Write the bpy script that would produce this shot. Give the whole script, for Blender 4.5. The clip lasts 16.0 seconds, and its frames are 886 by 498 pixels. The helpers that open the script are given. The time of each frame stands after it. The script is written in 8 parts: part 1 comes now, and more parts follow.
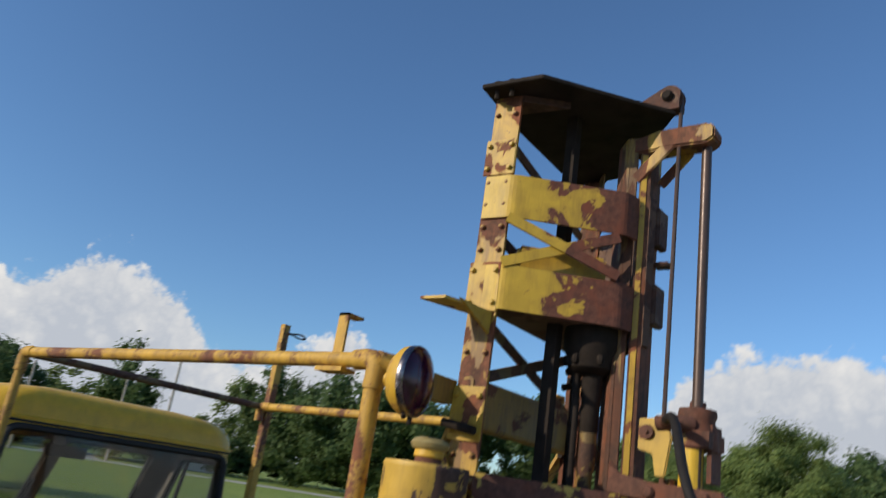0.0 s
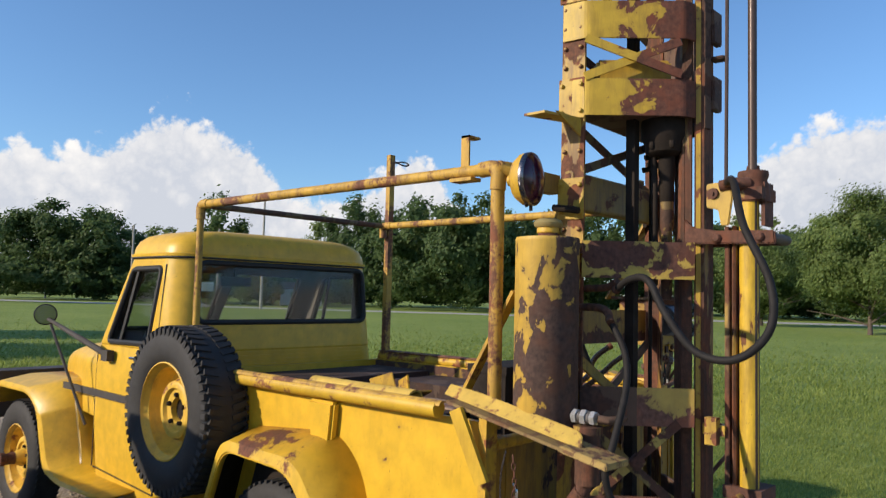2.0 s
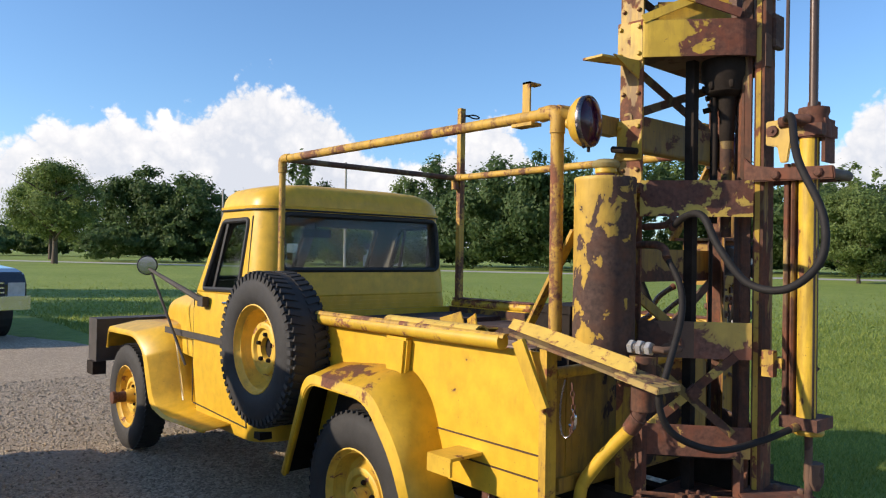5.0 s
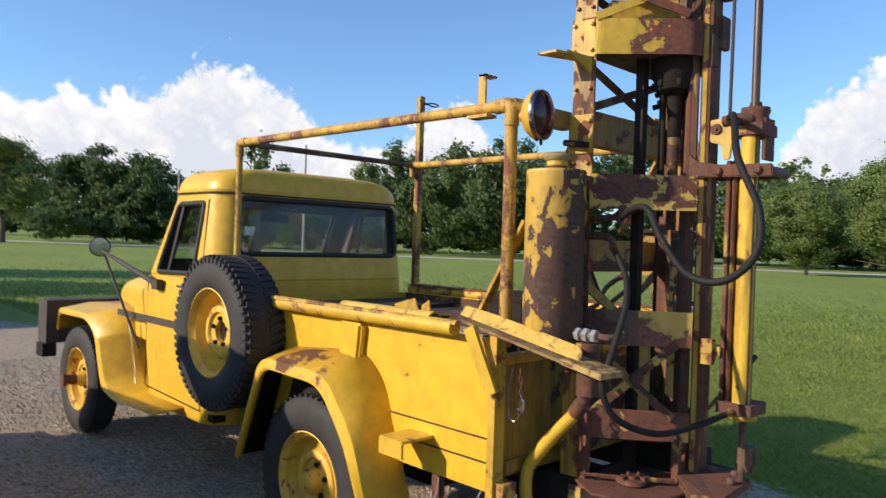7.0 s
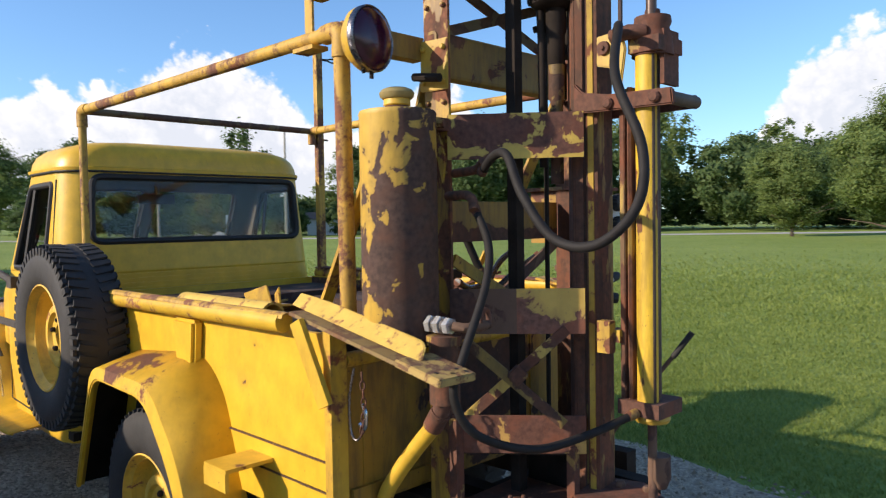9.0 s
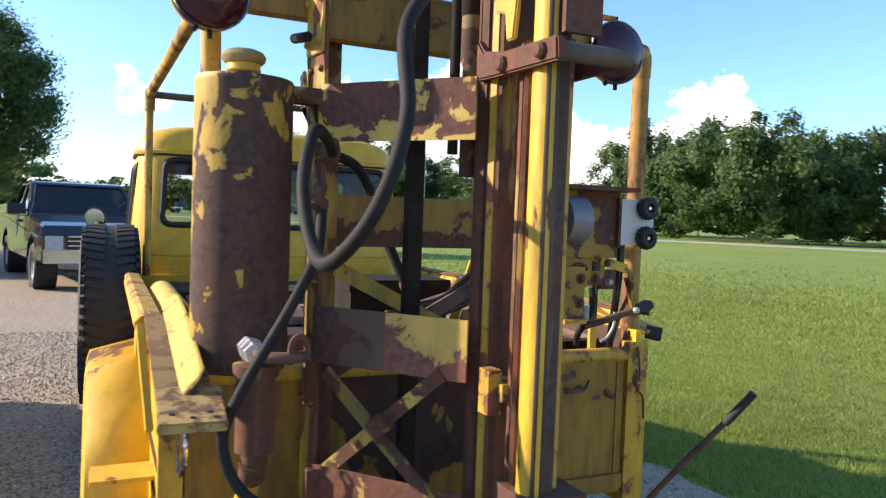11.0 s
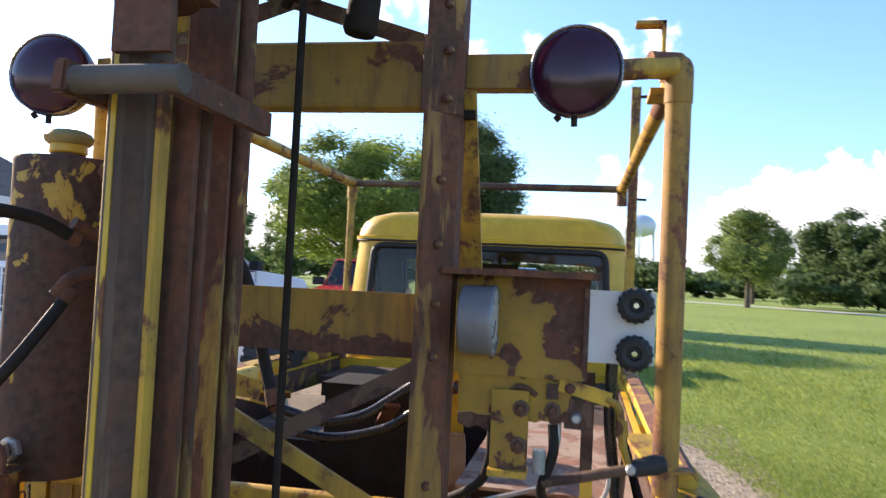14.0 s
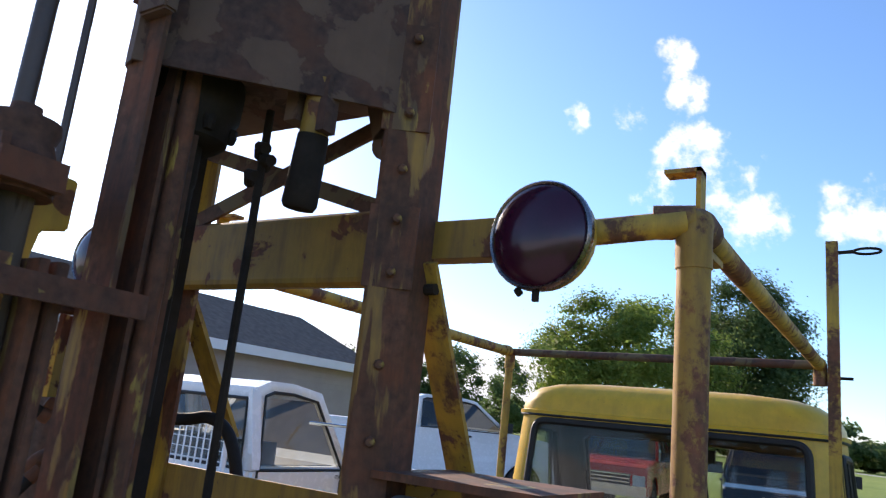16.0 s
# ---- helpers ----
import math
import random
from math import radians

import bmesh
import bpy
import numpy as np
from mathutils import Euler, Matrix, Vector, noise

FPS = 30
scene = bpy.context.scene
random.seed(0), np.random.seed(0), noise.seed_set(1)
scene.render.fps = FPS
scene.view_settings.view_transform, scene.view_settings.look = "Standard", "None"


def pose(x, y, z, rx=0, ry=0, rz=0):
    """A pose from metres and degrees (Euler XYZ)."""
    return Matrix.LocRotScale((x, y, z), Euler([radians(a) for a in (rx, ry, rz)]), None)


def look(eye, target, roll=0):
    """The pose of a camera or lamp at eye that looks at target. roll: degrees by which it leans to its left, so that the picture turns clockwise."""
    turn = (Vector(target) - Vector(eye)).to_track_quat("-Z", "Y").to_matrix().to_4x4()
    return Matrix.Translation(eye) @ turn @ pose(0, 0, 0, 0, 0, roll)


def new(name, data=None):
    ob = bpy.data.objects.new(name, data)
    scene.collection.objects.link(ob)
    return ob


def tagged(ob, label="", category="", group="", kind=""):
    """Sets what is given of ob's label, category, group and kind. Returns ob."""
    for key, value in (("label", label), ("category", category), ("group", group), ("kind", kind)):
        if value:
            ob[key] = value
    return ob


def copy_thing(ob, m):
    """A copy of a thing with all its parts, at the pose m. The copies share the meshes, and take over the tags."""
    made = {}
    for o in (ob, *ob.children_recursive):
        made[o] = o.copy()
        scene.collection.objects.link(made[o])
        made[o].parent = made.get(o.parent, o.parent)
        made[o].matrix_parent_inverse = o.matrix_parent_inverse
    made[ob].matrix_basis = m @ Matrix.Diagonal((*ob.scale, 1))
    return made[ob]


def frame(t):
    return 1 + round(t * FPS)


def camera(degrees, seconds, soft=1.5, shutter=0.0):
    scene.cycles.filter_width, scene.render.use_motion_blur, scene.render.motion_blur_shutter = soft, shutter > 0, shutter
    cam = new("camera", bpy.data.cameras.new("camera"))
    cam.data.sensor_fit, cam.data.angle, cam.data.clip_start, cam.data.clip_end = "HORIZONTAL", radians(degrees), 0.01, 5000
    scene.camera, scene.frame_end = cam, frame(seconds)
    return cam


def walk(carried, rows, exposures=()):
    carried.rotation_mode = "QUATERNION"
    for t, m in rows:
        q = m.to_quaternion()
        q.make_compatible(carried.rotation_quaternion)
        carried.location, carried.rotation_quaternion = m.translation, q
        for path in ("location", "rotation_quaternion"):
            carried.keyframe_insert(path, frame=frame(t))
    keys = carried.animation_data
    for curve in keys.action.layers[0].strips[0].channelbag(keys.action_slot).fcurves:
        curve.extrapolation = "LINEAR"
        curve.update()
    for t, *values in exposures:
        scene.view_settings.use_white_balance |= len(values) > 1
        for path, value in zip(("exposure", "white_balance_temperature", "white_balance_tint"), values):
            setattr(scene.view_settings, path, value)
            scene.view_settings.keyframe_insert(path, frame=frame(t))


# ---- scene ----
cam = camera(62.0, 16.0, 1.15, 0.4)
PATH = [
    (0, (1.292, -2.049, 1.68), (0.103, -0.567, 2.304), 8.7),
    (0.5, (1.451, -2.172, 1.618), (0.129, -0.747, 2.088), 4.1),
    (1, (1.517, -2.326, 1.594), (0.2, -0.877, 2.003), 1.5),
    (1.5, (1.506, -2.501, 1.578), (0.217, -0.995, 1.842), 1.3),
    (2, (1.545, -2.583, 1.539), (0.192, -1.115, 1.669), 1.4),
    (2.5, (1.663, -2.621, 1.515), (0.24, -1.219, 1.614), -1.3),
    (3, (1.684, -2.633, 1.484), (0.205, -1.289, 1.563), -0.6),
    (3.5, (1.689, -2.634, 1.46), (0.214, -1.282, 1.474), 0.7),
    (4, (1.691, -2.636, 1.47), (0.198, -1.306, 1.467), 0.6),
    (4.2, (1.687, -2.635, 1.466), (0.184, -1.315, 1.465), 0.8),
    (6.3, (1.724, -2.669, 1.467), (0.232, -1.338, 1.513), 0.5),
    (6.5, (1.731, -2.664, 1.473), (0.226, -1.347, 1.509), -0.8),
    (7, (1.746, -2.668, 1.474), (0.315, -1.271, 1.457), 1.9),
    (7.5, (1.737, -2.596, 1.457), (0.367, -1.147, 1.307), 2.7),
    (8, (1.616, -2.397, 1.463), (0.289, -0.907, 1.32), 3.3),
    (8.5, (1.592, -2.179, 1.474), (0.292, -0.666, 1.332), 1.0),
    (8.7, (1.611, -2.07, 1.441), (0.272, -0.589, 1.329), 0.3),
    (10.8, (1.848, -0.936, 1.472), (0.052, -0.063, 1.383), -0.8),
    (11, (1.811, -0.839, 1.46), (-0.002, 0.001, 1.373), 2.1),
    (11.5, (1.769, -0.552, 1.473), (-0.094, 0.167, 1.351), 1.6),
    (12, (1.799, -0.253, 1.474), (-0.124, 0.284, 1.363), 1.8),
    (12.5, (1.742, -0.017, 1.471), (-0.226, 0.308, 1.326), 2.7),
    (13, (1.624, 0.196, 1.481), (-0.369, 0.343, 1.397), 0.8),
    (13.5, (1.588, 0.384, 1.498), (-0.41, 0.286, 1.524), 0.3),
    (14, (1.496, 0.499, 1.537), (-0.464, 0.114, 1.618), 2.8),
    (14.5, (1.3, 0.593, 1.567), (-0.621, 0.06, 1.729), 4.7),
    (15, (1.2, 0.734, 1.586), (-0.664, 0.061, 1.852), 0.2),
    (15.5, (1.203, 0.878, 1.679), (-0.523, -0.054, 2.069), 3.5),
    (16, (1.113, 0.954, 1.644), (-0.51, -0.123, 2.095), 6.0),
]
walk(cam, [(t, look(eye, target, roll)) for t, eye, target, roll in PATH],
     exposures=[(0, -0.17, 6500, 10), (1.0, -0.05, 6550, 10), (2.5, 0.21, 6600, 12), (4.2, 0.33, 6650, 12), (7.0, 0.36, 6650, 13), (8.7, 0.44, 6650, 13), (11, 1.02, 6700, 14),
                (12, 1.36, 6850, 15), (13, 1.43, 6950, 16), (13.6, 1.28, 6850, 17), (14.5, 1.05, 7050, 18), (15.0, 0.66, 6850, 17), (15.5, 0.72, 6750, 17), (16, 0.72, 6700, 17)])

# ---- world, sun, exposure ----
SUN_AZ, SUN_EL = -117.0, 23.5          # degrees, azimuth from +x towards +y


def sun_and_sky():
    az, el = radians(SUN_AZ), radians(SUN_EL)
    d = Vector((math.cos(az) * math.cos(el), math.sin(az) * math.cos(el), math.sin(el)))
    lamp = bpy.data.lights.new("sun", "SUN")
    lamp.energy, lamp.angle, lamp.color = 4.4, radians(0.6), (1.0, 0.87, 0.70)
    ob = new("sun", lamp)
    ob.matrix_world = look(d * 60, (0, 0, 0))
    w = bpy.data.worlds.new("sky")
    scene.world = w
    w.use_nodes = True
    nt = w.node_tree
    nt.nodes.clear()
    N, L = nt.nodes.new, nt.links.new
    out, bg = N("ShaderNodeOutputWorld"), N("ShaderNodeBackground")
    sky = N("ShaderNodeTexSky")
    sky.sky_type, sky.sun_disc = "NISHITA", False
    sky.sun_elevation, sky.sun_rotation = el, radians(90 - SUN_AZ)
    sky.air_density, sky.dust_density, sky.ozone_density = 1.0, 0.45, 6.0
    co = N("ShaderNodeTexCoord")
    sep = N("ShaderNodeSeparateXYZ")
    L(co.outputs["Generated"], sep.inputs[0])

    def math_node(op, a, b=None, clamp=False):
        n = N("ShaderNodeMath")
        n.operation, n.use_clamp = op, clamp
        for i, v in enumerate((a, b)):
            if v is None:
                continue
            if isinstance(v, (int, float)):
                n.inputs[i].default_value = v
            else:
                L(v, n.inputs[i])
        return n.outputs[0]

    def smooth(v, lo, hi):
        n = N("ShaderNodeMapRange")
        n.interpolation_type = "SMOOTHSTEP"
        L(v, n.inputs[0])
        n.inputs[1].default_value, n.inputs[2].default_value = lo, hi
        return n.outputs[0]

    # cumulus bank: the sine of its top's elevation by bearing
    bearing = math_node("ARCTAN2", sep.outputs[1], sep.outputs[0])
    turn = math_node("FRACT", math_node("ADD", math_node("DIVIDE", bearing, math.tau), 1.0))
    tops = N("ShaderNodeValToRGB")
    tops.color_ramp.interpolation = "LINEAR"
    skyline = [(0, .10), (40, .14), (75, .12), (92, .22), (101, .240), (106, .230), (109.3, .205), (111, .145), (113.5, .03), (127, .03), (130.5, .10), (133, .185), (135, .212), (137, .18),
               (139.5, .145), (143.5, .14), (145.5, .155), (146.7, .20), (150.2, .226), (152.7, .240), (154.7, .232), (155.6, .212), (160, .174), (163, .188), (164.6, .169), (167.5, .168),
               (170, .135), (173, .10), (178, .05), (192, .055), (212, .12), (290, .12)]
    ramp0 = tops.color_ramp
    while len(ramp0.elements) < len(skyline):
        ramp0.elements.new(0.5)
    for e, (a, v) in zip(ramp0.elements, skyline):
        e.position = a / 360
        e.color = (v * 3, v * 3, v * 3, 1)
    L(turn, tops.inputs[0])
    top = math_node("DIVIDE", tops.outputs[0], 3.0)

    def puffs(scale, detail, rough, stretch=1.0):
        mp = N("ShaderNodeMapping")
        mp.inputs["Scale"].default_value = (1, 1, stretch)
        L(co.outputs["Generated"], mp.inputs[0])
        n = N("ShaderNodeTexNoise")
        n.inputs["Scale"].default_value, n.inputs["Detail"].default_value, n.inputs["Roughness"].default_value = scale, detail, rough
        L(mp.outputs[0], n.inputs["Vector"])
        return n.outputs[0]
    def billow(v):
        return math_node("ABSOLUTE", math_node("SUBTRACT", math_node("MULTIPLY", v, 2.0), 1.0))
    n1, n2 = billow(puffs(15.0, 5.0, 0.55)), billow(puffs(44.0, 4.0, 0.5))
    lumps = math_node("ADD", math_node("MULTIPLY", math_node("SUBTRACT", n1, 0.22), 0.085), math_node("MULTIPLY", math_node("SUBTRACT", n2, 0.2), 0.035))
    body = math_node("SUBTRACT", math_node("ADD", top, lumps), sep.outputs[2])
    dens = smooth(body, -0.002, 0.018)
    dens = math_node("MULTIPLY", dens, smooth(top, 0.03, 0.07))
    # torn scraps of cloud higher up, by bearing, elevation and breadth in degrees
    scraps = None
    for az, up, wide in ((196.3, 27.8, 1.1), (195.1, 25.2, 1.2), (199.0, 23.6, 1.2), (203.9, 23.5, 0.9), (195.4, 21.9, 1.5), (192.7, 19.6, 2.0), (189.7, 16.4, 1.6), (196.8, 18.2, 1.3),
                         (183.2, 16.4, 1.9), (179.2, 17.3, 1.6), (175.4, 18.1, 1.2), (177.6, 8.5, 1.4)):
        aim = N("ShaderNodeVectorMath")
        aim.operation = "DOT_PRODUCT"
        L(co.outputs["Generated"], aim.inputs[0])
        aim.inputs[1].default_value = (math.cos(radians(az)) * math.cos(radians(up)), math.sin(radians(az)) * math.cos(radians(up)), math.sin(radians(up)))
        near = smooth(aim.outputs["Value"], math.cos(radians(wide * 2.0)), math.cos(radians(wide * 0.2)))
        scraps = near if scraps is None else math_node("MAXIMUM", scraps, near)
    torn = math_node("ADD", math_node("MULTIPLY", scraps, 0.50), math_node("MULTIPLY", math_node("SUBTRACT", puffs(20.0, 8.0, 0.62), 0.5), 2.6))
    wisp = math_node("MULTIPLY", math_node("MULTIPLY", smooth(torn, 0.22, 0.85), smooth(scraps, 0.0, 0.35)), 0.9)
    cover = math_node("MAXIMUM", dens, wisp)
    # bright crowns, greyer hollows and bases
    shade = N("ShaderNodeMapRange")
    L(math_node("ADD", math_node("ADD", math_node("MULTIPLY", n1, 0.75), math_node("MULTIPLY", n2, 0.45)), math_node("MULTIPLY", body, -2.6)), shade.inputs[0])
    shade.inputs[1].default_value, shade.inputs[2].default_value = -0.12, 0.36
    ramp = N("ShaderNodeMixRGB")
    ramp.inputs[1].default_value, ramp.inputs[2].default_value = (4.1, 4.4, 4.9, 1), (6.6, 6.5, 6.3, 1)
    L(shade.outputs[0], ramp.inputs[0])
    mix = N("ShaderNodeMixRGB")
    L(cover, mix.inputs[0])
    deep = N("ShaderNodeMixRGB")
    deep.blend_type = "MULTIPLY"
    deep.inputs[0].default_value = 1.0
    deep.inputs[2].default_value = (1.13, 1.18, 1.17, 1)
    L(sky.outputs[0], deep.inputs[1])
    L(deep.outputs[0], mix.inputs[1])
    L(ramp.outputs[0], mix.inputs[2])
    L(mix.outputs[0], bg.inputs[0])
    bg.inputs[1].default_value = 0.14
    L(bg.outputs[0], out.inputs[0])


sun_and_sky()


# ---- materials ----
def material(name):
    m = bpy.data.materials.new(name)
    m.use_nodes = True
    nt = m.node_tree
    bsdf = nt.nodes["Principled BSDF"]
    return m, nt, bsdf


def noise_node(nt, vec, scale, detail=5.0, rough=0.55, distortion=0.0):
    n = nt.nodes.new("ShaderNodeTexNoise")
    n.inputs["Scale"].default_value, n.inputs["Detail"].default_value = scale, detail
    n.inputs["Roughness"].default_value, n.inputs["Distortion"].default_value = rough, distortion
    nt.links.new(vec, n.inputs["Vector"])
    return n.outputs[0]


def remap(nt, v, a, b, c=0.0, d=1.0):
    n = nt.nodes.new("ShaderNodeMapRange")
    nt.links.new(v, n.inputs[0])
    for i, x in enumerate((a, b, c, d)):
        n.inputs[1 + i].default_value = x
    return n.outputs[0]


def calc(nt, op, a, b):
    n = nt.nodes.new("ShaderNodeMath")
    n.operation = op
    for i, v in enumerate((a, b)):
        if isinstance(v, (int, float)):
            n.inputs[i].default_value = v
        else:
            nt.links.new(v, n.inputs[i])
    return n.outputs[0]


def blend(nt, f, a, b):
    n = nt.nodes.new("ShaderNodeMixRGB")
    if isinstance(f, (int, float)):
        n.inputs[0].default_value = f
    else:
        nt.links.new(f, n.inputs[0])
    for i, v in ((1, a), (2, b)):
        if isinstance(v, tuple):
            n.inputs[i].default_value = (*v, 1)
        else:
            nt.links.new(v, n.inputs[i])
    return n.outputs[0]


def bump(nt, bsdf, h, strength, distance=0.01):
    n = nt.nodes.new("ShaderNodeBump")
    n.inputs["Strength"].default_value, n.inputs["Distance"].default_value = strength, distance
    nt.links.new(h, n.inputs["Height"])
    nt.links.new(n.outputs[0], bsdf.inputs["Normal"])


def coords(nt, which="Object", scale=None):
    t = nt.nodes.new("ShaderNodeTexCoord").outputs[which]
    if scale:
        n = nt.nodes.new("ShaderNodeMapping")
        n.inputs["Scale"].default_value = scale
        nt.links.new(t, n.inputs[0])
        return n.outputs[0]
    return t


def simple(name, col, rough=0.5, metal=0.0, vary=0.25, scale=9.0, bumps=0.1, spec=0.5):
    m, nt, b = material(name)
    v = coords(nt)
    n = noise_node(nt, v, scale)
    fine = noise_node(nt, v, scale * 11)
    mixv = calc(nt, "ADD", calc(nt, "MULTIPLY", n, 0.7), calc(nt, "MULTIPLY", fine, 0.3))
    dark = tuple(c * (1 - vary) for c in col)
    light = tuple(min(1, c * (1 + vary)) for c in col)
    nt.links.new(blend(nt, remap(nt, mixv, 0.3, 0.7), dark, light), b.inputs["Base Color"])
    nt.links.new(remap(nt, fine, 0.3, 0.7, max(0.02, rough - 0.08), min(1, rough + 0.08)), b.inputs["Roughness"])
    b.inputs["Metallic"].default_value = metal
    b.inputs["Specular IOR Level"].default_value = spec
    if bumps:
        bump(nt, b, mixv, bumps, 0.004)
    return m


def painted(name, paint, rust, level, scale=7.0, rough=0.42, streak=1.0, shift=(0.0, 0.0, 0.0), second=None, lean=None, spot=None, grime=0.15, speck=0.0):
    """Old paint flaking to rust. level: the share of rust, 0 to 1."""
    m, nt, b = material(name)
    base = coords(nt)
    mp = nt.nodes.new("ShaderNodeMapping")
    mp.inputs["Location"].default_value = shift
    mp.inputs["Scale"].default_value = (1, 1, streak)
    nt.links.new(base, mp.inputs[0])
    v = mp.outputs[0]
    big = noise_node(nt, v, scale, 7.0, 0.56, 0.4)
    if speck:
        # worn speckle that breaks up the edges of the flakes
        big = calc(nt, "ADD", big, calc(nt, "MULTIPLY", calc(nt, "SUBTRACT", noise_node(nt, base, 55.0, 6.0, 0.7), 0.5), speck))
    if lean:
        # rust gains along a direction: (x, y, z, offset)
        dot = nt.nodes.new("ShaderNodeVectorMath")
        dot.operation = "DOT_PRODUCT"
        nt.links.new(base, dot.inputs[0])
        dot.inputs[1].default_value = lean[:3]
        big = calc(nt, "ADD", big, calc(nt, "SUBTRACT", dot.outputs["Value"], lean[3]))
    if spot:
        # rust gathers round a place: (x, y, z, radius, gain)
        dist = nt.nodes.new("ShaderNodeVectorMath")
        dist.operation = "DISTANCE"
        nt.links.new(base, dist.inputs[0])
        dist.inputs[1].default_value = spot[:3]
        big = calc(nt, "ADD", big, remap(nt, dist.outputs["Value"], 0.0, 2 * spot[3], spot[4], -spot[4]))
    edge = 0.70 - 0.42 * level
    mask = remap(nt, big, edge, edge + 0.018 + 0.12 * speck)
    fine = noise_node(nt, base, 60.0, 4.0)
    mid = noise_node(nt, base, 14.0, 5.0)
    tone = blend(nt, remap(nt, mid, 0.3, 0.75), tuple(c * 0.80 for c in paint), tuple(min(1, c * 1.08) for c in paint))
    if second:
        tone = blend(nt, remap(nt, noise_node(nt, v, scale * 0.6, 6.0, 0.6), 0.5, 0.54), tone, second)
    # thin rust bleed round the bare patches
    bleed = remap(nt, big, edge - 0.07, edge + 0.01)
    tone = blend(nt, calc(nt, "MULTIPLY", bleed, 0.45), tone, tuple((p + r) / 2 for p, r in zip(paint, rust)))
    rt = blend(nt, remap(nt, fine, 0.3, 0.7), tuple(c * 0.6 for c in rust), tuple(min(1, c * 1.35) for c in rust))
    rt = blend(nt, remap(nt, mid, 0.45, 0.75), rt, (rust[0] * 1.5, rust[1] * 1.1, rust[2] * 0.8))
    # oil and soil: drips that run down, and small chips
    run = nt.nodes.new("ShaderNodeMapping")
    run.inputs["Scale"].default_value = (1, 1, 0.16)
    nt.links.new(base, run.inputs[0])
    drips = remap(nt, noise_node(nt, run.outputs[0], 26.0, 7.0, 0.65, 0.2), 0.54 - 0.2 * grime, 0.76 - 0.22 * grime, 0.0, grime)
    tone = blend(nt, drips, tone, tuple(c * 0.5 + 0.008 for c in rust))
    chips = remap(nt, noise_node(nt, base, 75.0, 3.0, 0.6), 0.695, 0.72, 0.0, min(1.0, 0.35 + grime))
    tone = blend(nt, chips, tone, rust)
    rt = blend(nt, calc(nt, "MULTIPLY", drips, 0.7), rt, (0.03, 0.022, 0.016))
    nt.links.new(blend(nt, mask, tone, rt), b.inputs["Base Color"])
    nt.links.new(calc(nt, "ADD", remap(nt, mask, 0, 1, rough, 0.82), calc(nt, "MULTIPLY", fine, 0.1)), b.inputs["Roughness"])
    h = calc(nt, "ADD", calc(nt, "MULTIPLY", mask, -0.5), calc(nt, "MULTIPLY", fine, 0.35))
    bump(nt, b, h, 0.35, 0.003)
    return m


RUST = (0.115, 0.048, 0.030)
cab_yellow = painted("yellow_body_paint", (0.72, 0.435, 0.028), RUST, 0.02, 5.0, 0.36, grime=0.1)
worn_yellow = painted("worn_yellow_paint", (0.62, 0.37, 0.03), (0.20, 0.085, 0.04), 0.30, 11.0, 0.5, grime=0.4, speck=0.5)
rail_yellow = painted("rail_yellow_paint", (0.58, 0.345, 0.045), (0.17, 0.075, 0.042), 0.44, 10.0, 0.6, 0.45, grime=0.45, speck=0.55)
rust_post = painted("rusty_post_paint", (0.42, 0.235, 0.04), (0.17, 0.072, 0.042), 0.76, 8.0, 0.65, 0.35, (0.2, 0.5, 0.1), grime=0.5, speck=0.45)
rig_yellow = painted("rig_yellow_paint", (0.50, 0.30, 0.028), (0.17, 0.068, 0.036), 0.56, 9.0, 0.5, 0.6, (0.3, 0.2, 0.9), grime=0.7)
plate_yellow = painted("plate_flaking_paint", (0.58, 0.38, 0.038), (0.13, 0.05, 0.032), 0.50, 9.0, 0.5, 1.0, (0.1, 0.7, 0.2), None, (1.1, 0.9, 0, 0.10), grime=0.35)
tank_rust = painted("tank_flaking_paint", (0.58, 0.365, 0.055), (0.078, 0.046, 0.036), 0.60, 12.0, 0.5, 0.75, (0.5, 0.1, 0.3), None, (0.85, 0.55, -0.34, -0.680), grime=0.3)
rust_mat = painted("rusty_steel", (0.40, 0.25, 0.06), (0.115, 0.050, 0.032), 0.80, 8.0, 0.7, grime=0.5)
smooth_brown = simple("brown_oiled_rod", (0.085, 0.055, 0.042), 0.4, 0.3, 0.25, 10, 0.05)
rim_yellow = painted("wheel_rim_paint", (0.74, 0.46, 0.05), (0.22, 0.10, 0.05), 0.16, 12.0, 0.5, grime=0.3)
rust_dark = painted("dark_rust", (0.14, 0.08, 0.05), (0.075, 0.04, 0.03), 0.5, 8.0, 0.75)
# Tailgate yellow is darkened in the colour itself to stand for rear shade.
shaded_yellow = painted("shaded_tailgate_paint", (0.33, 0.175, 0.015), (0.058, 0.028, 0.020), 0.34, 7.0, 0.6, 1.0, (0, 0, 0), None, None, (0.02, -0.08, 0.95, 0.30, 0.26), grime=0.5)
clean_yellow = painted("fairly_clean_yellow_paint", (0.64, 0.395, 0.035), (0.18, 0.075, 0.035), 0.10, 10.0, 0.45, grime=0.22)
dark_steel = simple("dark_greasy_steel", (0.026, 0.020, 0.016), 0.82, 0.0, 0.5, 14, 0.3, 0.15)
black_rubber = simple("black_rubber", (0.026, 0.0245, 0.023), 0.75, 0, 0.3, 20, 0.25)
gasket = simple("window_rubber", (0.012, 0.012, 0.012), 0.6, 0, 0.2, 20, 0.1)
hose_mat = simple("rubber_hose", (0.018, 0.016, 0.015), 0.7, 0, 0.3, 30, 0.3, 0.25)
chrome = simple("chrome", (0.6, 0.6, 0.6), 0.18, 1.0, 0.1, 10, 0.0)
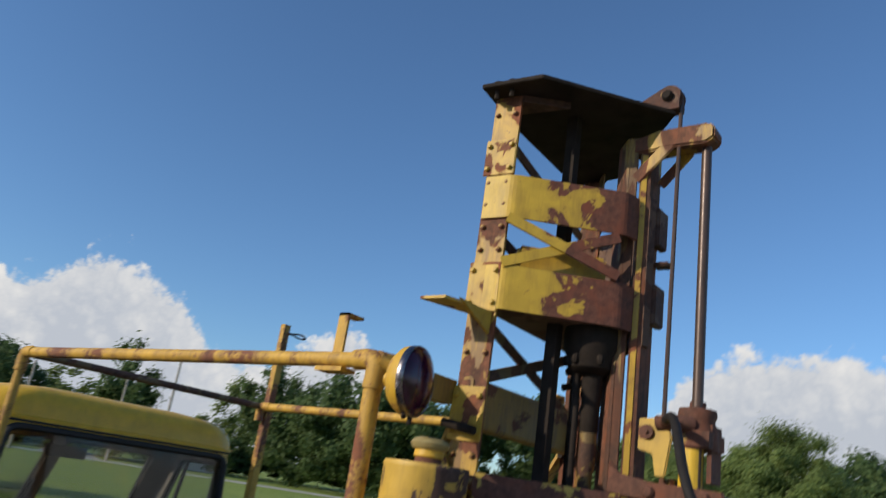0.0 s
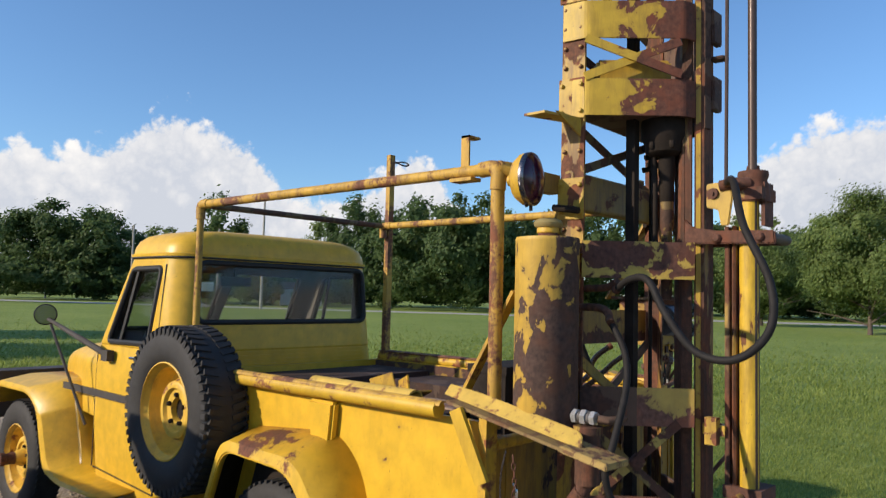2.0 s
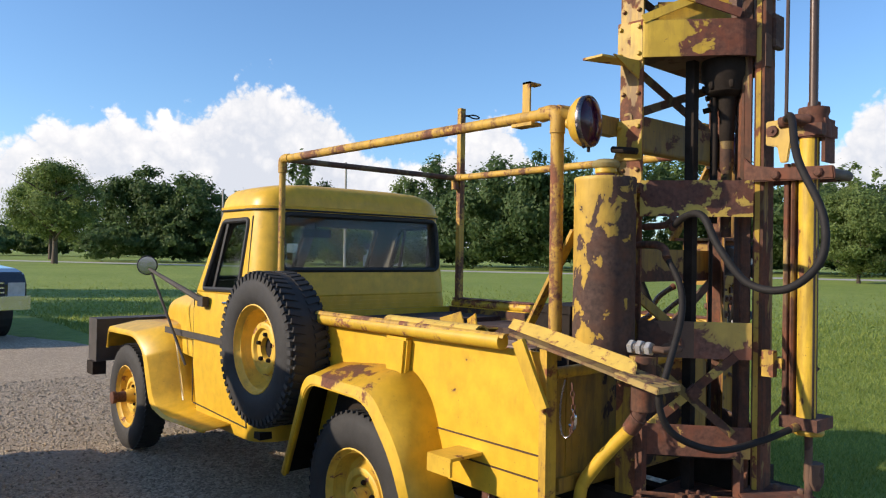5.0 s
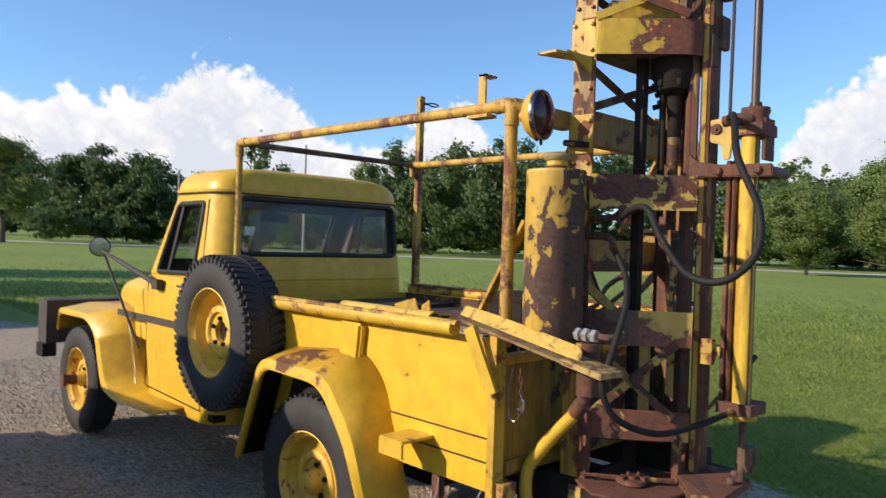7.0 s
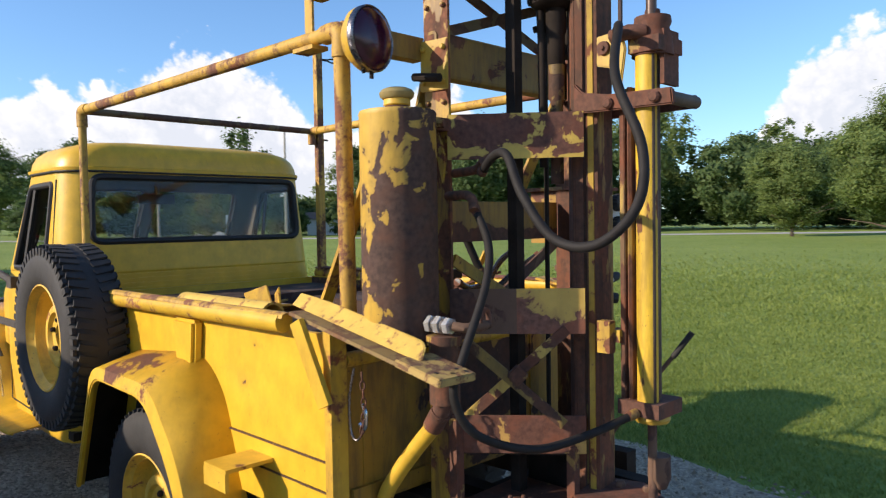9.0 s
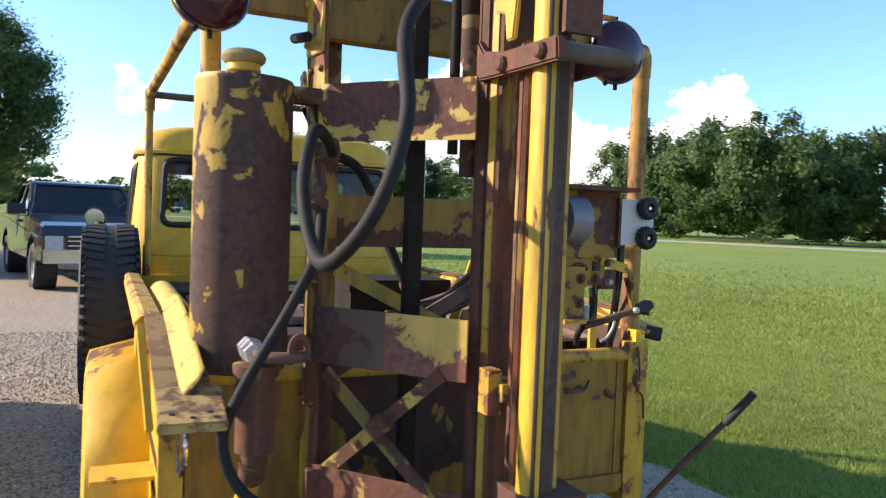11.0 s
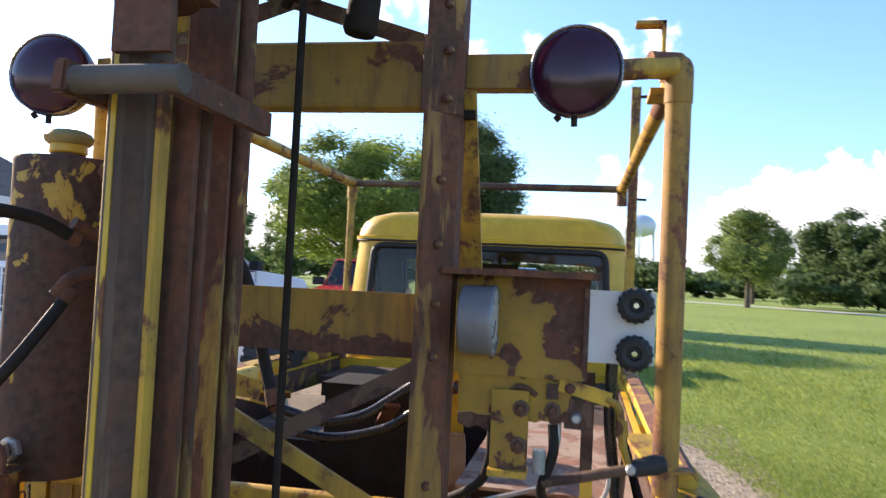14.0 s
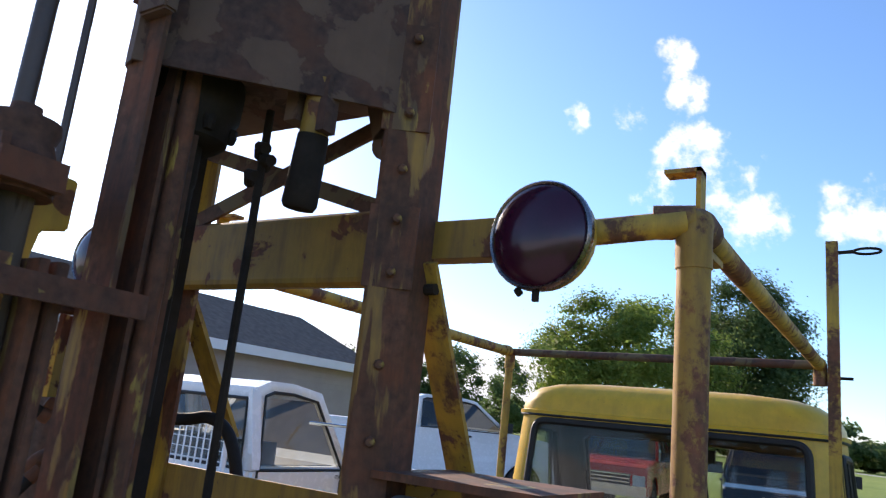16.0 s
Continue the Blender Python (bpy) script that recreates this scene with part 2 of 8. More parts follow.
grey_metal = simple("grey_metal", (0.42, 0.42, 0.41), 0.45, 0.4, 0.2, 12, 0.1)
white_panel = simple("white_panel_paint", (0.56, 0.555, 0.54), 0.5, 0, 0.08, 8, 0.05)
white_paint = simple("white_vehicle_paint", (0.78, 0.79, 0.80), 0.25, 0, 0.04, 2, 0.0)
black_paint = simple("black_vehicle_paint", (0.02, 0.021, 0.024), 0.12, 0, 0.2, 2, 0.0)
black_paint.node_tree.nodes["Principled BSDF"].inputs["Coat Weight"].default_value = 1.0
red_paint = simple("red_vehicle_paint", (0.45, 0.02, 0.015), 0.25, 0, 0.1, 2, 0.0)
weathered_black = simple("weathered_black_steel", (0.05, 0.042, 0.036), 0.7, 0, 0.4, 7, 0.2)
seat_mat = simple("seat_vinyl", (0.10, 0.09, 0.08), 0.6, 0, 0.3, 9, 0.1)
bark = simple("bark", (0.10, 0.075, 0.055), 0.9, 0, 0.4, 8, 0.6)
pole_wood = simple("weathered_pole_wood", (0.36, 0.33, 0.29), 0.85, 0, 0.25, 4, 0.3)
roof_shingle = simple("grey_roof_shingles", (0.20, 0.145, 0.115), 0.95, 0, 0.3, 6, 0.3, 0.1)
siding = simple("grey_wall_siding", (0.36, 0.325, 0.30), 0.8, 0, 0.08, 3, 0.05, 0.2)
trim_white = simple("white_trim", (0.72, 0.72, 0.72), 0.5, 0, 0.05, 3, 0)
concrete = simple("pale_road_concrete", (0.42, 0.40, 0.37), 0.9, 0, 0.12, 0.6, 0.1)
tower_white = simple("pale_tower_paint", (0.62, 0.66, 0.70), 0.5, 0, 0.05, 0.3, 0)


def thin_glass(name, tint, gloss=0.1, share=1.0):
    m, nt, b = material(name)
    out = nt.nodes["Material Output"]
    tr, gl, mx, fr = (nt.nodes.new("ShaderNode" + k) for k in ("BsdfTransparent", "BsdfGlossy", "MixShader", "Fresnel"))
    tr.inputs[0].default_value = (*tint, 1)
    gl.inputs["Roughness"].default_value = 0.03
    fr.inputs["IOR"].default_value = 1.5
    nt.links.new(calc(nt, "ADD", calc(nt, "MULTIPLY", fr.outputs[0], share), gloss), mx.inputs[0])
    nt.links.new(tr.outputs[0], mx.inputs[1])
    nt.links.new(gl.outputs[0], mx.inputs[2])
    nt.links.new(mx.outputs[0], out.inputs[0])
    return m


cab_glass = thin_glass("dusty_window_glass", (0.80, 0.83, 0.80), 0.02, 0.45)
tint_glass = thin_glass("tinted_vehicle_glass", (0.20, 0.23, 0.24), 0.03)
clear_glass = thin_glass("clear_vehicle_glass", (0.75, 0.80, 0.79), 0.02)
dark_glass = simple("dark_vehicle_glass", (0.02, 0.025, 0.03), 0.06, 0, 0.1, 3, 0.0)
mirror_glass = simple("mirror_glass", (0.30, 0.31, 0.33), 0.03, 1.0, 0.02, 3, 0.0)
cap_olive = simple("dull_olive_cap", (0.27, 0.215, 0.085), 0.6, 0, 0.25, 12, 0.2)
lens_red = simple("red_lamp_lens", (0.040, 0.005, 0.020), 0.16, 0, 0.2, 25, 0.05)


def grass_material():
    m, nt, b = material("lawn_grass")
    v = coords(nt)
    a, c, f = noise_node(nt, v, 0.12, 4), noise_node(nt, v, 1.3, 5), noise_node(nt, v, 30.0, 4)
    col = blend(nt, remap(nt, a, 0.35, 0.65), (0.20, 0.272, 0.054), (0.28, 0.342, 0.078))
    col = blend(nt, calc(nt, "MULTIPLY", remap(nt, c, 0.45, 0.75), 0.6), col, (0.34, 0.37, 0.10))
    col = blend(nt, calc(nt, "MULTIPLY", remap(nt, f, 0.35, 0.7), 0.40), col, (0.105, 0.165, 0.028))
    patch = noise_node(nt, v, 4.5, 5, 0.65)
    col = blend(nt, calc(nt, "MULTIPLY", remap(nt, patch, 0.48, 0.66), 0.55), col, (0.11, 0.175, 0.036))
    nt.links.new(col, b.inputs["Base Color"])
    b.inputs["Roughness"].default_value = 0.85
    b.inputs["Specular IOR Level"].default_value = 0.2
    bump(nt, b, f, 0.8, 0.04)
    return m


def gravel_material():
    m, nt, b = material("gravel")
    v = coords(nt)
    vo = nt.nodes.new("ShaderNodeTexVoronoi")
    vo.inputs["Scale"].default_value = 62.0
    nt.links.new(v, vo.inputs["Vector"])
    a, f = noise_node(nt, v, 0.5, 5), noise_node(nt, v, 16.0, 4)
    col = blend(nt, remap(nt, vo.outputs["Color"], 0.15, 0.9), (0.185, 0.140, 0.090), (0.60, 0.48, 0.335))
    col = blend(nt, remap(nt, a, 0.35, 0.7), col, (0.35, 0.275, 0.19))
    col = blend(nt, calc(nt, "MULTIPLY", remap(nt, f, 0.5, 0.8), 0.4), col, (0.12, 0.11, 0.10))
    nt.links.new(col, b.inputs["Base Color"])
    b.inputs["Roughness"].default_value = 0.95
    bump(nt, b, vo.outputs["Distance"], 0.8, -0.012)
    return m


def leaf_material(name, dark, light):
    m, nt, b = material(name)
    g = nt.nodes.new("ShaderNodeNewGeometry")
    n = noise_node(nt, coords(nt), 0.6, 3)
    col = blend(nt, g.outputs["Random Per Island"], dark, light)
    col = blend(nt, remap(nt, n, 0.35, 0.7, 0, 0.5), col, tuple(c * 0.8 for c in dark))
    nt.links.new(col, b.inputs["Base Color"])
    b.inputs["Roughness"].default_value = 0.6
    b.inputs["Specular IOR Level"].default_value = 0.25
    tr, mx, out = nt.nodes.new("ShaderNodeBsdfTranslucent"), nt.nodes.new("ShaderNodeMixShader"), nt.nodes["Material Output"]
    nt.links.new(col, tr.inputs[0])
    mx.inputs[0].default_value = 0.55
    nt.links.new(b.outputs[0], mx.inputs[1])
    nt.links.new(tr.outputs[0], mx.inputs[2])
    nt.links.new(mx.outputs[0], out.inputs[0])
    return m


lawn_mat, gravel_mat = grass_material(), gravel_material()
leaf_mid = leaf_material("green_leaves", (0.125, 0.185, 0.056), (0.285, 0.36, 0.112))
leaf_dark = leaf_material("dark_green_leaves", (0.075, 0.130, 0.044), (0.165, 0.230, 0.082))
leaf_light = leaf_material("light_green_leaves", (0.13, 0.205, 0.036), (0.29, 0.36, 0.08))


# ---- building helpers ----
def part(name, bm, mat, parent=None, label="", smooth=False, bevel=0.0):
    """Link a bmesh, made in world coordinates, as one mesh object under a thing or a part."""
    if bevel:
        bmesh.ops.bevel(bm, geom=[e for e in bm.edges if len(e.link_faces) == 2 and e.calc_face_angle(0) > 0.6], offset=bevel, segments=2, affect="EDGES", clamp_overlap=True)
    me = bpy.data.meshes.new(name)
    bm.normal_update()
    bm.to_mesh(me)
    bm.free()
    me.materials.append(mat)
    ob = new(name, me)
    if smooth:
        for p in me.polygons:
            p.use_smooth = True
        me.set_sharp_from_angle(angle=radians(40))
    if parent:
        ob.parent = parent
        top = parent
        chain = []
        while top:
            chain.append(top)
            top = top.parent
        world = Matrix.Identity(4)
        for o in reversed(chain):
            world = world @ o.matrix_parent_inverse @ o.matrix_basis
        ob.matrix_parent_inverse = world.inverted()
    if label:
        ob["label"] = label
    return ob


def thing(name, base, label, category, group="", kind=""):
    e = new(name)
    e.empty_display_size = 0.1
    e.matrix_basis = pose(*base)
    return tagged(e, label, category, group, kind)


def box(bm, lo, hi, m=None):
    vs = [bm.verts.new((x, y, z)) for x in (lo[0], hi[0]) for y in (lo[1], hi[1]) for z in (lo[2], hi[2])]
    for f in ((0, 1, 3, 2), (4, 6, 7, 5), (0, 4, 5, 1), (2, 3, 7, 6), (0, 2, 6, 4), (1, 5, 7, 3)):
        bm.faces.new([vs[i] for i in f])
    if m:
        bmesh.ops.transform(bm, matrix=m, verts=vs)
    return vs


def bar(bm, p, q, w, h, up=(0, 0, 1)):
    """A flat bar from p to q: w across, h along up."""
    p, q = Vector(p), Vector(q)
    d = (q - p).normalized()
    s = d.cross(Vector(up))
    if s.length < 1e-4:
        s = d.cross(Vector((1, 0, 0)))
    s.normalize()
    u = s.cross(d)
    vs = []
    for c in (p, q):
        for a, b in ((-1, -1), (1, -1), (1, 1), (-1, 1)):
            vs.append(bm.verts.new(c + s * (a * w / 2) + u * (b * h / 2)))
    bm.faces.new(vs[3::-1])
    bm.faces.new(vs[4:])
    for i in range(4):
        j = (i + 1) % 4
        bm.faces.new((vs[i], vs[j], vs[4 + j], vs[4 + i]))
    return vs


def tube(bm, pts, r, seg=12, caps=True, radii=None):
    """A round tube along points."""
    pts = [Vector(p) for p in pts]
    rings = []
    prev = None
    for i, p in enumerate(pts):
        d = (pts[min(i + 1, len(pts) - 1)] - pts[max(i - 1, 0)]).normalized()
        if prev is None:
            a = d.orthogonal().normalized()
        else:
            a = (prev - d * prev.dot(d))
            a = a.normalized() if a.length > 1e-5 else d.orthogonal().normalized()
        prev = a
        b = d.cross(a)
        rr = radii[i] if radii else r
        rings.append([bm.verts.new(p + (a * math.cos(k * math.tau / seg) + b * math.sin(k * math.tau / seg)) * rr) for k in range(seg)])
    for A, B in zip(rings, rings[1:]):
        for k in range(seg):
            j = (k + 1) % seg
            bm.faces.new((A[k], A[j], B[j], B[k]))
    if caps:
        bm.faces.new(rings[0][::-1])
        bm.faces.new(rings[-1])
    return rings


def curve_points(pts, n=10):
    """A smooth line (Catmull-Rom) through points."""
    pts = [Vector(p) for p in pts]
    P = [pts[0] * 2 - pts[1]] + pts + [pts[-1] * 2 - pts[-2]]
    out = []
    for i in range(1, len(P) - 2):
        a, b, c, d = P[i - 1:i + 3]
        for k in range(n):
            t = k / n
            out.append(0.5 * ((2 * b) + (c - a) * t + (2 * a - 5 * b + 4 * c - d) * t * t + (3 * b - a - 3 * c + d) * t ** 3))
    return out + [pts[-1]]


def lathe(bm, profile, m, seg=32):
    """Revolve (radius, height) pairs about z, then place with m."""
    rings = []
    for r, z in profile:
        if r < 1e-5:
            rings.append([bm.verts.new(m @ Vector((0, 0, z)))])
        else:
            rings.append([bm.verts.new(m @ Vector((r * math.cos(k * math.tau / seg), r * math.sin(k * math.tau / seg), z))) for k in range(seg)])
    for A, B in zip(rings, rings[1:]):
        for k in range(seg):
            j = (k + 1) % seg
            if len(A) == 1 and len(B) == 1:
                continue
            if len(A) == 1:
                bm.faces.new((A[0], B[j], B[k]))
            elif len(B) == 1:
                bm.faces.new((A[k], A[j], B[0]))
            else:
                bm.faces.new((A[k], A[j], B[j], B[k]))
    return rings


def prism(bm, poly, a, b, axis="y"):
    """Extrude a polygon. axis y: poly holds (x, z), from y=a to y=b; x: (y, z); z: (x, y)."""
    def place(p, v):
        return {"y": (p[0], v, p[1]), "x": (v, p[0], p[1]), "z": (p[0], p[1], v)}[axis]
    A = [bm.verts.new(place(p, a)) for p in poly]
    B = [bm.verts.new(place(p, b)) for p in poly]
    bm.faces.new(A)
    bm.faces.new(B[::-1])
    n = len(poly)
    for i in range(n):
        j = (i + 1) % n
        bm.faces.new((A[i], B[i], B[j], A[j]))
    bmesh.ops.recalc_face_normals(bm, faces=bm.faces)


def sheet(bm, line, a, b, t=0.008, axis="y"):
    """A bent sheet: a line in (x, z) [axis y], given thickness t inwards, from a to b."""
    n = len(line)
    inner = []
    for i in range(n):
        p, q = Vector(line[max(i - 1, 0)]), Vector(line[min(i + 1, n - 1)])
        d = (q - p).normalized()
        inner.append((line[i][0] + d.y * t, line[i][1] - d.x * t))
    prism_quads(bm, list(line), inner, a, b, axis)


def prism_quads(bm, outer, inner, a, b, axis="y"):
    def place(p, v):
        return {"y": (p[0], v, p[1]), "x": (v, p[0], p[1]), "z": (p[0], p[1], v)}[axis]
    R = [[bm.verts.new(place(p, v)) for p in L] for L in (outer, inner) for v in (a, b)]
    oa, ob_, ia, ib = R
    n = len(outer)
    for i in range(n - 1):
        j = i + 1
        bm.faces.new((oa[i], oa[j], ob_[j], ob_[i]))
        bm.faces.new((ia[i], ib[i], ib[j], ia[j]))
        bm.faces.new((oa[i], ia[i], ia[j], oa[j]))
        bm.faces.new((ob_[i], ob_[j], ib[j], ib[i]))
    for k in (0, n - 1):
        bm.faces.new((oa[k], ob_[k], ib[k], ia[k]))
    bmesh.ops.recalc_face_normals(bm, faces=bm.faces)


def rounded(points, r, n=5):
    """Round the corners of an open line of 2D points."""
    out = [points[0]]
    for i in range(1, len(points) - 1):
        p, c, q = Vector(points[i - 1]), Vector(points[i]), Vector(points[i + 1])
        k = min(r, (p - c).length * 0.49, (q - c).length * 0.49)
        a, b = c + (p - c).normalized() * k, c + (q - c).normalized() * k
        for s in range(n + 1):
            t = s / n
            out.append(tuple((1 - t) ** 2 * a + 2 * t * (1 - t) * c + t * t * b))
    return out + [points[-1]]


def studs(name, spots, axis, mat, parent, r=0.008, h=0.007):
    """Bolt or rivet heads, each an object of its own on one shared mesh."""
    z = Vector(axis).normalized()
    bm = bmesh.new()
    lathe(bm, [(0, h), (r * 0.7, h), (r, h * 0.55), (r, -0.003)], Matrix.Identity(4), 8)
    me = bpy.data.meshes.new(name)
    bm.to_mesh(me)
    bm.free()
    me.materials.append(mat)
    turn = z.to_track_quat("Z", "Y").to_matrix().to_4x4()
    world = Matrix.Identity(4)
    chain, top = [], parent
    while top:
        chain.append(top)
        top = top.parent
    for o in reversed(chain):
        world = world @ o.matrix_parent_inverse @ o.matrix_basis
    for p in spots:
        ob = new(name, me)
        ob.parent = parent
        ob.matrix_parent_inverse = world.inverted()
        ob.matrix_basis = Matrix.Translation(p) @ turn


def slid(bm, x, y, z=0.0):
    bmesh.ops.translate(bm, verts=bm.verts, vec=(x, y, z))
    return bm


def moved(ob, x, y, z=0.0):
    ob.matrix_basis = Matrix.Translation((x, y, z)) @ ob.matrix_basis
    return ob


def bolt(bm, p, axis, r=0.009, h=0.007):
    z = Vector(axis).normalized()
    m = Matrix.Translation(p) @ z.to_track_quat("Z", "Y").to_matrix().to_4x4()
    lathe(bm, [(0, h), (r * 0.7, h), (r, h * 0.6), (r, -0.002)], m, 6)


# ---- ground, drive, road ----
def polar_xy(bearing, dist):
    return (1.6 + dist * math.cos(radians(bearing)), 0.15 + dist * math.sin(radians(bearing)))


def flat(name, pts, z, mat, label, category, jag=0.0, step=0.5):
    """A flat sheet with a ragged edge."""
    rnd = random.Random(5)
    edge = []
    for i, p in enumerate(pts):
        p, q = Vector(p), Vector(pts[(i + 1) % len(pts)])
        n = max(1, int((q - p).length / step)) if jag else 1
        for k in range(n):
            c = p.lerp(q, k / n)
            edge.append((c.x + rnd.uniform(-jag, jag), c.y + rnd.uniform(-jag, jag)))
    bm = bmesh.new()
    f = bm.faces.new([bm.verts.new((x, y, z)) for x, y in edge])
    bmesh.ops.triangulate(bm, faces=[f])
    bmesh.ops.recalc_face_normals(bm, faces=bm.faces)
    ob = part(name, bm, mat)
    if ob.data.polygons[0].normal.z < 0:
        ob.data.flip_normals()
    return tagged(ob, label, category, kind="structure")


flat("ground", [(-1600, -1600), (1600, -1600), (1600, 1600), (-1600, 1600)], 0.0, lawn_mat, "mown green lawn running out to the tree line", "lawn")
flat("road", [(60, 105.5), (-18, 63), (-57, 39), (-140, -4), (-400, -140), (-402, -134.5), (-141.5, 1.5), (-59, 44.5), (-20, 68.5), (57, 110.5)], 0.012, concrete,
     "pale country road along the far side of the lawn", "road", 0.12, 3.0)
flat("side_road", [polar_xy(155.9, 79), polar_xy(151.6, 79), polar_xy(152.4, 190), polar_xy(153.6, 190)], 0.016, concrete, "pale side road leading away beyond the main road", "road", 0.1, 3.0)
flat("driveway", [(9, -16), (9, 1.6), (3, 1.9), (0.4, 2.0), (-1.0, 2.25), (-2.8, 2.10), (-4.6, 1.98), (-6.35, 1.55), (-8.7, 1.27), (-11.2, 0.6), (-13, -0.2), (-22, -0.9), (-40, -1.5),
     (-40, -4.6), (-22, -5.2), (-15, -7.0), (-13, -16)], 0.008, gravel_mat, "grey gravel driveway with ragged grassy edges", "driveway", 0.10, 0.25)


# ---- the yellow pickup truck ----
def perimeter(z, n=240):
    """Plan outline of the cab at height z: rounded rectangle, starting at the middle of the rear wall, running to -y."""
    k = min(max((z - 1.22) / 0.5, 0), 1)
    hw = 0.718 - 0.038 * k if z >= 1.22 else 0.735 - 0.02 * max(0, (z - 1.1) / 0.12) - 0.03 * max(0, (0.75 - z) / 0.35)
    xr = -2.055 - 0.035 * k
    xf = -2.98 + 0.30 * k
    rr, rf = 0.16, 0.10
    pts = []

    def line(a, b, m):
        for i in range(m):
            pts.append(Vector(a).lerp(Vector(b), i / m))

    def arc(c, r, a0, a1, m):
        for i in range(m):
            a = radians(a0 + (a1 - a0) * i / m)
            pts.append(Vector((c[0] + r * math.cos(a), c[1] + r * math.sin(a))))
    line((xr, 0), (xr, -(hw - rr)), 62)
    arc((xr - rr, -(hw - rr)), rr, 0, -90, 14)
    line((xr - rr, -hw), (xf + rf, -hw), 80)
    arc((xf + rf, -(hw - rf)), rf, -90, -180, 8)
    line((xf, -(hw - rf)), (xf, hw - rf), 100)
    arc((xf + rf, hw - rf), rf, 180, 90, 8)
    line((xf + rf, hw), (xr - rr, hw), 80)
    arc((xr - rr, hw - rr), rr, 90, 0, 14)
    line((xr, hw - rr), (xr, 0), 62)
    return pts


def inside(poly, x, y):
    c = False
    for i in range(len(poly)):
        (x1, y1), (x2, y2) = poly[i], poly[i - 1]
        if (y1 > y) != (y2 > y) and x < (x2 - x1) * (y - y1) / (y2 - y1) + x1:
            c = not c
    return c


def rounded_loop(pts, r, n=6):
    out = []
    m = len(pts)
    for i in range(m):
        p, c, q = Vector(pts[i - 1]), Vector(pts[i]), Vector(pts[(i + 1) % m])
        k = min(r, (p - c).length * 0.49, (q - c).length * 0.49)
        a, b = c + (p - c).normalized() * k, c + (q - c).normalized() * k
        for s in range(n + 1):
            t = s / n
            out.append(tuple((1 - t) ** 2 * a + 2 * t * (1 - t) * c + t * t * b))
    return out


REAR_WIN = rounded_loop([(-0.575, 1.372), (0.60, 1.372), (0.585, 1.695), (-0.56, 1.695)], 0.055)
SIDE_WIN = rounded_loop([(-2.80, 1.235), (-2.315, 1.245), (-2.255, 1.66), (-2.585, 1.655)], 0.035)
FRONT_WIN = [rounded_loop([(s * 0.03, 1.30), (s * 0.60, 1.30), (s * 0.56, 1.66), (s * 0.03, 1.67)], 0.04) for s in (-1, 1)]


def loft(bm, rings):
    V = [[bm.verts.new(p) for p in r] for r in rings]
    for A, B in zip(V, V[1:]):
        n = len(A)
        for i in range(n):
            j = (i + 1) % n
            bm.faces.new((A[i], A[j], B[j], B[i]))
    return V


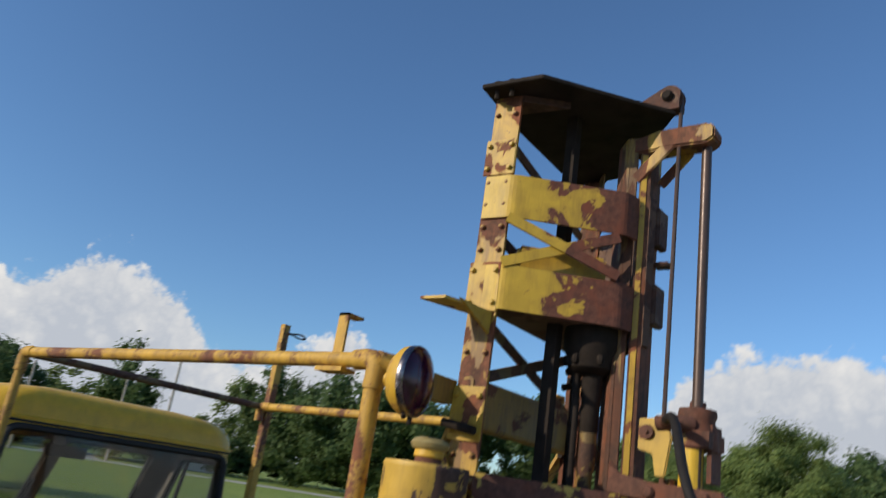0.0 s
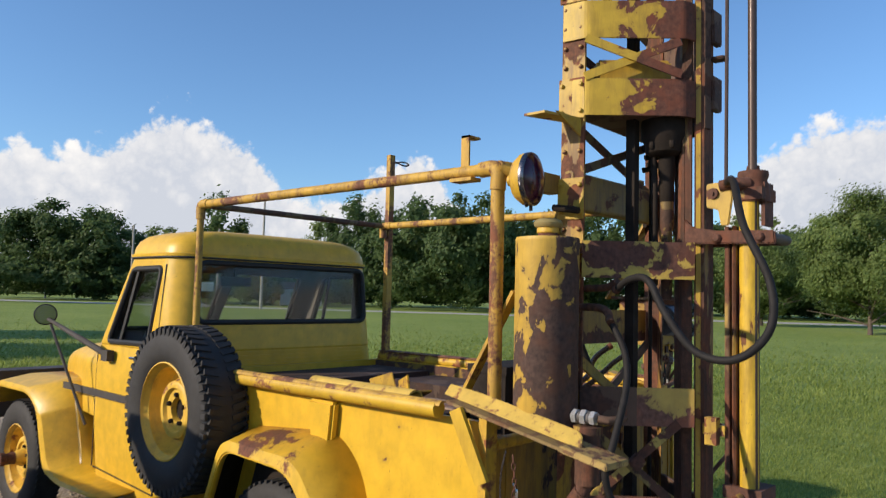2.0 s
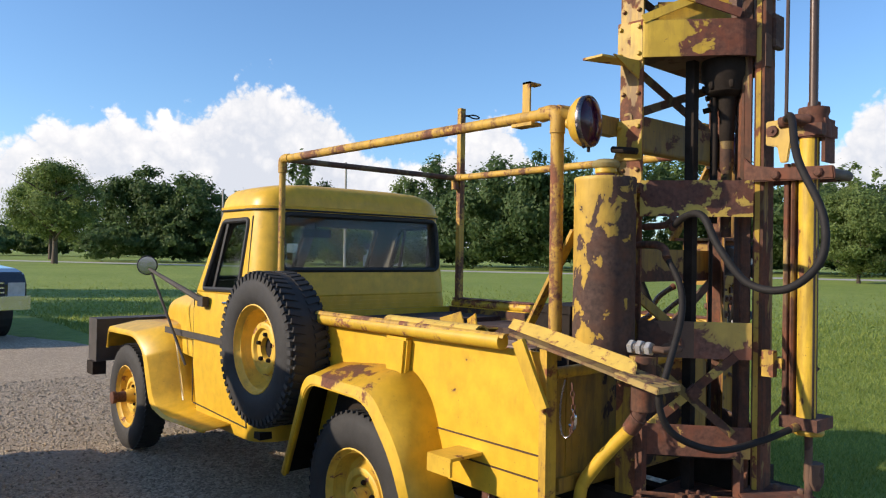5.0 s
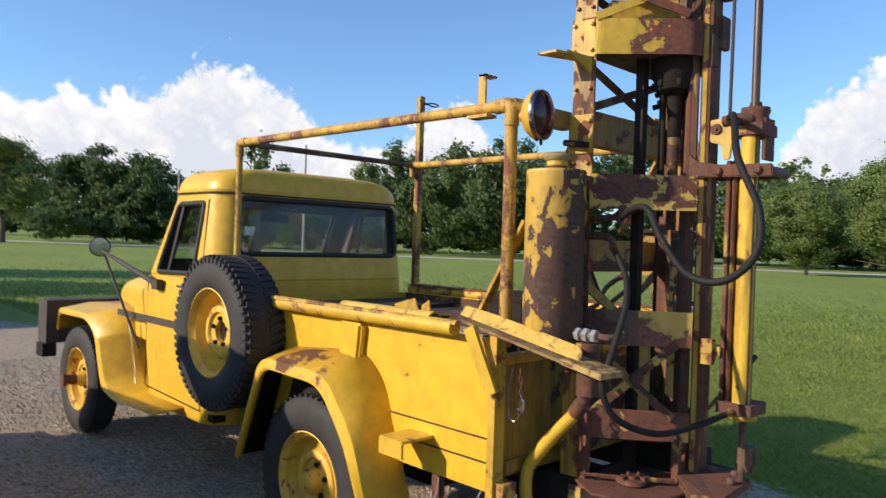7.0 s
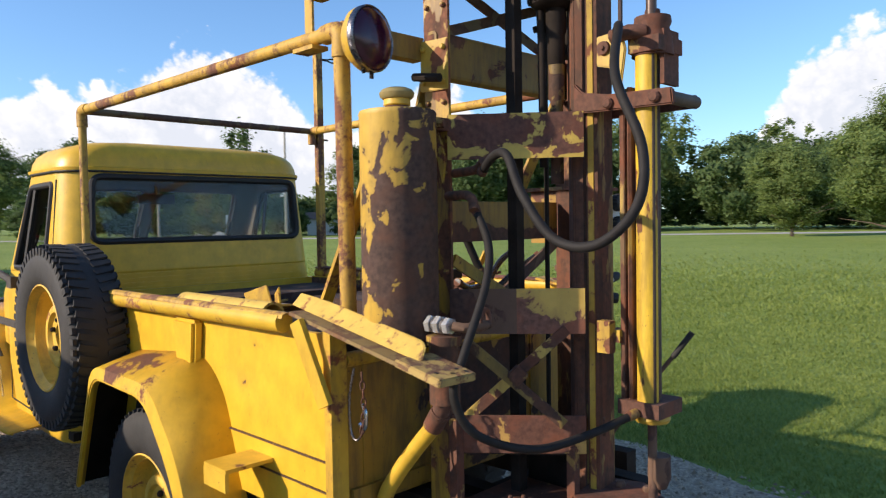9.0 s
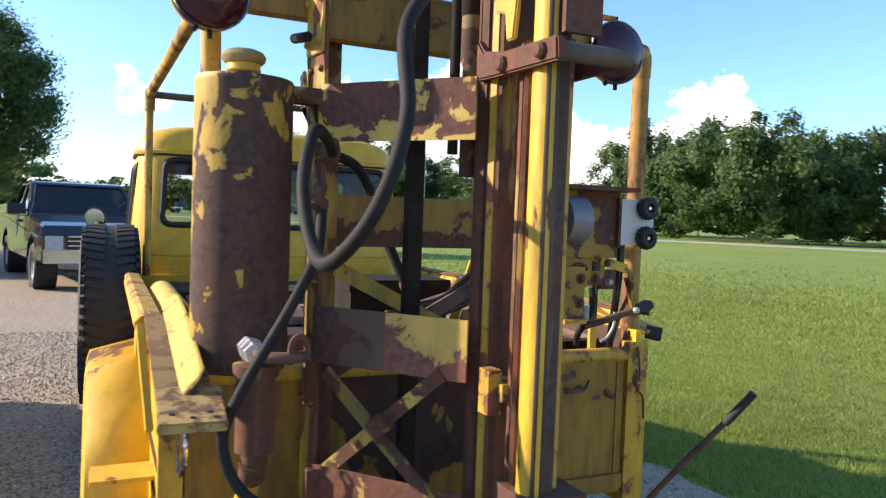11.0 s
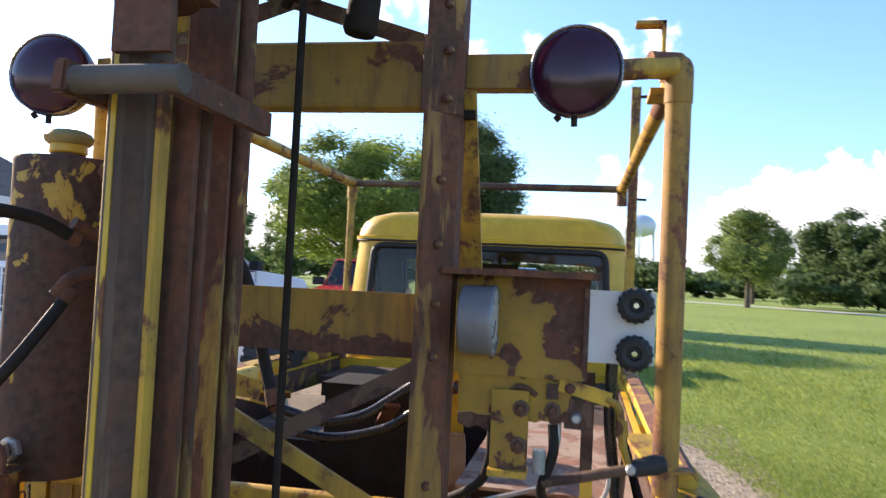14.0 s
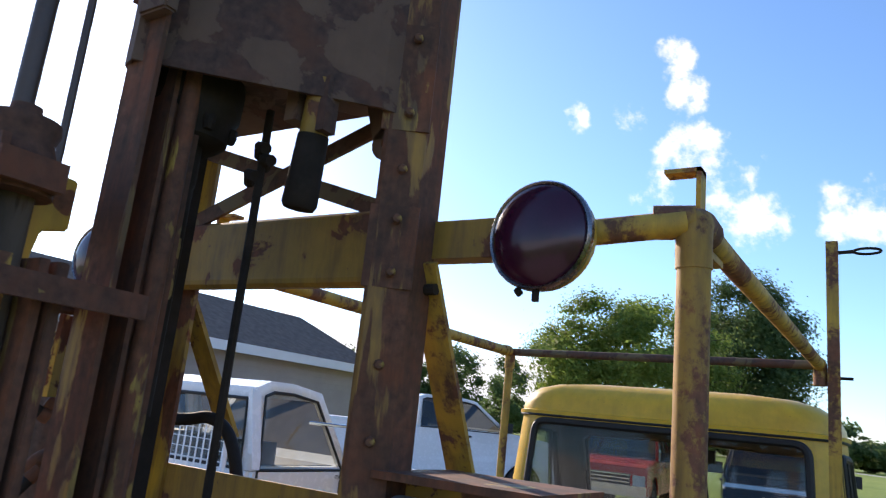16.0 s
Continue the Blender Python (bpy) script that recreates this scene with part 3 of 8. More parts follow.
def build_cab(truck, paint):
    # lower body shell
    bm = bmesh.new()
    zs = [0.40, 0.44, 0.55, 0.75, 0.95, 1.10, 1.19, 1.215]
    loft(bm, [[(p.x, p.y, z) for p in perimeter(z)] for z in zs])
    # pressed ribs across the rear wall
    bmesh.ops.recalc_face_normals(bm, faces=bm.faces)
    cab = part("cab_body", bm, paint, truck, "yellow painted cab body", True)
    bm = bmesh.new()
    for z in (1.135, 1.158, 1.181, 1.204):
        bm = bmesh.new()
        box(bm, (-2.068, -0.56, z - 0.006), (-2.05, 0.56, z + 0.006))
        part("pressed_rib", bm, paint, cab, "", False, 0.003)
    # window band with openings
    bm = bmesh.new()
    zs = [1.215 + i * (1.735 - 1.215) / 56 for i in range(57)]
    V = [[bm.verts.new((p.x, p.y, z)) for p in perimeter(z)] for z in zs]
    for A, B in zip(V, V[1:]):
        n = len(A)
        for i in range(n):
            j = (i + 1) % n
            c = (A[i].co + A[j].co + B[i].co + B[j].co) / 4
            if c.x > -2.13 and inside(REAR_WIN, c.y, c.z):
                continue
            if abs(c.y) > 0.64 and inside(SIDE_WIN, c.x, c.z):
                continue
            if c.x < -2.6 and (inside(FRONT_WIN[0], c.y, c.z) or inside(FRONT_WIN[1], c.y, c.z)):
                continue
            bm.faces.new((A[i], A[j], B[j], B[i]))
    bmesh.ops.recalc_face_normals(bm, faces=bm.faces)
    up = part("pillar_frame", bm, paint, truck, "yellow pillars round the cab windows", True)
    so = up.modifiers.new("thickness", "SOLIDIFY")
    up.data.materials.append(seat_mat)
    so.thickness, so.offset, so.material_offset, so.material_offset_rim = 0.025, -1, 1, 1
    # roof: domed with a drip rail
    bm = bmesh.new()
    base = perimeter(1.735)
    mid = Vector((-2.40, 0))
    rings = []
    for s, z in ((1.0, 1.722), (1.022, 1.724), (1.024, 1.738), (1.004, 1.742), (0.995, 1.775), (0.965, 1.812), (0.90, 1.845), (0.78, 1.868), (0.55, 1.882), (0.25, 1.887), (0.03, 1.888)):
        rings.append([(mid.x + (p.x - mid.x) * s, p.y * s, z) for p in base[::2]])
    V = loft(bm, rings)
    bm.faces.new(V[-1])
    bmesh.ops.recalc_face_normals(bm, faces=bm.faces)
    part("roof", bm, paint, truck, "domed yellow cab roof", True)
    bm = bmesh.new()
    tube(bm, [(mid.x + (p.x - mid.x) * 1.012, p.y * 1.012, 1.719) for p in base[::2]] + [(mid.x + (base[0].x - mid.x) * 1.012, 0, 1.719)], 0.006, 6)
    part("drip_rail", bm, gasket, truck, "dark seam under the roof edge")
    # headliner so that no light leaks through
    bm = bmesh.new()
    bm.faces.new([bm.verts.new((p.x, p.y, 1.718)) for p in perimeter(1.718)[::4]])
    part("headliner", bm, seat_mat, truck, "dark headliner")
    # floor
    bm = bmesh.new()
    box(bm, (-2.97, -0.69, 0.42), (-2.07, 0.69, 0.46))
    part("cab_floor", bm, dark_steel, truck)
    # rubber seals and panes
    def seal(poly, place, close=True):
        b = bmesh.new()
        pts = [place(p) for p in poly]
        tube(b, pts + [pts[0]], 0.016, 8)
        return b

    def rear(p, off=0.0):
        k = min(max((p[1] - 1.22) / 0.5, 0), 1)
        return (-2.058 - 0.035 * k + off, p[0], p[1])

    def side(p, s, off=0.0):
        k = min(max((p[1] - 1.22) / 0.5, 0), 1)
        return (p[0], s * (0.716 - 0.038 * k + off), p[1])

    def front(p, off=0.0):
        k = min(max((p[1] - 1.22) / 0.5, 0), 1)
        return (-2.98 + 0.30 * k + off, p[0], p[1])

    def pane(poly, place, name, mat, label=""):
        b = bmesh.new()
        b.faces.new([b.verts.new(place(p)) for p in poly])
        o = part(name, b, mat, truck, label)
        o.visible_shadow = False
        return o

    part("rear_window_seal", seal(REAR_WIN, rear), gasket, truck, "black rubber window seal", True)
    pane(REAR_WIN, lambda p: rear(p, -0.012), "rear_window", cab_glass, "wide dusty rear window")
    for s in (-1, 1):
        part("door_window_seal", seal(SIDE_WIN, lambda p: side(p, s)), gasket, truck, "", True)
        pane(SIDE_WIN, lambda p: side(p, s, -0.014), "door_window", cab_glass, "dusty door window")
        b = bmesh.new()
        bar(b, side((-2.66, 1.24), s, -0.006), side((-2.53, 1.655), s, -0.006), 0.018, 0.018)
        part("vent_divider", b, gasket, truck)
        # door outline and handle
        b = bmesh.new()
        for a, c in (((-2.215, 1.68), (-2.215, 1.24)), ((-2.205, 1.21), (-2.195, 0.47)), ((-2.93, 1.20), (-2.95, 0.50)), ((-2.195, 0.47), (-2.93, 0.50))):
            def w(p):
                return side(p, s, 0.001) if p[1] > 1.22 else (p[0], s * (perimeter(p[1])[100].y * -1 + 0.002), p[1])
            bar(b, w(a), w(c), 0.007, 0.004, (0, 1, 0))
        part("door_gap", b, gasket, truck)
        b = bmesh.new()
        y = s * 0.765
        tube(b, [(-2.30, s * 0.735, 1.172), (-2.30, y, 1.172), (-2.315, y + s * 0.004, 1.172), (-2.40, y + s * 0.006, 1.170)], 0.008, 8)
        part("door_handle", b, chrome, truck, "chrome door handle", True)
        b = bmesh.new()
        box(b, (-3.35, min(s * 0.742, s * 0.75), 0.915), (-2.10, max(s * 0.742, s * 0.75), 0.955))
        part("side_trim", b, weathered_black, truck, "dark side trim strip", False, 0.004)
    for q in FRONT_WIN:
        part("windshield_seal", seal(q, front), gasket, truck, "", True)
        pane(q, lambda p: front(p, 0.01), "windshield", cab_glass)
    # inside: bench, wheel, mirror
    bm = bmesh.new()
    box(bm, (-2.62, -0.62, 0.62), (-2.20, 0.62, 0.84))
    box(bm, (-2.30, -0.62, 0.80), (-2.16, 0.62, 1.30))
    part("bench_seat", bm, seat_mat, truck, "dark vinyl bench seat", True, 0.03)
    bm = bmesh.new()
    m = pose(-2.72, -0.34, 1.18, 0, 55, 0)
    rim = [m @ Vector((0.20 * math.cos(a * math.tau / 28), 0.20 * math.sin(a * math.tau / 28), 0)) for a in range(29)]
    tube(bm, rim, 0.012, 8)
    for a in (0, 120, 240):
        tube(bm, [m @ Vector((0, 0, 0)), m @ Vector((0.2 * math.cos(radians(a)), 0.2 * math.sin(radians(a)), 0))], 0.007, 6)
    tube(bm, [m @ Vector((0, 0, 0)), m @ Vector((0, 0, -0.4))], 0.018, 8)
    part("steering_wheel", bm, black_rubber, truck, "", True)
    bm = bmesh.new()
    box(bm, (-2.665, -0.10, 1.575), (-2.645, 0.12, 1.635))
    tube(bm, [(-2.66, 0.01, 1.63), (-2.68, 0.01, 1.70)], 0.006, 6)
    part("rear_view_mirror", bm, gasket, truck, "", False, 0.01)
    bm = bmesh.new()
    box(bm, (-2.97, -0.66, 1.02), (-2.80, 0.66, 1.22))
    part("dashboard", bm, seat_mat, truck, "", True, 0.03)


def build_nose(truck, paint):
    # bonnet: lofted sections from the cowl to the grille
    bm = bmesh.new()
    secs = []
    for x, hw, zt, zb in ((-2.96, 0.70, 1.215, 0.78), (-3.25, 0.665, 1.205, 0.78), (-3.60, 0.56, 1.185, 0.76), (-3.95, 0.46, 1.155, 0.74), (-4.16, 0.42, 1.12, 0.72), (-4.22, 0.40, 1.07, 0.70)):
        ring = []
        for y, z in rounded([(-hw, zb), (-hw, zt - 0.05), (-hw * 0.6, zt), (hw * 0.6, zt), (hw, zt - 0.05), (hw, zb)], 0.12, 6):
            ring.append((x, y, z))
        secs.append(ring)
    V = [[bm.verts.new(p) for p in r] for r in secs]
    for A, B in zip(V, V[1:]):
        for i in range(len(A) - 1):
            bm.faces.new((A[i], A[i + 1], B[i + 1], B[i]))
    bm.faces.new(V[-1])
    bmesh.ops.recalc_face_normals(bm, faces=bm.faces)
    part("bonnet", bm, paint, truck, "tapering yellow bonnet", True)
    # fenders
    for s in (-1, 1):
        a, b = (s * 0.87, s * 0.44)
        bm = bmesh.new()
        line = rounded([(-4.19, 0.74), (-4.17, 0.875), (-3.60, 0.885), (-3.42, 0.80), (-3.27, 0.45), (-3.05, 0.40), (-2.42, 0.425)], 0.09, 6)
        rim = rounded([(-4.21, 0.74), (-4.19, 0.895), (-3.56, 0.90), (-3.38, 0.80), (-3.22, 0.46), (-3.04, 0.415), (-2.41, 0.435)], 0.09, 6)
        wall_line = rounded([(-4.21, 0.74), (-4.19, 0.93), (-3.40, 0.955), (-3.28, 0.86), (-3.12, 0.52), (-3.0, 0.455), (-2.40, 0.455)], 0.09, 6)
        V = [[bm.verts.new((p[0], s * y, p[1])) for p in L] for L, y in ((line, 0.855), (line, 0.872), (rim, 0.862), (wall_line, 0.68), (wall_line, 0.44))]
        for A, B in zip(V, V[1:]):
            for i in range(len(A) - 1):
                bm.faces.new((A[i], A[i + 1], B[i + 1], B[i]))
        bmesh.ops.recalc_face_normals(bm, faces=bm.faces)
        fen = part("front_fender", bm, paint, truck, "flat-topped yellow front fender", True)
        so = fen.modifiers.new("thickness", "SOLIDIFY")
        so.thickness, so.offset = 0.010, 0
        bm = bmesh.new()
        bar(bm, (-3.19, s * 0.742, 0.95), (-3.03, s * 0.742, 0.50), 0.006, 0.022, (1, 0, 0))
        part("edge_trim", bm, chrome, truck, "bright trim strip behind the fender")
        bm = bmesh.new()
        lip = [(p[0], p[1]) for p in line if p[0] < -3.2]
        for p, q in zip(lip, lip[1:]):
            bar(bm, (p[0], s * 0.866, p[1] - 0.008), (q[0], s * 0.866, q[1] - 0.008), 0.012, 0.018)
        part("fender_lip", bm, paint, truck, "", False)
    # heavy front bumper
    bm = bmesh.new()
    box(bm, (-4.62, -0.88, 0.60), (-4.42, 0.88, 0.93))
    part("front_bumper", bm, weathered_black, truck, "heavy weathered black bumper box", False, 0.012)
    bm = bmesh.new()
    for s in (-1, 1):
        box(bm, (-4.55, s * 0.86 - 0.05, 0.50), (-4.40, s * 0.86 + 0.05, 0.60))
        bar(bm, (-4.42, s * 0.36, 0.62), (-2.6, s * 0.36, 0.52), 0.05, 0.10)
    part("bumper_bracket", bm, dark_steel, truck)
    bm = bmesh.new()
    for i in range(9):
        y = -0.30 + i * 0.075
        box(bm, (-4.235, y - 0.012, 0.74), (-4.218, y + 0.012, 1.04))
    part("grille", bm, gasket, truck)
    # mirror on the left door
    arm0, tip = Vector((-2.72, -0.75, 1.16)), Vector((-3.32, -0.87, 1.345))
    bm = bmesh.new()
    tube(bm, [arm0, arm0.lerp(tip, 0.45), tip], 0.014, 10, True, [0.020, 0.017, 0.011])
    tube(bm, [Vector((-2.96, -0.76, 0.74)), tip + Vector((0.03, 0.005, -0.03))], 0.009, 8)
    box(bm, (-2.76, -0.775, 1.13), (-2.68, -0.735, 1.19))
    part("mirror_arm", bm, weathered_black, truck, "black mirror bracket")
    bm = bmesh.new()
    m = Matrix.Translation((-3.34, -0.88, 1.372)) @ Vector((0.92, -0.35, 0.006)).to_track_quat("Z", "Y").to_matrix().to_4x4()
    lathe(bm, [(0, 0.0), (0.060, 0.0), (0.066, -0.004), (0.066, -0.012), (0.05, -0.035), (0, -0.045)], m, 28)
    mir = part("side_mirror", bm, gasket, truck, "round side mirror in a black shell", True)
    bm = bmesh.new()
    lathe(bm, [(0, 0.002), (0.058, 0.002)], m, 28)
    part("mirror_face", bm, mirror_glass, mir)


def wheel_parts(parent, c, side, tread, spare=False, rim_mat=None):
    """A tyre and a dished steel rim. side: -1 the outer face looks to -y."""
    rim_mat = rim_mat or rim_yellow
    m = Matrix.Translation(c) @ pose(0, 0, 0, 90 if side < 0 else -90)
    bm = bmesh.new()
    R, w = (0.390, 0.118) if spare else (0.388, 0.098)
    prof = [(0.215, -w * 0.72), (0.225, -w * 0.86), (0.29, -w), (0.335, -w * 0.98), (R - 0.016, -w * 0.82), (R - 0.004, -w * 0.62), (R, -w * 0.2), (R, w * 0.2), (R - 0.004, w * 0.62), (R - 0.016, w * 0.82), (0.335, w * 0.98), (0.29, w), (0.262, w * 0.97), (0.225, w * 0.86), (0.215, w * 0.72)]
    lathe(bm, prof, m, 64)
    bmesh.ops.recalc_face_normals(bm, faces=bm.faces)
    tyre = part("tyre", bm, black_rubber, parent, "black treaded tyre", True)
    bm = bmesh.new()
    n = 56
    for k in range(n):
        for z0, z1, sk in ((-w * 0.80, -w * 0.18, 1), (w * 0.18, w * 0.80, -1)):
            a = (k + (0.5 if sk < 0 else 0)) * math.tau / n
            mm = m @ Matrix.Rotation(a, 4, "Z")
            hgt = 0.009 if tread else 0.004
            box(bm, (R - 0.012, -0.0125, z0), (R + hgt - 0.004, 0.0125, z1), mm @ Matrix.Rotation(radians(14 * sk), 4, "X"))
            if tread:
                zz = z0 if sk > 0 else z1
                box(bm, (0.338, -0.012, min(zz, zz * 1.16)), (R - 0.008, 0.012, max(zz, zz * 1.16)), mm)
    part("tread", bm, black_rubber, tyre)
    bm = bmesh.new()
    prof = [(0.216, -w * 0.7), (0.205, -w * 0.4), (0.190, 0.0), (0.205, w * 0.55), (0.222, w * 0.80), (0.228, w * 0.88), (0.222, w * 0.90), (0.210, w * 0.66), (0.203, w * 0.62), (0.196, w * 0.25), (0.180, w * 0.02), (0.158, -w * 0.02), (0.146, w * 0.10), (0.134, w * 0.40), (0.122, w * 0.46), (0.104, w * 0.44), (0.094, w * 0.30), (0.058, w * 0.28), (0.055, w * 0.05), (0.0, w * 0.05)]
    if not spare:
        prof = prof[:-2] + [(0.050, w * 0.75), (0.040, w * 0.95), (0.0, w * 1.0)]
    lathe(bm, prof, m, 40)
    bmesh.ops.recalc_face_normals(bm, faces=bm.faces)
    part("rim", bm, rim_mat, parent, "yellow painted steel rim with rust spots", True)
    for k in range(5):
        a = k * math.tau / 5 + 0.3
        bm = bmesh.new()
        p = m @ Vector((0.070 * math.cos(a), 0.070 * math.sin(a), w * 0.30))
        bolt(bm, p, m.to_3x3() @ Vector((0, 0, 1)), 0.012, 0.016)
        part("wheel_nut", bm, dark_steel, parent)
    if spare:
        bm = bmesh.new()
        lathe(bm, [(0, w * 0.07), (0.054, w * 0.07)], m, 24)
        part("hub_hole", bm, dark_steel, parent)


def build_bed(truck, paint):
    # side walls
    for s in (-1, 1):
        o = 0.03 if s > 0 else 0.0
        bm = bmesh.new()
        y0, y1 = sorted((s * (0.695 - o), s * (0.677 - o)))
        box(bm, (-2.0, y0, 0.585), (0.03, y1, 1.135))
        wall = part("bed_side", bm, paint, truck, "yellow bed side panel", False, 0.003)
        bm = bmesh.new()
        box(bm, (-1.99, min(s * (0.6765 - o), s * (0.670 - o)), 0.73), (0.0, max(s * (0.6765 - o), s * (0.670 - o)), 1.13))
        part("inner_lining", bm, inner_rust, wall, "rusty brown inside of the bed side")
        bm = bmesh.new()
        tube(bm, [(-2.0, s * (0.725 - o), 1.150), (-0.16 if s < 0 else -0.06, s * (0.734 - o), 1.162)], 0.030, 12)
        part("top_rail", bm, rail_clean, truck, "rolled top rail, chipped towards the cab", True)
        bm = bmesh.new()
        sheet(bm, [(s * (0.700 - o), 1.186), (s * (0.74 - o), 1.192), (s * (0.752 - o), 1.186), (s * (0.756 - o), 1.176)] if s > 0 else [(-0.756, 1.176), (-0.752, 1.186), (-0.74, 1.192), (-0.700, 1.186)], -2.0, 0.0 if s > 0 else -0.14, 0.006, "x")
        part("rail_cap", bm, rail_yellow if s < 0 else rust_post, truck, "chipped flange along the bed rail", False)
        bm = bmesh.new()
        y0, y1 = sorted((s * (0.695 - o), s * (0.703 - o)))
        y2, y3 = sorted((s * (0.695 - o), s * (0.699 - o)))
        box(bm, (-0.55, y2, 0.693), (0.0, y3, 0.7745))
        part("pressed_panel", bm, paint, wall, "", False, 0.002)
        bm = bmesh.new()
        box(bm, (-0.55, y0, 0.59), (0.0, y1, 0.687))
        part("pressed_panel", bm, paint, wall, "", False, 0.002)
        for z in (0.777, 0.690):
            bm = bmesh.new()
            ya, yb = sorted((s * (0.695 - o), s * (0.7036 - o)))
            box(bm, (-0.55, ya, z - 0.0025), (0.0, yb, z + 0.0015))
            part("seam", bm, rust_dark_seam, wall, "dark rusty seam")
        bm = bmesh.new()
        y0, y1 = sorted((s * (0.69 - o), s * (0.735 - o)))
        prism(bm, [(-0.86, 0.93), (-0.74, 0.93), (-0.72, 1.12), (-0.88, 1.12)], y0, y1)
        part("stake_pocket", bm, paint, truck, "", False, 0.012)
        bm = bmesh.new()
        if s > 0:
            box(bm, (0.0, 0.619, 0.56), (0.034, 0.667, 1.10))
            box(bm, (-0.01, 0.667, 0.56), (0.022, 0.703, 1.10))
        else:
            box(bm, (0.0, -0.715, 0.56), (0.032, -0.66, 1.15))
        part("corner_post", bm, worn_yellow, truck, "rust-spotted rear corner post", False, 0.006)
        if s < 0:
            bm = bmesh.new()
            bar(bm, (-0.065, s * (0.755 - o), 1.175), (0.035, s * (0.735 - o), 0.95), 0.050, 0.016, (0, 1, 0))
            part("corner_brace", bm, clean_yellow, truck, "flat brace bar at the bed corner", False, 0.003)
        # rear fender
        bm = bmesh.new()
        line = rounded([(-1.46, 0.41), (-1.26, 0.885), (-0.80, 0.872), (-0.62, 0.67), (-0.485, 0.39)], 0.09, 7)
        rim = rounded([(-1.49, 0.41), (-1.285, 0.915), (-0.77, 0.91), (-0.58, 0.70), (-0.450, 0.385)], 0.09, 7)
        wall_line = rounded([(-1.52, 0.40), (-1.33, 0.945), (-0.735, 1.0), (-0.60, 0.90), (-0.395, 0.38)], 0.09, 7)
        V = [[bm.verts.new((p[0], s * (y - o), p[1])) for p in L] for L, y in ((line, 0.855), (line, 0.882), (rim, 0.872), (wall_line, 0.692))]
        for A, B in zip(V, V[1:]):
            for i in range(len(A) - 1):
                bm.faces.new((A[i], A[i + 1], B[i + 1], B[i]))
        bmesh.ops.recalc_face_normals(bm, faces=bm.faces)
        fen = part("rear_fender", bm, worn_fender, truck, "yellow rear fender with rust on top", True)
        fen.data.materials.append(dark_steel)
        so = fen.modifiers.new("thickness", "SOLIDIFY")
        so.thickness, so.offset, so.material_offset = 0.010, 0, 1
        bm = bmesh.new()
        prism(bm, [(-1.40, 0.42), (-1.24, 0.86), (-0.82, 0.85), (-0.64, 0.66), (-0.52, 0.42)], *sorted((s * (0.6965 - o), s * (0.7065 - o))))
        part("wheel_liner", bm, dark_steel, truck, "dark inside of the wheel arch")
        bm = bmesh.new()
        for p, q in zip(line, line[1:]):
            bar(bm, (p[0], s * (0.876 - o), p[1] - 0.004), (q[0], s * (0.876 - o), q[1] - 0.004), 0.012, 0.014)
        part("fender_lip", bm, paint, truck)
        # small step bracket
        bm = bmesh.new()
        y0, y1 = sorted((s * (0.70 - o), s * (0.86 - o)))
        box(bm, (-0.42, y0, 0.720), (-0.29, y1, 0.732))
        y2, y3 = sorted((s * (0.85 - o), s * (0.862 - o)))
        box(bm, (-0.42, y2, 0.665), (-0.29, y3, 0.720))
        box(bm, (-0.42, y0, 0.68), (-0.408, y1, 0.720))
        part("step_bracket", bm, clean_yellow, truck, "small angled step bracket", False, 0.004)
    bm = bmesh.new()
    box(bm, (-2.0, -0.675, 0.70), (0.0, 0.675, 0.73))
    part("bed_floor", bm, rust_mat, truck, "rusty bed floor")
    bm = bmesh.new()
    box(bm, (-2.03, -0.69, 0.60), (-2.0, 0.69, 1.13))
    part("bed_front", bm, paint, truck)
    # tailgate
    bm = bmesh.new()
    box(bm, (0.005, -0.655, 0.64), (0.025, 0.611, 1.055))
    gate = part("tailgate", bm, shaded_yellow, truck, "scuffed yellow tailgate", False, 0.004)
    bm = bmesh.new()
    tube(bm, [(0.015, -0.655, 1.062), (0.015, 0.622, 1.062)], 0.022, 12)
    part("top_roll", bm, worn_yellow, gate, "", True)
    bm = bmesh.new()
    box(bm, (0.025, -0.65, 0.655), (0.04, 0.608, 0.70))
    part("bottom_roll", bm, shaded_yellow, gate, "", False, 0.003)
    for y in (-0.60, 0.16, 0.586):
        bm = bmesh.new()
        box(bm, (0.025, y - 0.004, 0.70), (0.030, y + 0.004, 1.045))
        part("pressed_rib", bm, shaded_yellow, gate, "", False, 0.002)
    for pts in ([(0.027, 0.402, 0.966), (0.038, 0.410, 0.964), (0.044, 0.432, 0.966), (0.043, 0.455, 0.969), (0.034, 0.477, 0.992)],
                [(0.027, 0.545, 0.951), (0.038, 0.550, 0.946), (0.042, 0.560, 0.936), (0.036, 0.574, 0.943)]):
        bm = bmesh.new()
        line = curve_points(pts, 5)
        tube(bm, line, 0.004, 8, True, [0.009 - 0.006 * i / (len(line) - 1) for i in range(len(line))])
        part("gate_hook", bm, rust_dark, gate, "rusty tailgate hook", True)
    rnd = random.Random(21)
    for y, z, a, b in ((0.395, 1.002, 0.020, 0.012), (0.424, 1.012, 0.012, 0.015), (0.446, 0.969, 0.016, 0.010), (0.510, 0.936, 0.014, 0.010), (0.553, 0.948, 0.011, 0.012), (0.643, 0.985, 0.008, 0.022)):
        x = 0.0262 if y < 0.6 else 0.0352
        ring = [(y + a * rnd.uniform(0.7, 1.2) * math.cos(k * math.tau / 14), z + b * rnd.uniform(0.7, 1.2) * math.sin(k * math.tau / 14)) for k in range(14)]
        bm = bmesh.new()
        prism(bm, ring, x - 0.0008, x, "x")
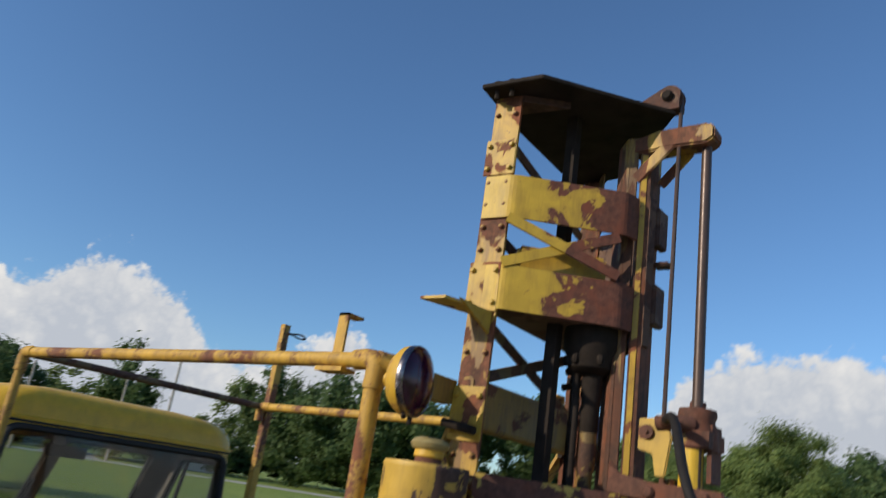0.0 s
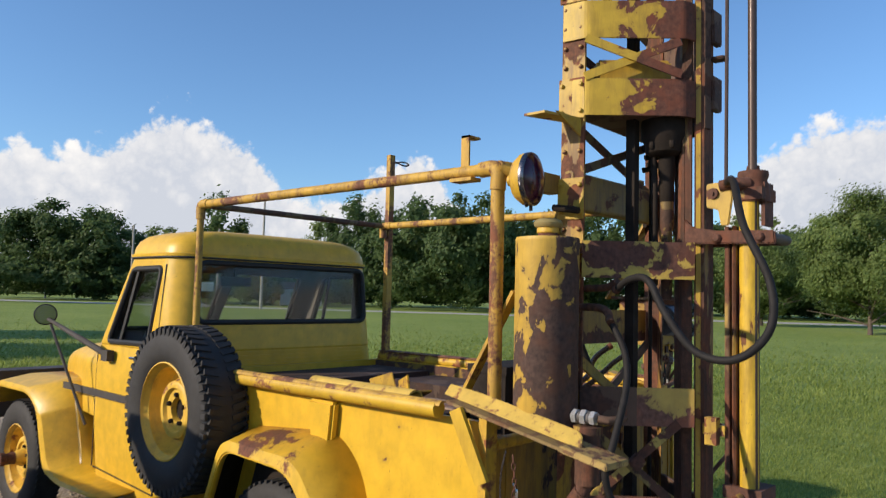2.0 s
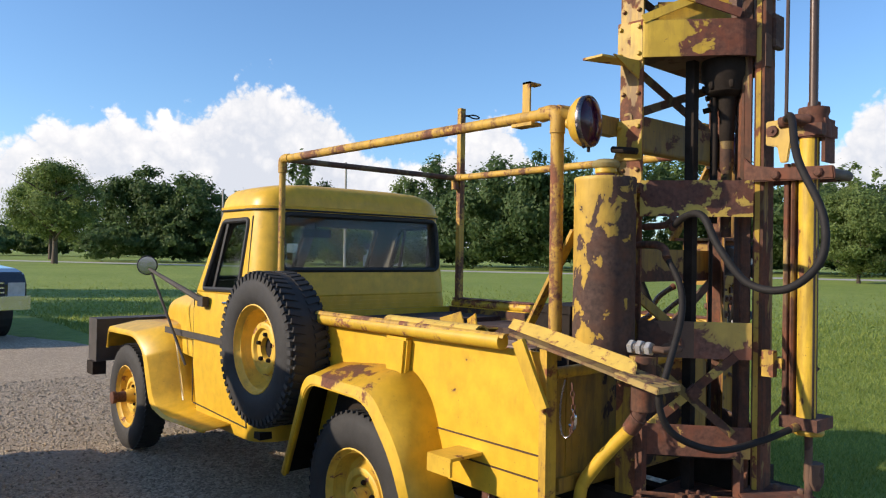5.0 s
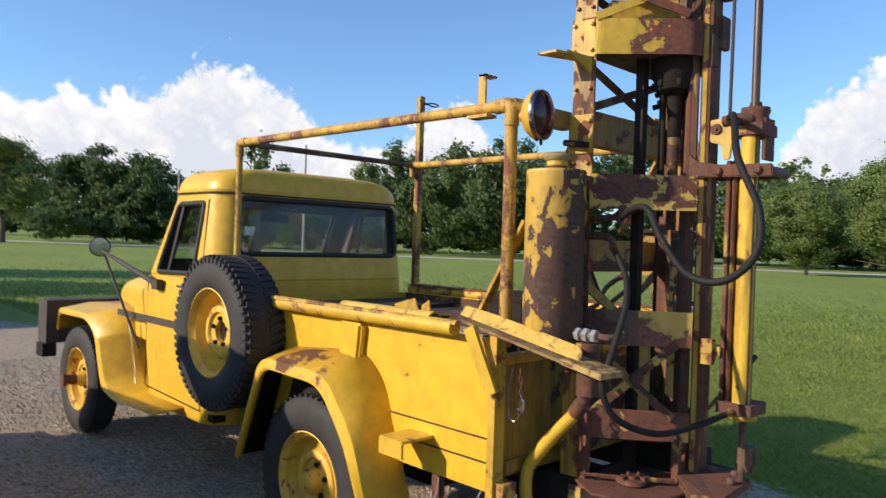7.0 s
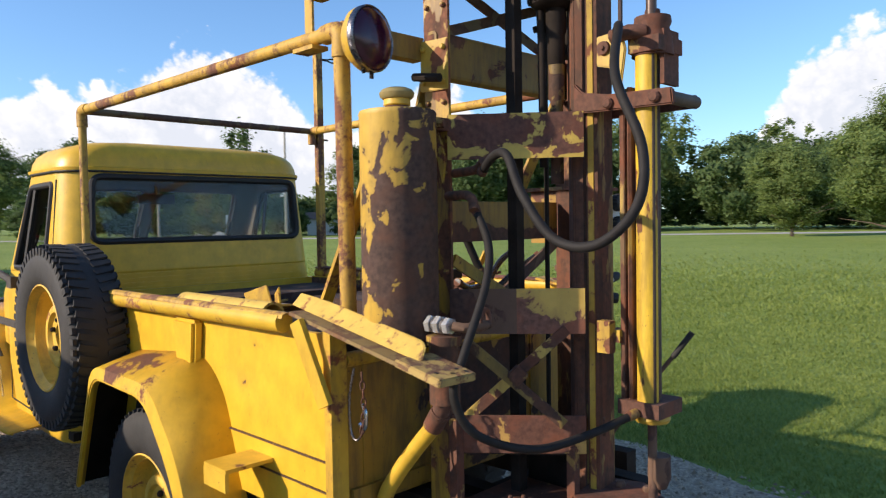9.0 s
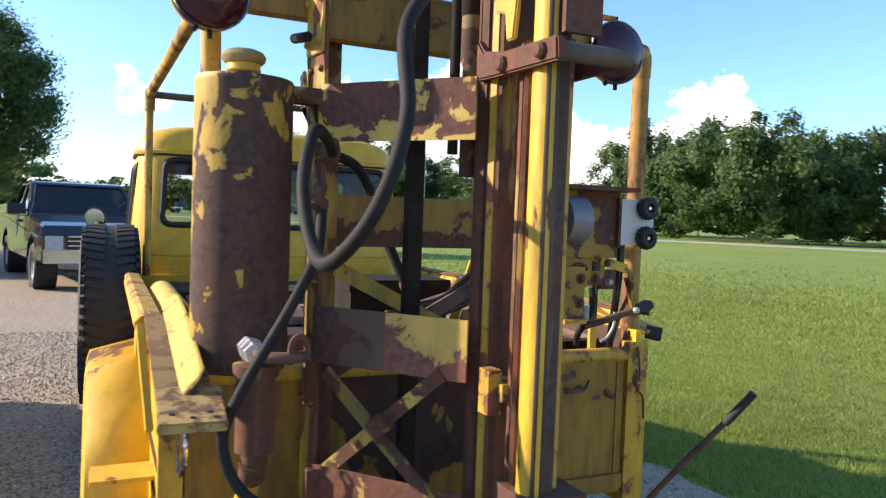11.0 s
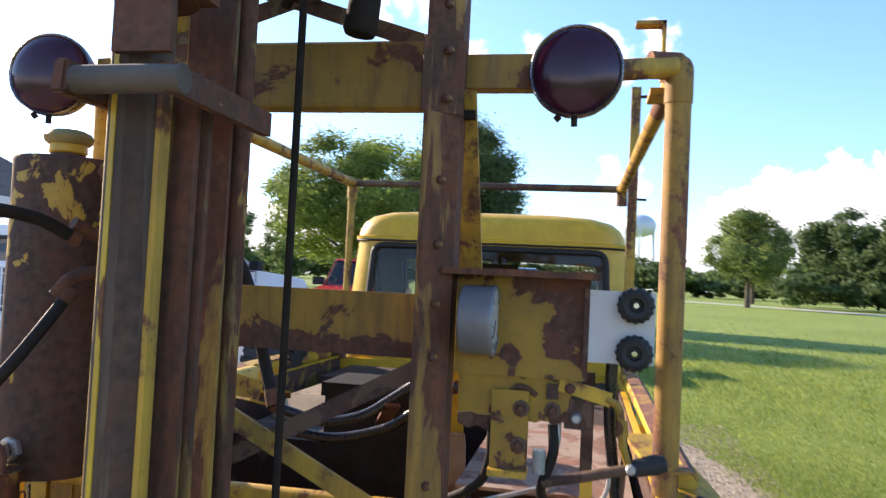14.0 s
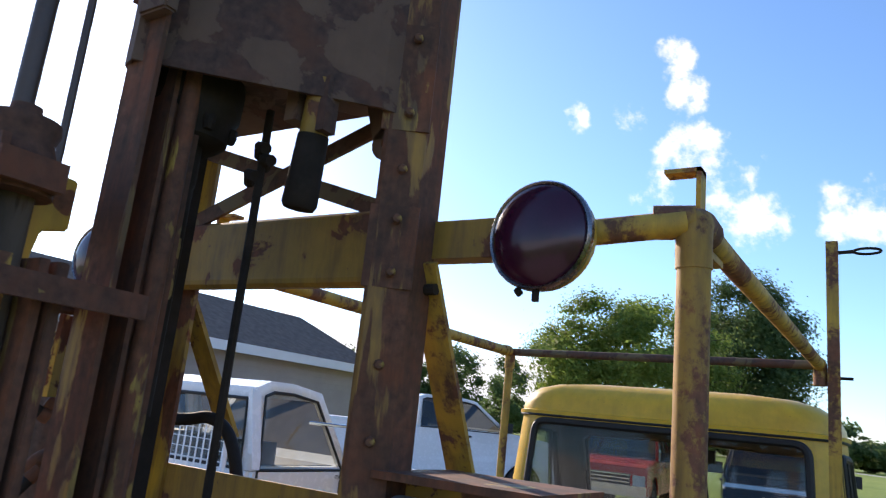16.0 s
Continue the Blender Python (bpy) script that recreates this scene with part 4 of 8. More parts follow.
        part("rust_scab", bm, rust_dark, gate, "dark flaked rust scab")
    for pts in ([(0.036, 0.652, 1.085), (0.048, 0.650, 1.03), (0.044, 0.657, 0.995), (0.048, 0.647, 0.985), (0.046, 0.640, 1.02)],
                [(0.040, 0.645, 0.985), (0.044, 0.650, 0.955), (0.040, 0.672, 0.935), (0.034, 0.683, 0.905), (0.030, 0.690, 0.86)]):
        bm = bmesh.new()
        tube(bm, curve_points(pts, 6), 0.0032, 6)
        part("loose_wire", bm, rust_dark, truck, "dark wire hanging at the bed corner", True)
    # chassis
    bm = bmesh.new()
    for s in (-1, 1):
        bar(bm, (-4.3, s * 0.38, 0.50), (0.30, s * 0.38, 0.56), 0.06, 0.13)
    for x in (-3.96, -1.0):
        tube(bm, [(x, -0.66, 0.37), (x, 0.66, 0.37)], 0.045, 10)
    box(bm, (-1.1, -0.12, 0.26), (-0.85, 0.14, 0.48))
    part("chassis", bm, dark_steel, truck, "dark greasy frame and axles")


worn_fender = painted("fender_paint_rust_top", (0.70, 0.43, 0.03), (0.14, 0.055, 0.03), 0.22, 9.0, 0.4, 1.0, (1.3, 0.4, 0.1), None, None, (-1.02, -0.85, 0.935, 0.20, 0.20), speck=0.3)
inner_rust = painted("bed_inside_rust", (0.30, 0.18, 0.03), (0.08, 0.042, 0.03), 0.62, 6.0, 0.8)
rail_clean = painted("bed_rail_paint", (0.62, 0.385, 0.03), (0.20, 0.085, 0.045), 0.24, 12.0, 0.45, 1.0, (0, 0, 0), None, (-0.14, 0, 0, 0.12), speck=0.5)
rust_dark_seam = simple("dark_rusty_seam", (0.07, 0.035, 0.02), 0.8, 0, 0.4, 30, 0.1)
truck = thing("pickup_truck", (-2.0, 0, 0), "old yellow pickup truck with flat fenders on gravel", "pickup truck")
build_cab(truck, cab_yellow)
build_nose(truck, cab_yellow)
build_bed(truck, cab_yellow)
for x in (-3.96, -0.985):
    for s in (-1, 1):
        wh = thing("wheel", (x, s * 0.715, 0.39), "", "")
        wh.parent = truck
        wh.matrix_parent_inverse = truck.matrix_basis.inverted()
        wheel_parts(wh, (x, s * 0.715, 0.39), s, False)
        if x < -3:
            bm = bmesh.new()
            lathe(bm, [(0.045, 0.06), (0.040, 0.10), (0.036, 0.15), (0.045, 0.155), (0.045, 0.185), (0.030, 0.19), (0, 0.19)], Matrix.Translation((x, s * 0.715, 0.39)) @ pose(0, 0, 0, 90 if s < 0 else -90), 16)
            part("locking_hub", bm, rust_mat, wh, "rusty protruding hub", True)
# loose wires and a shackle under the bed corner
for pts in ([(-0.05, -0.66, 0.60), (-0.07, -0.70, 0.53), (-0.14, -0.71, 0.525), (-0.18, -0.71, 0.49), (-0.15, -0.71, 0.47), (-0.08, -0.70, 0.50), (0.01, -0.67, 0.53)],
            [(0.02, -0.66, 0.62), (0.05, -0.68, 0.55), (0.08, -0.68, 0.53), (0.10, -0.66, 0.60)],
            [(-0.29, -0.66, 0.60), (-0.27, -0.69, 0.52), (-0.29, -0.70, 0.47), (-0.31, -0.68, 0.51)]):
    bm = bmesh.new()
    tube(bm, curve_points(pts, 6), 0.0022, 6)
    part("loose_wire", bm, grey_metal, truck, "pale loose wire hanging under the bed", True)
bm = bmesh.new()
box(bm, (-0.315, -0.675, 0.44), (-0.275, -0.645, 0.60))
part("bed_hanger", bm, rust_mat, truck, "rusty hanger under the bed", False, 0.004)
bm = bmesh.new()
box(bm, (0.0, -0.70, 0.535), (0.07, -0.63, 0.63))
part("corner_shoe", bm, rail_yellow, truck, "rust-eaten shoe under the corner post", False, 0.008)
spare = thing("spare_wheel", (-1.735, -0.805, 0.98), "spare wheel with chunky black tyre hung on the bed side", "wheel")
wheel_parts(spare, (-1.735, -0.805, 0.98), -1, True, True)
bm = bmesh.new()
tube(bm, [(-1.735, -0.69, 0.98), (-1.735, -0.76, 0.98)], 0.04, 12)
part("spare_mount", bm, worn_yellow, truck)


# ---- pipe rack over the bed ----
def build_rack():
    rack = thing("pipe_rack", (-1.0, 0, 1.15), "yellow pipe rack over the truck bed, rust showing", "pipe rack")
    zt = 1.985
    C = {k: Vector(v) for k, v in {"RL": (-0.02, -0.615, zt), "RR": (-0.026, 0.665, zt), "FL": (-1.95, -0.644, zt), "FR": (-1.955, 0.642, zt)}.items()}

    def pipe(name, pts, r, mat=rail_yellow, label=""):
        bm = bmesh.new()
        tube(bm, pts, r, 14)
        return part(name, bm, mat, rack, label, True)
    pipe("side_rail", [C["RL"], C["FL"]], 0.021)
    pipe("side_rail", [C["RR"], C["FR"]], 0.021)
    pipe("cross_rail", [C["FL"], C["FR"]], 0.017, dark_rail)
    pipe("post", [C["RL"], (-0.03, -0.60, 1.10)], 0.024)
    pipe("post", [C["RR"], (-0.028, 0.665, 1.03)], 0.026, rust_post)
    pipe("post", [C["FL"], (-1.945, -0.646, 1.13)], 0.018)
    for k, p in C.items():
        bm = bmesh.new()
        d = Vector((-1 if k[0] == "R" else 1, 0, 0))
        r = 0.028 if k[0] == "R" else 0.024
        tube(bm, curve_points([p + d * 0.075, p + d * 0.03 + Vector((0, 0, 0.002)), p + Vector((0, 0, -0.012)), p + Vector((0, 0, -0.075))], 5), r, 14)
        if k[0] == "R":
            tube(bm, [p, p + Vector((0.02, 0.06 if k == "RL" else -0.06, -0.002))], r * 0.98, 14)
        part("elbow", bm, rail_yellow if k != "RR" else rust_post, rack, "cast pipe elbow", True)
    # taller angle-iron post at the front right
    bm = bmesh.new()
    box(bm, (-1.97, 0.668, 1.10), (-1.935, 0.674, 2.455))
    box(bm, (-1.941, 0.674, 1.10), (-1.935, 0.71, 2.455))
    part("angle_post", bm, rail_yellow, rack, "tall angle-iron post")
    bm = bmesh.new()
    tube(bm, [(-1.95, 0.71, 2.412), (-1.95, 0.76, 2.415)], 0.008, 6)
    ring = [(-1.95, 0.76 + 0.045 * (1 - math.cos(a * math.tau / 20)) , 2.415 + 0.011 * math.sin(a * math.tau / 20)) for a in range(21)]
    tube(bm, ring, 0.005, 6)
    part("slotted_tab", bm, dark_steel, rack, "dark slotted tab")
    bm = bmesh.new()
    tube(bm, [(-1.95, 0.69, 1.94), (-1.95, 0.75, 1.94)], 0.006, 6)
    part("bolt", bm, dark_steel, rack)
    # upright flat hooks near the rear corners
    for s, x in ((-1, -0.17), (1, -0.148)):
        y = -0.615 if s < 0 else 0.643
        bm = bmesh.new()
        box(bm, (x - 0.018, y - 0.004, 1.99), (x + 0.018, y + 0.004, 2.118))
        box(bm, (x - 0.018, min(y - 0.004, y - s * 0.06), 2.110), (x + 0.018, max(y + 0.004, y - s * 0.06), 2.118))
        box(bm, (x - 0.05, y - 0.028, 1.950), (x + 0.05, y + 0.028, 1.962))
        part("flat_hook", bm, rail_yellow, rack, "bent flat-bar hook", False, 0.002)
    # diagonal brace bars down to the bed
    bm = bmesh.new()
    bar(bm, (0.035, -0.575, 1.565), (-0.225, -0.56, 1.15), 0.012, 0.042, (0, 1, 0))
    part("diagonal_brace", bm, worn_yellow, rack, "flat diagonal brace", False, 0.002)
    return rack


dark_rail = painted("weathered_dark_rail", (0.16, 0.11, 0.05), (0.09, 0.05, 0.035), 0.5, 9.0, 0.7)
build_rack()


# ---- drill mast ----
def build_mast():
    mast = thing("drill_mast", (0.27, -0.12, 0.55), "three-legged yellow drill mast, flaking to rust", "drill rig")

    def piece(name, bm, mat, label="", bevel=0.0, smooth=False):
        return part(name, bm, mat, mast, label, smooth, bevel)

    # left leg: wide angle iron
    bm = bmesh.new()
    prism(bm, [(0.094, -0.402), (0.181, -0.392), (0.181, -0.383), (0.103, -0.392), (0.103, -0.33), (0.094, -0.33)], 0.56, 2.86, "z")
    leg = piece("leg", bm, rig_yellow, "wide angle-iron leg")
    studs("rivet", [(x, -0.404 + (x - 0.094) * 0.11, z) for z in (0.75, 1.02, 1.30, 1.58, 1.785, 2.06, 2.36, 2.43, 2.50, 2.57, 2.80) for x in (0.108, 0.166)], (0, -1, 0), rig_yellow, leg)
    studs("rivet", [(x, -0.414 + (x - 0.086) * 0.11, z) for z in (1.845, 1.94, 2.20, 2.295, 2.615, 2.69) for x in (0.100, 0.172)], (0, -1, 0), worn_rig, leg)
    # patch plates on the leg
    for z0, z1 in ((2.594, 2.712), (1.82, 1.965), (2.175, 2.32)):
        bm = bmesh.new()
        prism(bm, [(0.086, -0.411), (0.186, -0.400), (0.186, -0.394), (0.086, -0.405)], z0, z1, "z")
        part("splice_plate", bm, worn_rig, leg, "riveted splice plate", False, 0.002)
    # right leg
    bm = bmesh.new()
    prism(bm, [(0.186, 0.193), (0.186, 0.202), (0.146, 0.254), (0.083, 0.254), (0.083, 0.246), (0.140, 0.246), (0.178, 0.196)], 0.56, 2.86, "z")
    leg = piece("leg", bm, shaded_leg_paint, "rust-streaked angle-iron leg")
    studs("rivet", [(0.167, 0.227, z) for z in (0.80, 0.90, 1.026, 1.16, 1.394, 1.49, 1.60, 1.72, 2.05, 2.40, 2.5, 2.65)], (0.78, 0.62, 0), rail_rust, leg, 0.009, 0.008)
    studs("rivet", [(0.174, 0.233, z) for z in (1.87, 1.96, 2.15, 2.29)], (0.78, 0.62, 0), rail_rust, leg, 0.009, 0.008)
    for z0, z1 in ((2.12, 2.32), (1.845, 1.985)):
        bm = bmesh.new()
        prism(bm, [(0.193, 0.190), (0.149, 0.260), (0.143, 0.257), (0.187, 0.187)], z0, z1, "z")
        part("splice_plate", bm, rail_rust, leg)
    # rear leg: a pair of channels
    bm = bmesh.new()
    prism(bm, [(0.436, -0.172), (0.468, -0.166), (0.468, -0.158), (0.445, -0.162), (0.445, -0.110), (0.436, -0.110)], 0.56, 2.80, "z")
    slid(bm, -0.02, 0.045)
    leg = piece("leg", bm, rail_rust, "rusty rear leg of paired channels")
    bm = bmesh.new()
    prism(bm, [(0.478, -0.164), (0.508, -0.152), (0.508, -0.075), (0.499, -0.075), (0.499, -0.145), (0.478, -0.155)], 0.56, 2.80, "z")
    slid(bm, -0.02, 0.045)
    part("channel", bm, rail_rust, leg, "rust-streaked channel of the rear leg")
    bm = bmesh.new()
    prism(bm, [(0.484, -0.165), (0.498, -0.159), (0.498, -0.156), (0.484, -0.162)], 0.58, 2.74, "z")
    slid(bm, -0.02, 0.045)
    part("face_strip", bm, worn_rig, leg, "yellow strip down the rear leg")
    bm = bmesh.new()
    prism(bm, [(0.418, -0.078), (0.365, -0.060), (0.362, -0.068), (0.416, -0.127), (0.425, -0.127)], 0.56, 2.80, "z")
    part("flange", bm, rail_rust, leg, "rust-streaked inner flange of the rear leg")
    # bands from the left leg to the rear leg, bent at the ends
    def band(name, z0, z1, mat, tail=True, label=""):
        bm = bmesh.new()
        line = rounded([(0.100, -0.409), (0.192, -0.400), (0.456, -0.178), (0.466, -0.128)] if tail else [(0.185, -0.404), (0.20, -0.394), (0.340, -0.2768), (0.458, -0.178), (0.478, -0.160)], 0.022, 4)
        sheet(bm, line, z0, z1, -0.007, "z")
        return piece(name, bm, mat, label)
    band("band_plate", 2.183, 2.312, plate_yellow, True, "bent band plate, half flaked to rust")
    band("band_plate", 2.457, 2.590, plate_yellow, True, "bent band plate, half flaked to rust")
    band("band_plate", 1.618, 1.745, plate_patchy, False, "patchy band plate with a torn end")
    low = band("band_plate", 1.122, 1.250, plate_low, False, "band plate, tank shadow painted on one half, the other bare and rusty")
    # Dark rust on the left half paints in the tank's cast shadow.
    low.data.materials.append(rust_dark)
    for face in low.data.polygons:
        if face.center.x < 0.335:
            face.material_index = 1
    band("band_plate", 0.780, 0.888, plate_lowest, False, "rusty lower band plate with a flaky patch")
    # far side plates, between rear and right legs
    bm = bmesh.new()
    sheet(bm, [(0.485, -0.105), (0.495, -0.085), (0.203, 0.193), (0.178, 0.203)], 2.15, 2.60, 0.007, "z")
    prism(bm, [(0.19, -0.38), (0.44, -0.165), (0.48, -0.09), (0.19, 0.185), (0.11, 0.185), (0.12, -0.36)], 2.19, 2.20, "z")
    piece("side_plate", bm, rust_dark, "broad plate shading the drill head")
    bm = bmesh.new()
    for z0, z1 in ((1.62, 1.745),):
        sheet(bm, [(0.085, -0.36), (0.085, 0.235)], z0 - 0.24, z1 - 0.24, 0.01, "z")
    piece("lower_beam", bm, shaded_beam_low, "yellow crossbeam, rust along the bottom")
    # lattice bars
    def flatbar(p, q, w=0.035, mat=rig_yellow, t=0.008, nrm=(0.64, -0.77, 0)):
        bm = bmesh.new()
        bar(bm, p, q, t, w, (Vector(q) - Vector(p)).cross(Vector(nrm)))
        return piece("lattice_bar", bm, mat)
    a, b = Vector((0.193, -0.408, 0)), Vector((0.447, -0.198, 0))
    Z = Vector((0, 0, 1))
    flatbar(a + Z * 2.452, b + Z * 2.325, 0.030, plate_yellow)
    flatbar(a + Z * 2.318 + Vector((-.006, .005, 0)), b + Z * 2.445 + Vector((-.006, .005, 0)), 0.030, plate_yellow)
    flatbar((0.215, -0.380, 1.105), (0.435, -0.205, 0.865), 0.030, brace_olive)
    flatbar((0.215, -0.372, 0.880), (0.44, -0.196, 1.135), 0.030, brace_flaky)
    bm = bmesh.new()
    box(bm, (-0.022, -0.02, -0.022), (0.022, 0.012, 0.022), pose(0.335, -0.288, 1.006, 0, 45, 40))
    piece("centre_block", bm, rust_mat, "rusty block where the braces cross", 0.004)
    for p, q in (((0.12, -0.385, 2.175), (0.12, 0.195, 1.985)), ((0.128, -0.385, 1.985), (0.128, 0.195, 2.175)), ((0.11, -0.37, 2.44), (0.11, 0.20, 2.33)), ((0.118, -0.37, 2.33), (0.118, 0.20, 2.44)),
                 ((0.11, -0.37, 2.76), (0.11, 0.20, 2.62)), ):
        flatbar(p, q, 0.032, dark_rail, 0.008, (1, 0, 0))
    flatbar((0.14, -0.34, 1.33), (0.13, 0.19, 1.06), 0.036, brace_tan, 0.010, (1, 0, 0))
    flatbar((0.125, -0.34, 1.08), (0.12, 0.20, 1.37), 0.034, rust_dark, 0.010, (1, 0, 0))
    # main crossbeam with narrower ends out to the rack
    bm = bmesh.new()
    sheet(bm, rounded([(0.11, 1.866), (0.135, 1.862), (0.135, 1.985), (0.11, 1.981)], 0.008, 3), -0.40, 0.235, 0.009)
    beam = piece("crossbeam", bm, shaded_beam_yellow, "yellow channel crossbeam with bolt holes")
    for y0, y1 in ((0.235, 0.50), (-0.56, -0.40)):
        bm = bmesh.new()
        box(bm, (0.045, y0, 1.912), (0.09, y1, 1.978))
        part("beam_end", bm, shaded_beam_yellow, beam, "", False, 0.005)
    for y, z in ((-0.14, 1.91), (-0.02, 1.925), (0.07, 1.925), (0.145, 1.93)):
        bm = bmesh.new()
        lathe(bm, [(0, 0.0012), (0.010, 0.0012)], Matrix.Translation((0.1355, y, z)) @ pose(0, 0, 0, 0, 90), 12)
        part("bolt_hole", bm, dark_steel, beam)
    for s, y0 in ((-1, -0.54), (1, 0.48)):
        bm = bmesh.new()
        tube(bm, [(0.06, y0, 1.950), (-0.01, -0.62 if s < 0 else 0.655, 1.980)], 0.021, 12)
        piece("link_pipe", bm, rail_yellow, "", 0, True)
    # shelf sticking out of the left leg
    bm = bmesh.new()
    prism(bm, [(0.10, -0.40), (0.17, -0.40), (0.13, -0.56), (0.045, -0.56)], 2.168, 2.176, "z")
    prism(bm, [(-0.40, 2.11), (-0.40, 2.17), (-0.55, 2.17)], 0.166, 0.173, "x")
    piece("shelf_bracket", bm, worn_rig, "thin shelf bracket")
    # small clamp on the left leg and lower kink brace
    bm = bmesh.new()
    tube(bm, [(0.09, -0.44, 1.86), (0.19, -0.435, 1.845)], 0.012, 8)
    piece("pin", bm, dark_steel)
    bm = bmesh.new()
    prism(bm, [(0.075, 1.70), (0.16, 1.70), (0.185, 1.62), (0.175, 1.56), (0.15, 1.66), (0.09, 1.79), (0.06, 1.78)], -0.418, -0.410, "y")
    piece("gusset", bm, worn_rig, "bolted gusset plate", 0.002)
    bm = bmesh.new()
    bar(bm, (0.11, 0.250, 1.90), (-0.085, 0.250, 1.55), 0.010, 0.055, (0, 1, 0))
    piece("back_brace", bm, brace_tan, "leaning flat brace", 0.002)
    bm = bmesh.new()
    bar(bm, (0.10, -0.385, 1.88), (-0.06, -0.335, 1.56), 0.010, 0.055, (0, 1, 0))
    piece("back_brace", bm, brace_tan, "leaning flat brace", 0.002)
    bm = bmesh.new()
    tube(bm, [(0.095, 0.22, 1.856), (0.099, 0.276, 1.856)], 0.010, 8)
    piece("pin", bm, dark_steel)
    # kelly guide, dark post and drill head
    bm = bmesh.new()
    box(bm, (0.246, -0.216, 0.60), (0.280, -0.182, 2.86))
    piece("inner_post", bm, dark_steel, "dark square inner post", 0.004)
    bm = bmesh.new()
    m = Matrix.Translation((0.345, -0.115, 0))
    lathe(bm, [(0.0, 2.20), (0.080, 2.20), (0.084, 2.17), (0.082, 2.125), (0.070, 2.105), (0.066, 2.075), (0.050, 2.062), (0.0, 2.060)], m, 24)
    bmesh.ops.recalc_face_normals(bm, faces=bm.faces)
    head = piece("drill_head", bm, dark_steel, "dark greasy drill head", 0, True)
    bm = bmesh.new()
    lathe(bm, [(0.0, 2.07), (0.030, 2.07), (0.030, 1.995), (0.026, 1.985), (0.026, 1.90), (0.022, 1.895), (0.0, 1.895)], Matrix.Translation((0.352, -0.111, 0)), 16)
    bmesh.ops.recalc_face_normals(bm, faces=bm.faces)
    part("spindle", bm, dark_steel, head, "", True)
    bm = bmesh.new()
    lathe(bm, [(0.0, 1.90), (0.024, 1.90), (0.024, 1.80), (0.019, 1.79), (0.019, 1.55), (0.0, 1.55)], Matrix.Translation((0.352, -0.111, 0)), 16)
    bmesh.ops.recalc_face_normals(bm, faces=bm.faces)
    part("spindle_sleeve", bm, brace_olive, head, "dull olive sleeve", True)
    bm = bmesh.new()
    tube(bm, [(0.312, -0.136, 2.08), (0.316, -0.134, 1.98), (0.318, -0.133, 1.60)], 0.012, 10)
    part("feed_pipe", bm, dark_steel, head, "", True)
    studs("head_bolt", [(0.345 + 0.070 * math.cos(k * math.tau / 6 + 0.3), -0.115 + 0.070 * math.sin(k * math.tau / 6 + 0.3), 2.104) for k in range(6)], (0, 0, -1), dark_steel, head, 0.011, 0.022)
    bm = bmesh.new()
    tube(bm, [(0.259, 0.100, 2.09), (0.256, 0.092, 2.02), (0.252, 0.084, 1.972), (0.252, 0.083, 1.964)], 0.030, 14, True, [0.027, 0.029, 0.031, 0.026])
    motor = piece("hanging_motor", bm, dark_steel, "dark tapered motor hanging askew", 0, True)
    bm = bmesh.new()
    tube(bm, [(0.264, 0.112, 2.188), (0.259, 0.100, 2.088)], 0.025, 12)
    part("sleeve", bm, shaded_beam_yellow, motor, "dull yellow sleeve", True)
    bm = bmesh.new()
    box(bm, (0.245, 0.050, 2.115), (0.285, 0.078, 2.188))
    box(bm, (0.250, 0.122, 2.090), (0.280, 0.140, 2.188))
    part("motor_bracket", bm, rust_dark, motor, "dark bracket cheeks", False, 0.004)
    bm = bmesh.new()
    prism(bm, [(0.20, -0.345), (0.40, -0.175), (0.33, -0.09), (0.13, -0.26)], 2.300, 2.392, "z")
    piece("gear_box", bm, worn_rig, "yellow gear housing between the bands", 0.01)
    bm = bmesh.new()
    tube(bm, [(0.395, -0.06, 0.62), (0.395, -0.06, 2.70)], 0.016, 10)
    piece("guide_rod", bm, rail_rust, "", 0, True)
    for lo, hi in (((0.505, -0.12, 2.46), (0.530, -0.05, 2.58)), ((0.505, -0.12, 2.22), (0.530, -0.05, 2.34)), ((0.506, -0.11, 2.40), (0.56, -0.06, 2.412))):
        bm = bmesh.new()
        box(bm, lo, hi)
        slid(bm, -0.02, 0.045)
        piece("rear_tab", bm, rust_dark, "", 0.004)
    bm = bmesh.new()
    bar(bm, (0.49, -0.09, 0.845), (0.205, 0.165, 0.845), 0.010, 0.055)
    piece("far_band", bm, rust_dark, "dark rusty bar across the foot")
    for k, (dy, dz) in enumerate(((-0.022, 2.05), (0.012, 2.075), (-0.006, 2.10))):
        bm = bmesh.new()
        tube(bm, [(0.265, -0.055 + dy - 0.02, dz), (0.285, -0.055 + dy, dz + 0.008), (0.29, -0.055 + dy + 0.022, dz)], 0.011, 8)
        slid(bm, -0.030, 0.030, -0.02)
        piece("cable_clamp", bm, dark_steel, "", 0, True)
    bm = bmesh.new()
    lathe(bm, [(0.012, -0.005), (0.032, -0.005), (0.032, 0.005), (0.012, 0.005), (0.012, -0.005)], Matrix.Translation((0.151, 0.176, 2.109)) @ pose(0, 0, 0, 0, 90), 20)
    prism(bm, [(0.144, 2.118), (0.206, 2.112), (0.206, 2.19), (0.12, 2.19)], 0.146, 0.156, "x")
    piece("drilled_tab", bm, rust_dark, "dark tab with a round hole")
    # cable
    bm = bmesh.new()
    tube(bm, [(0.248, -0.027, 2.16), (0.248, -0.027, 0.66)], 0.0075, 8)
    piece("wire_rope", bm, dark_steel, "", 0, True)
    # cap plate
    bm = bmesh.new()
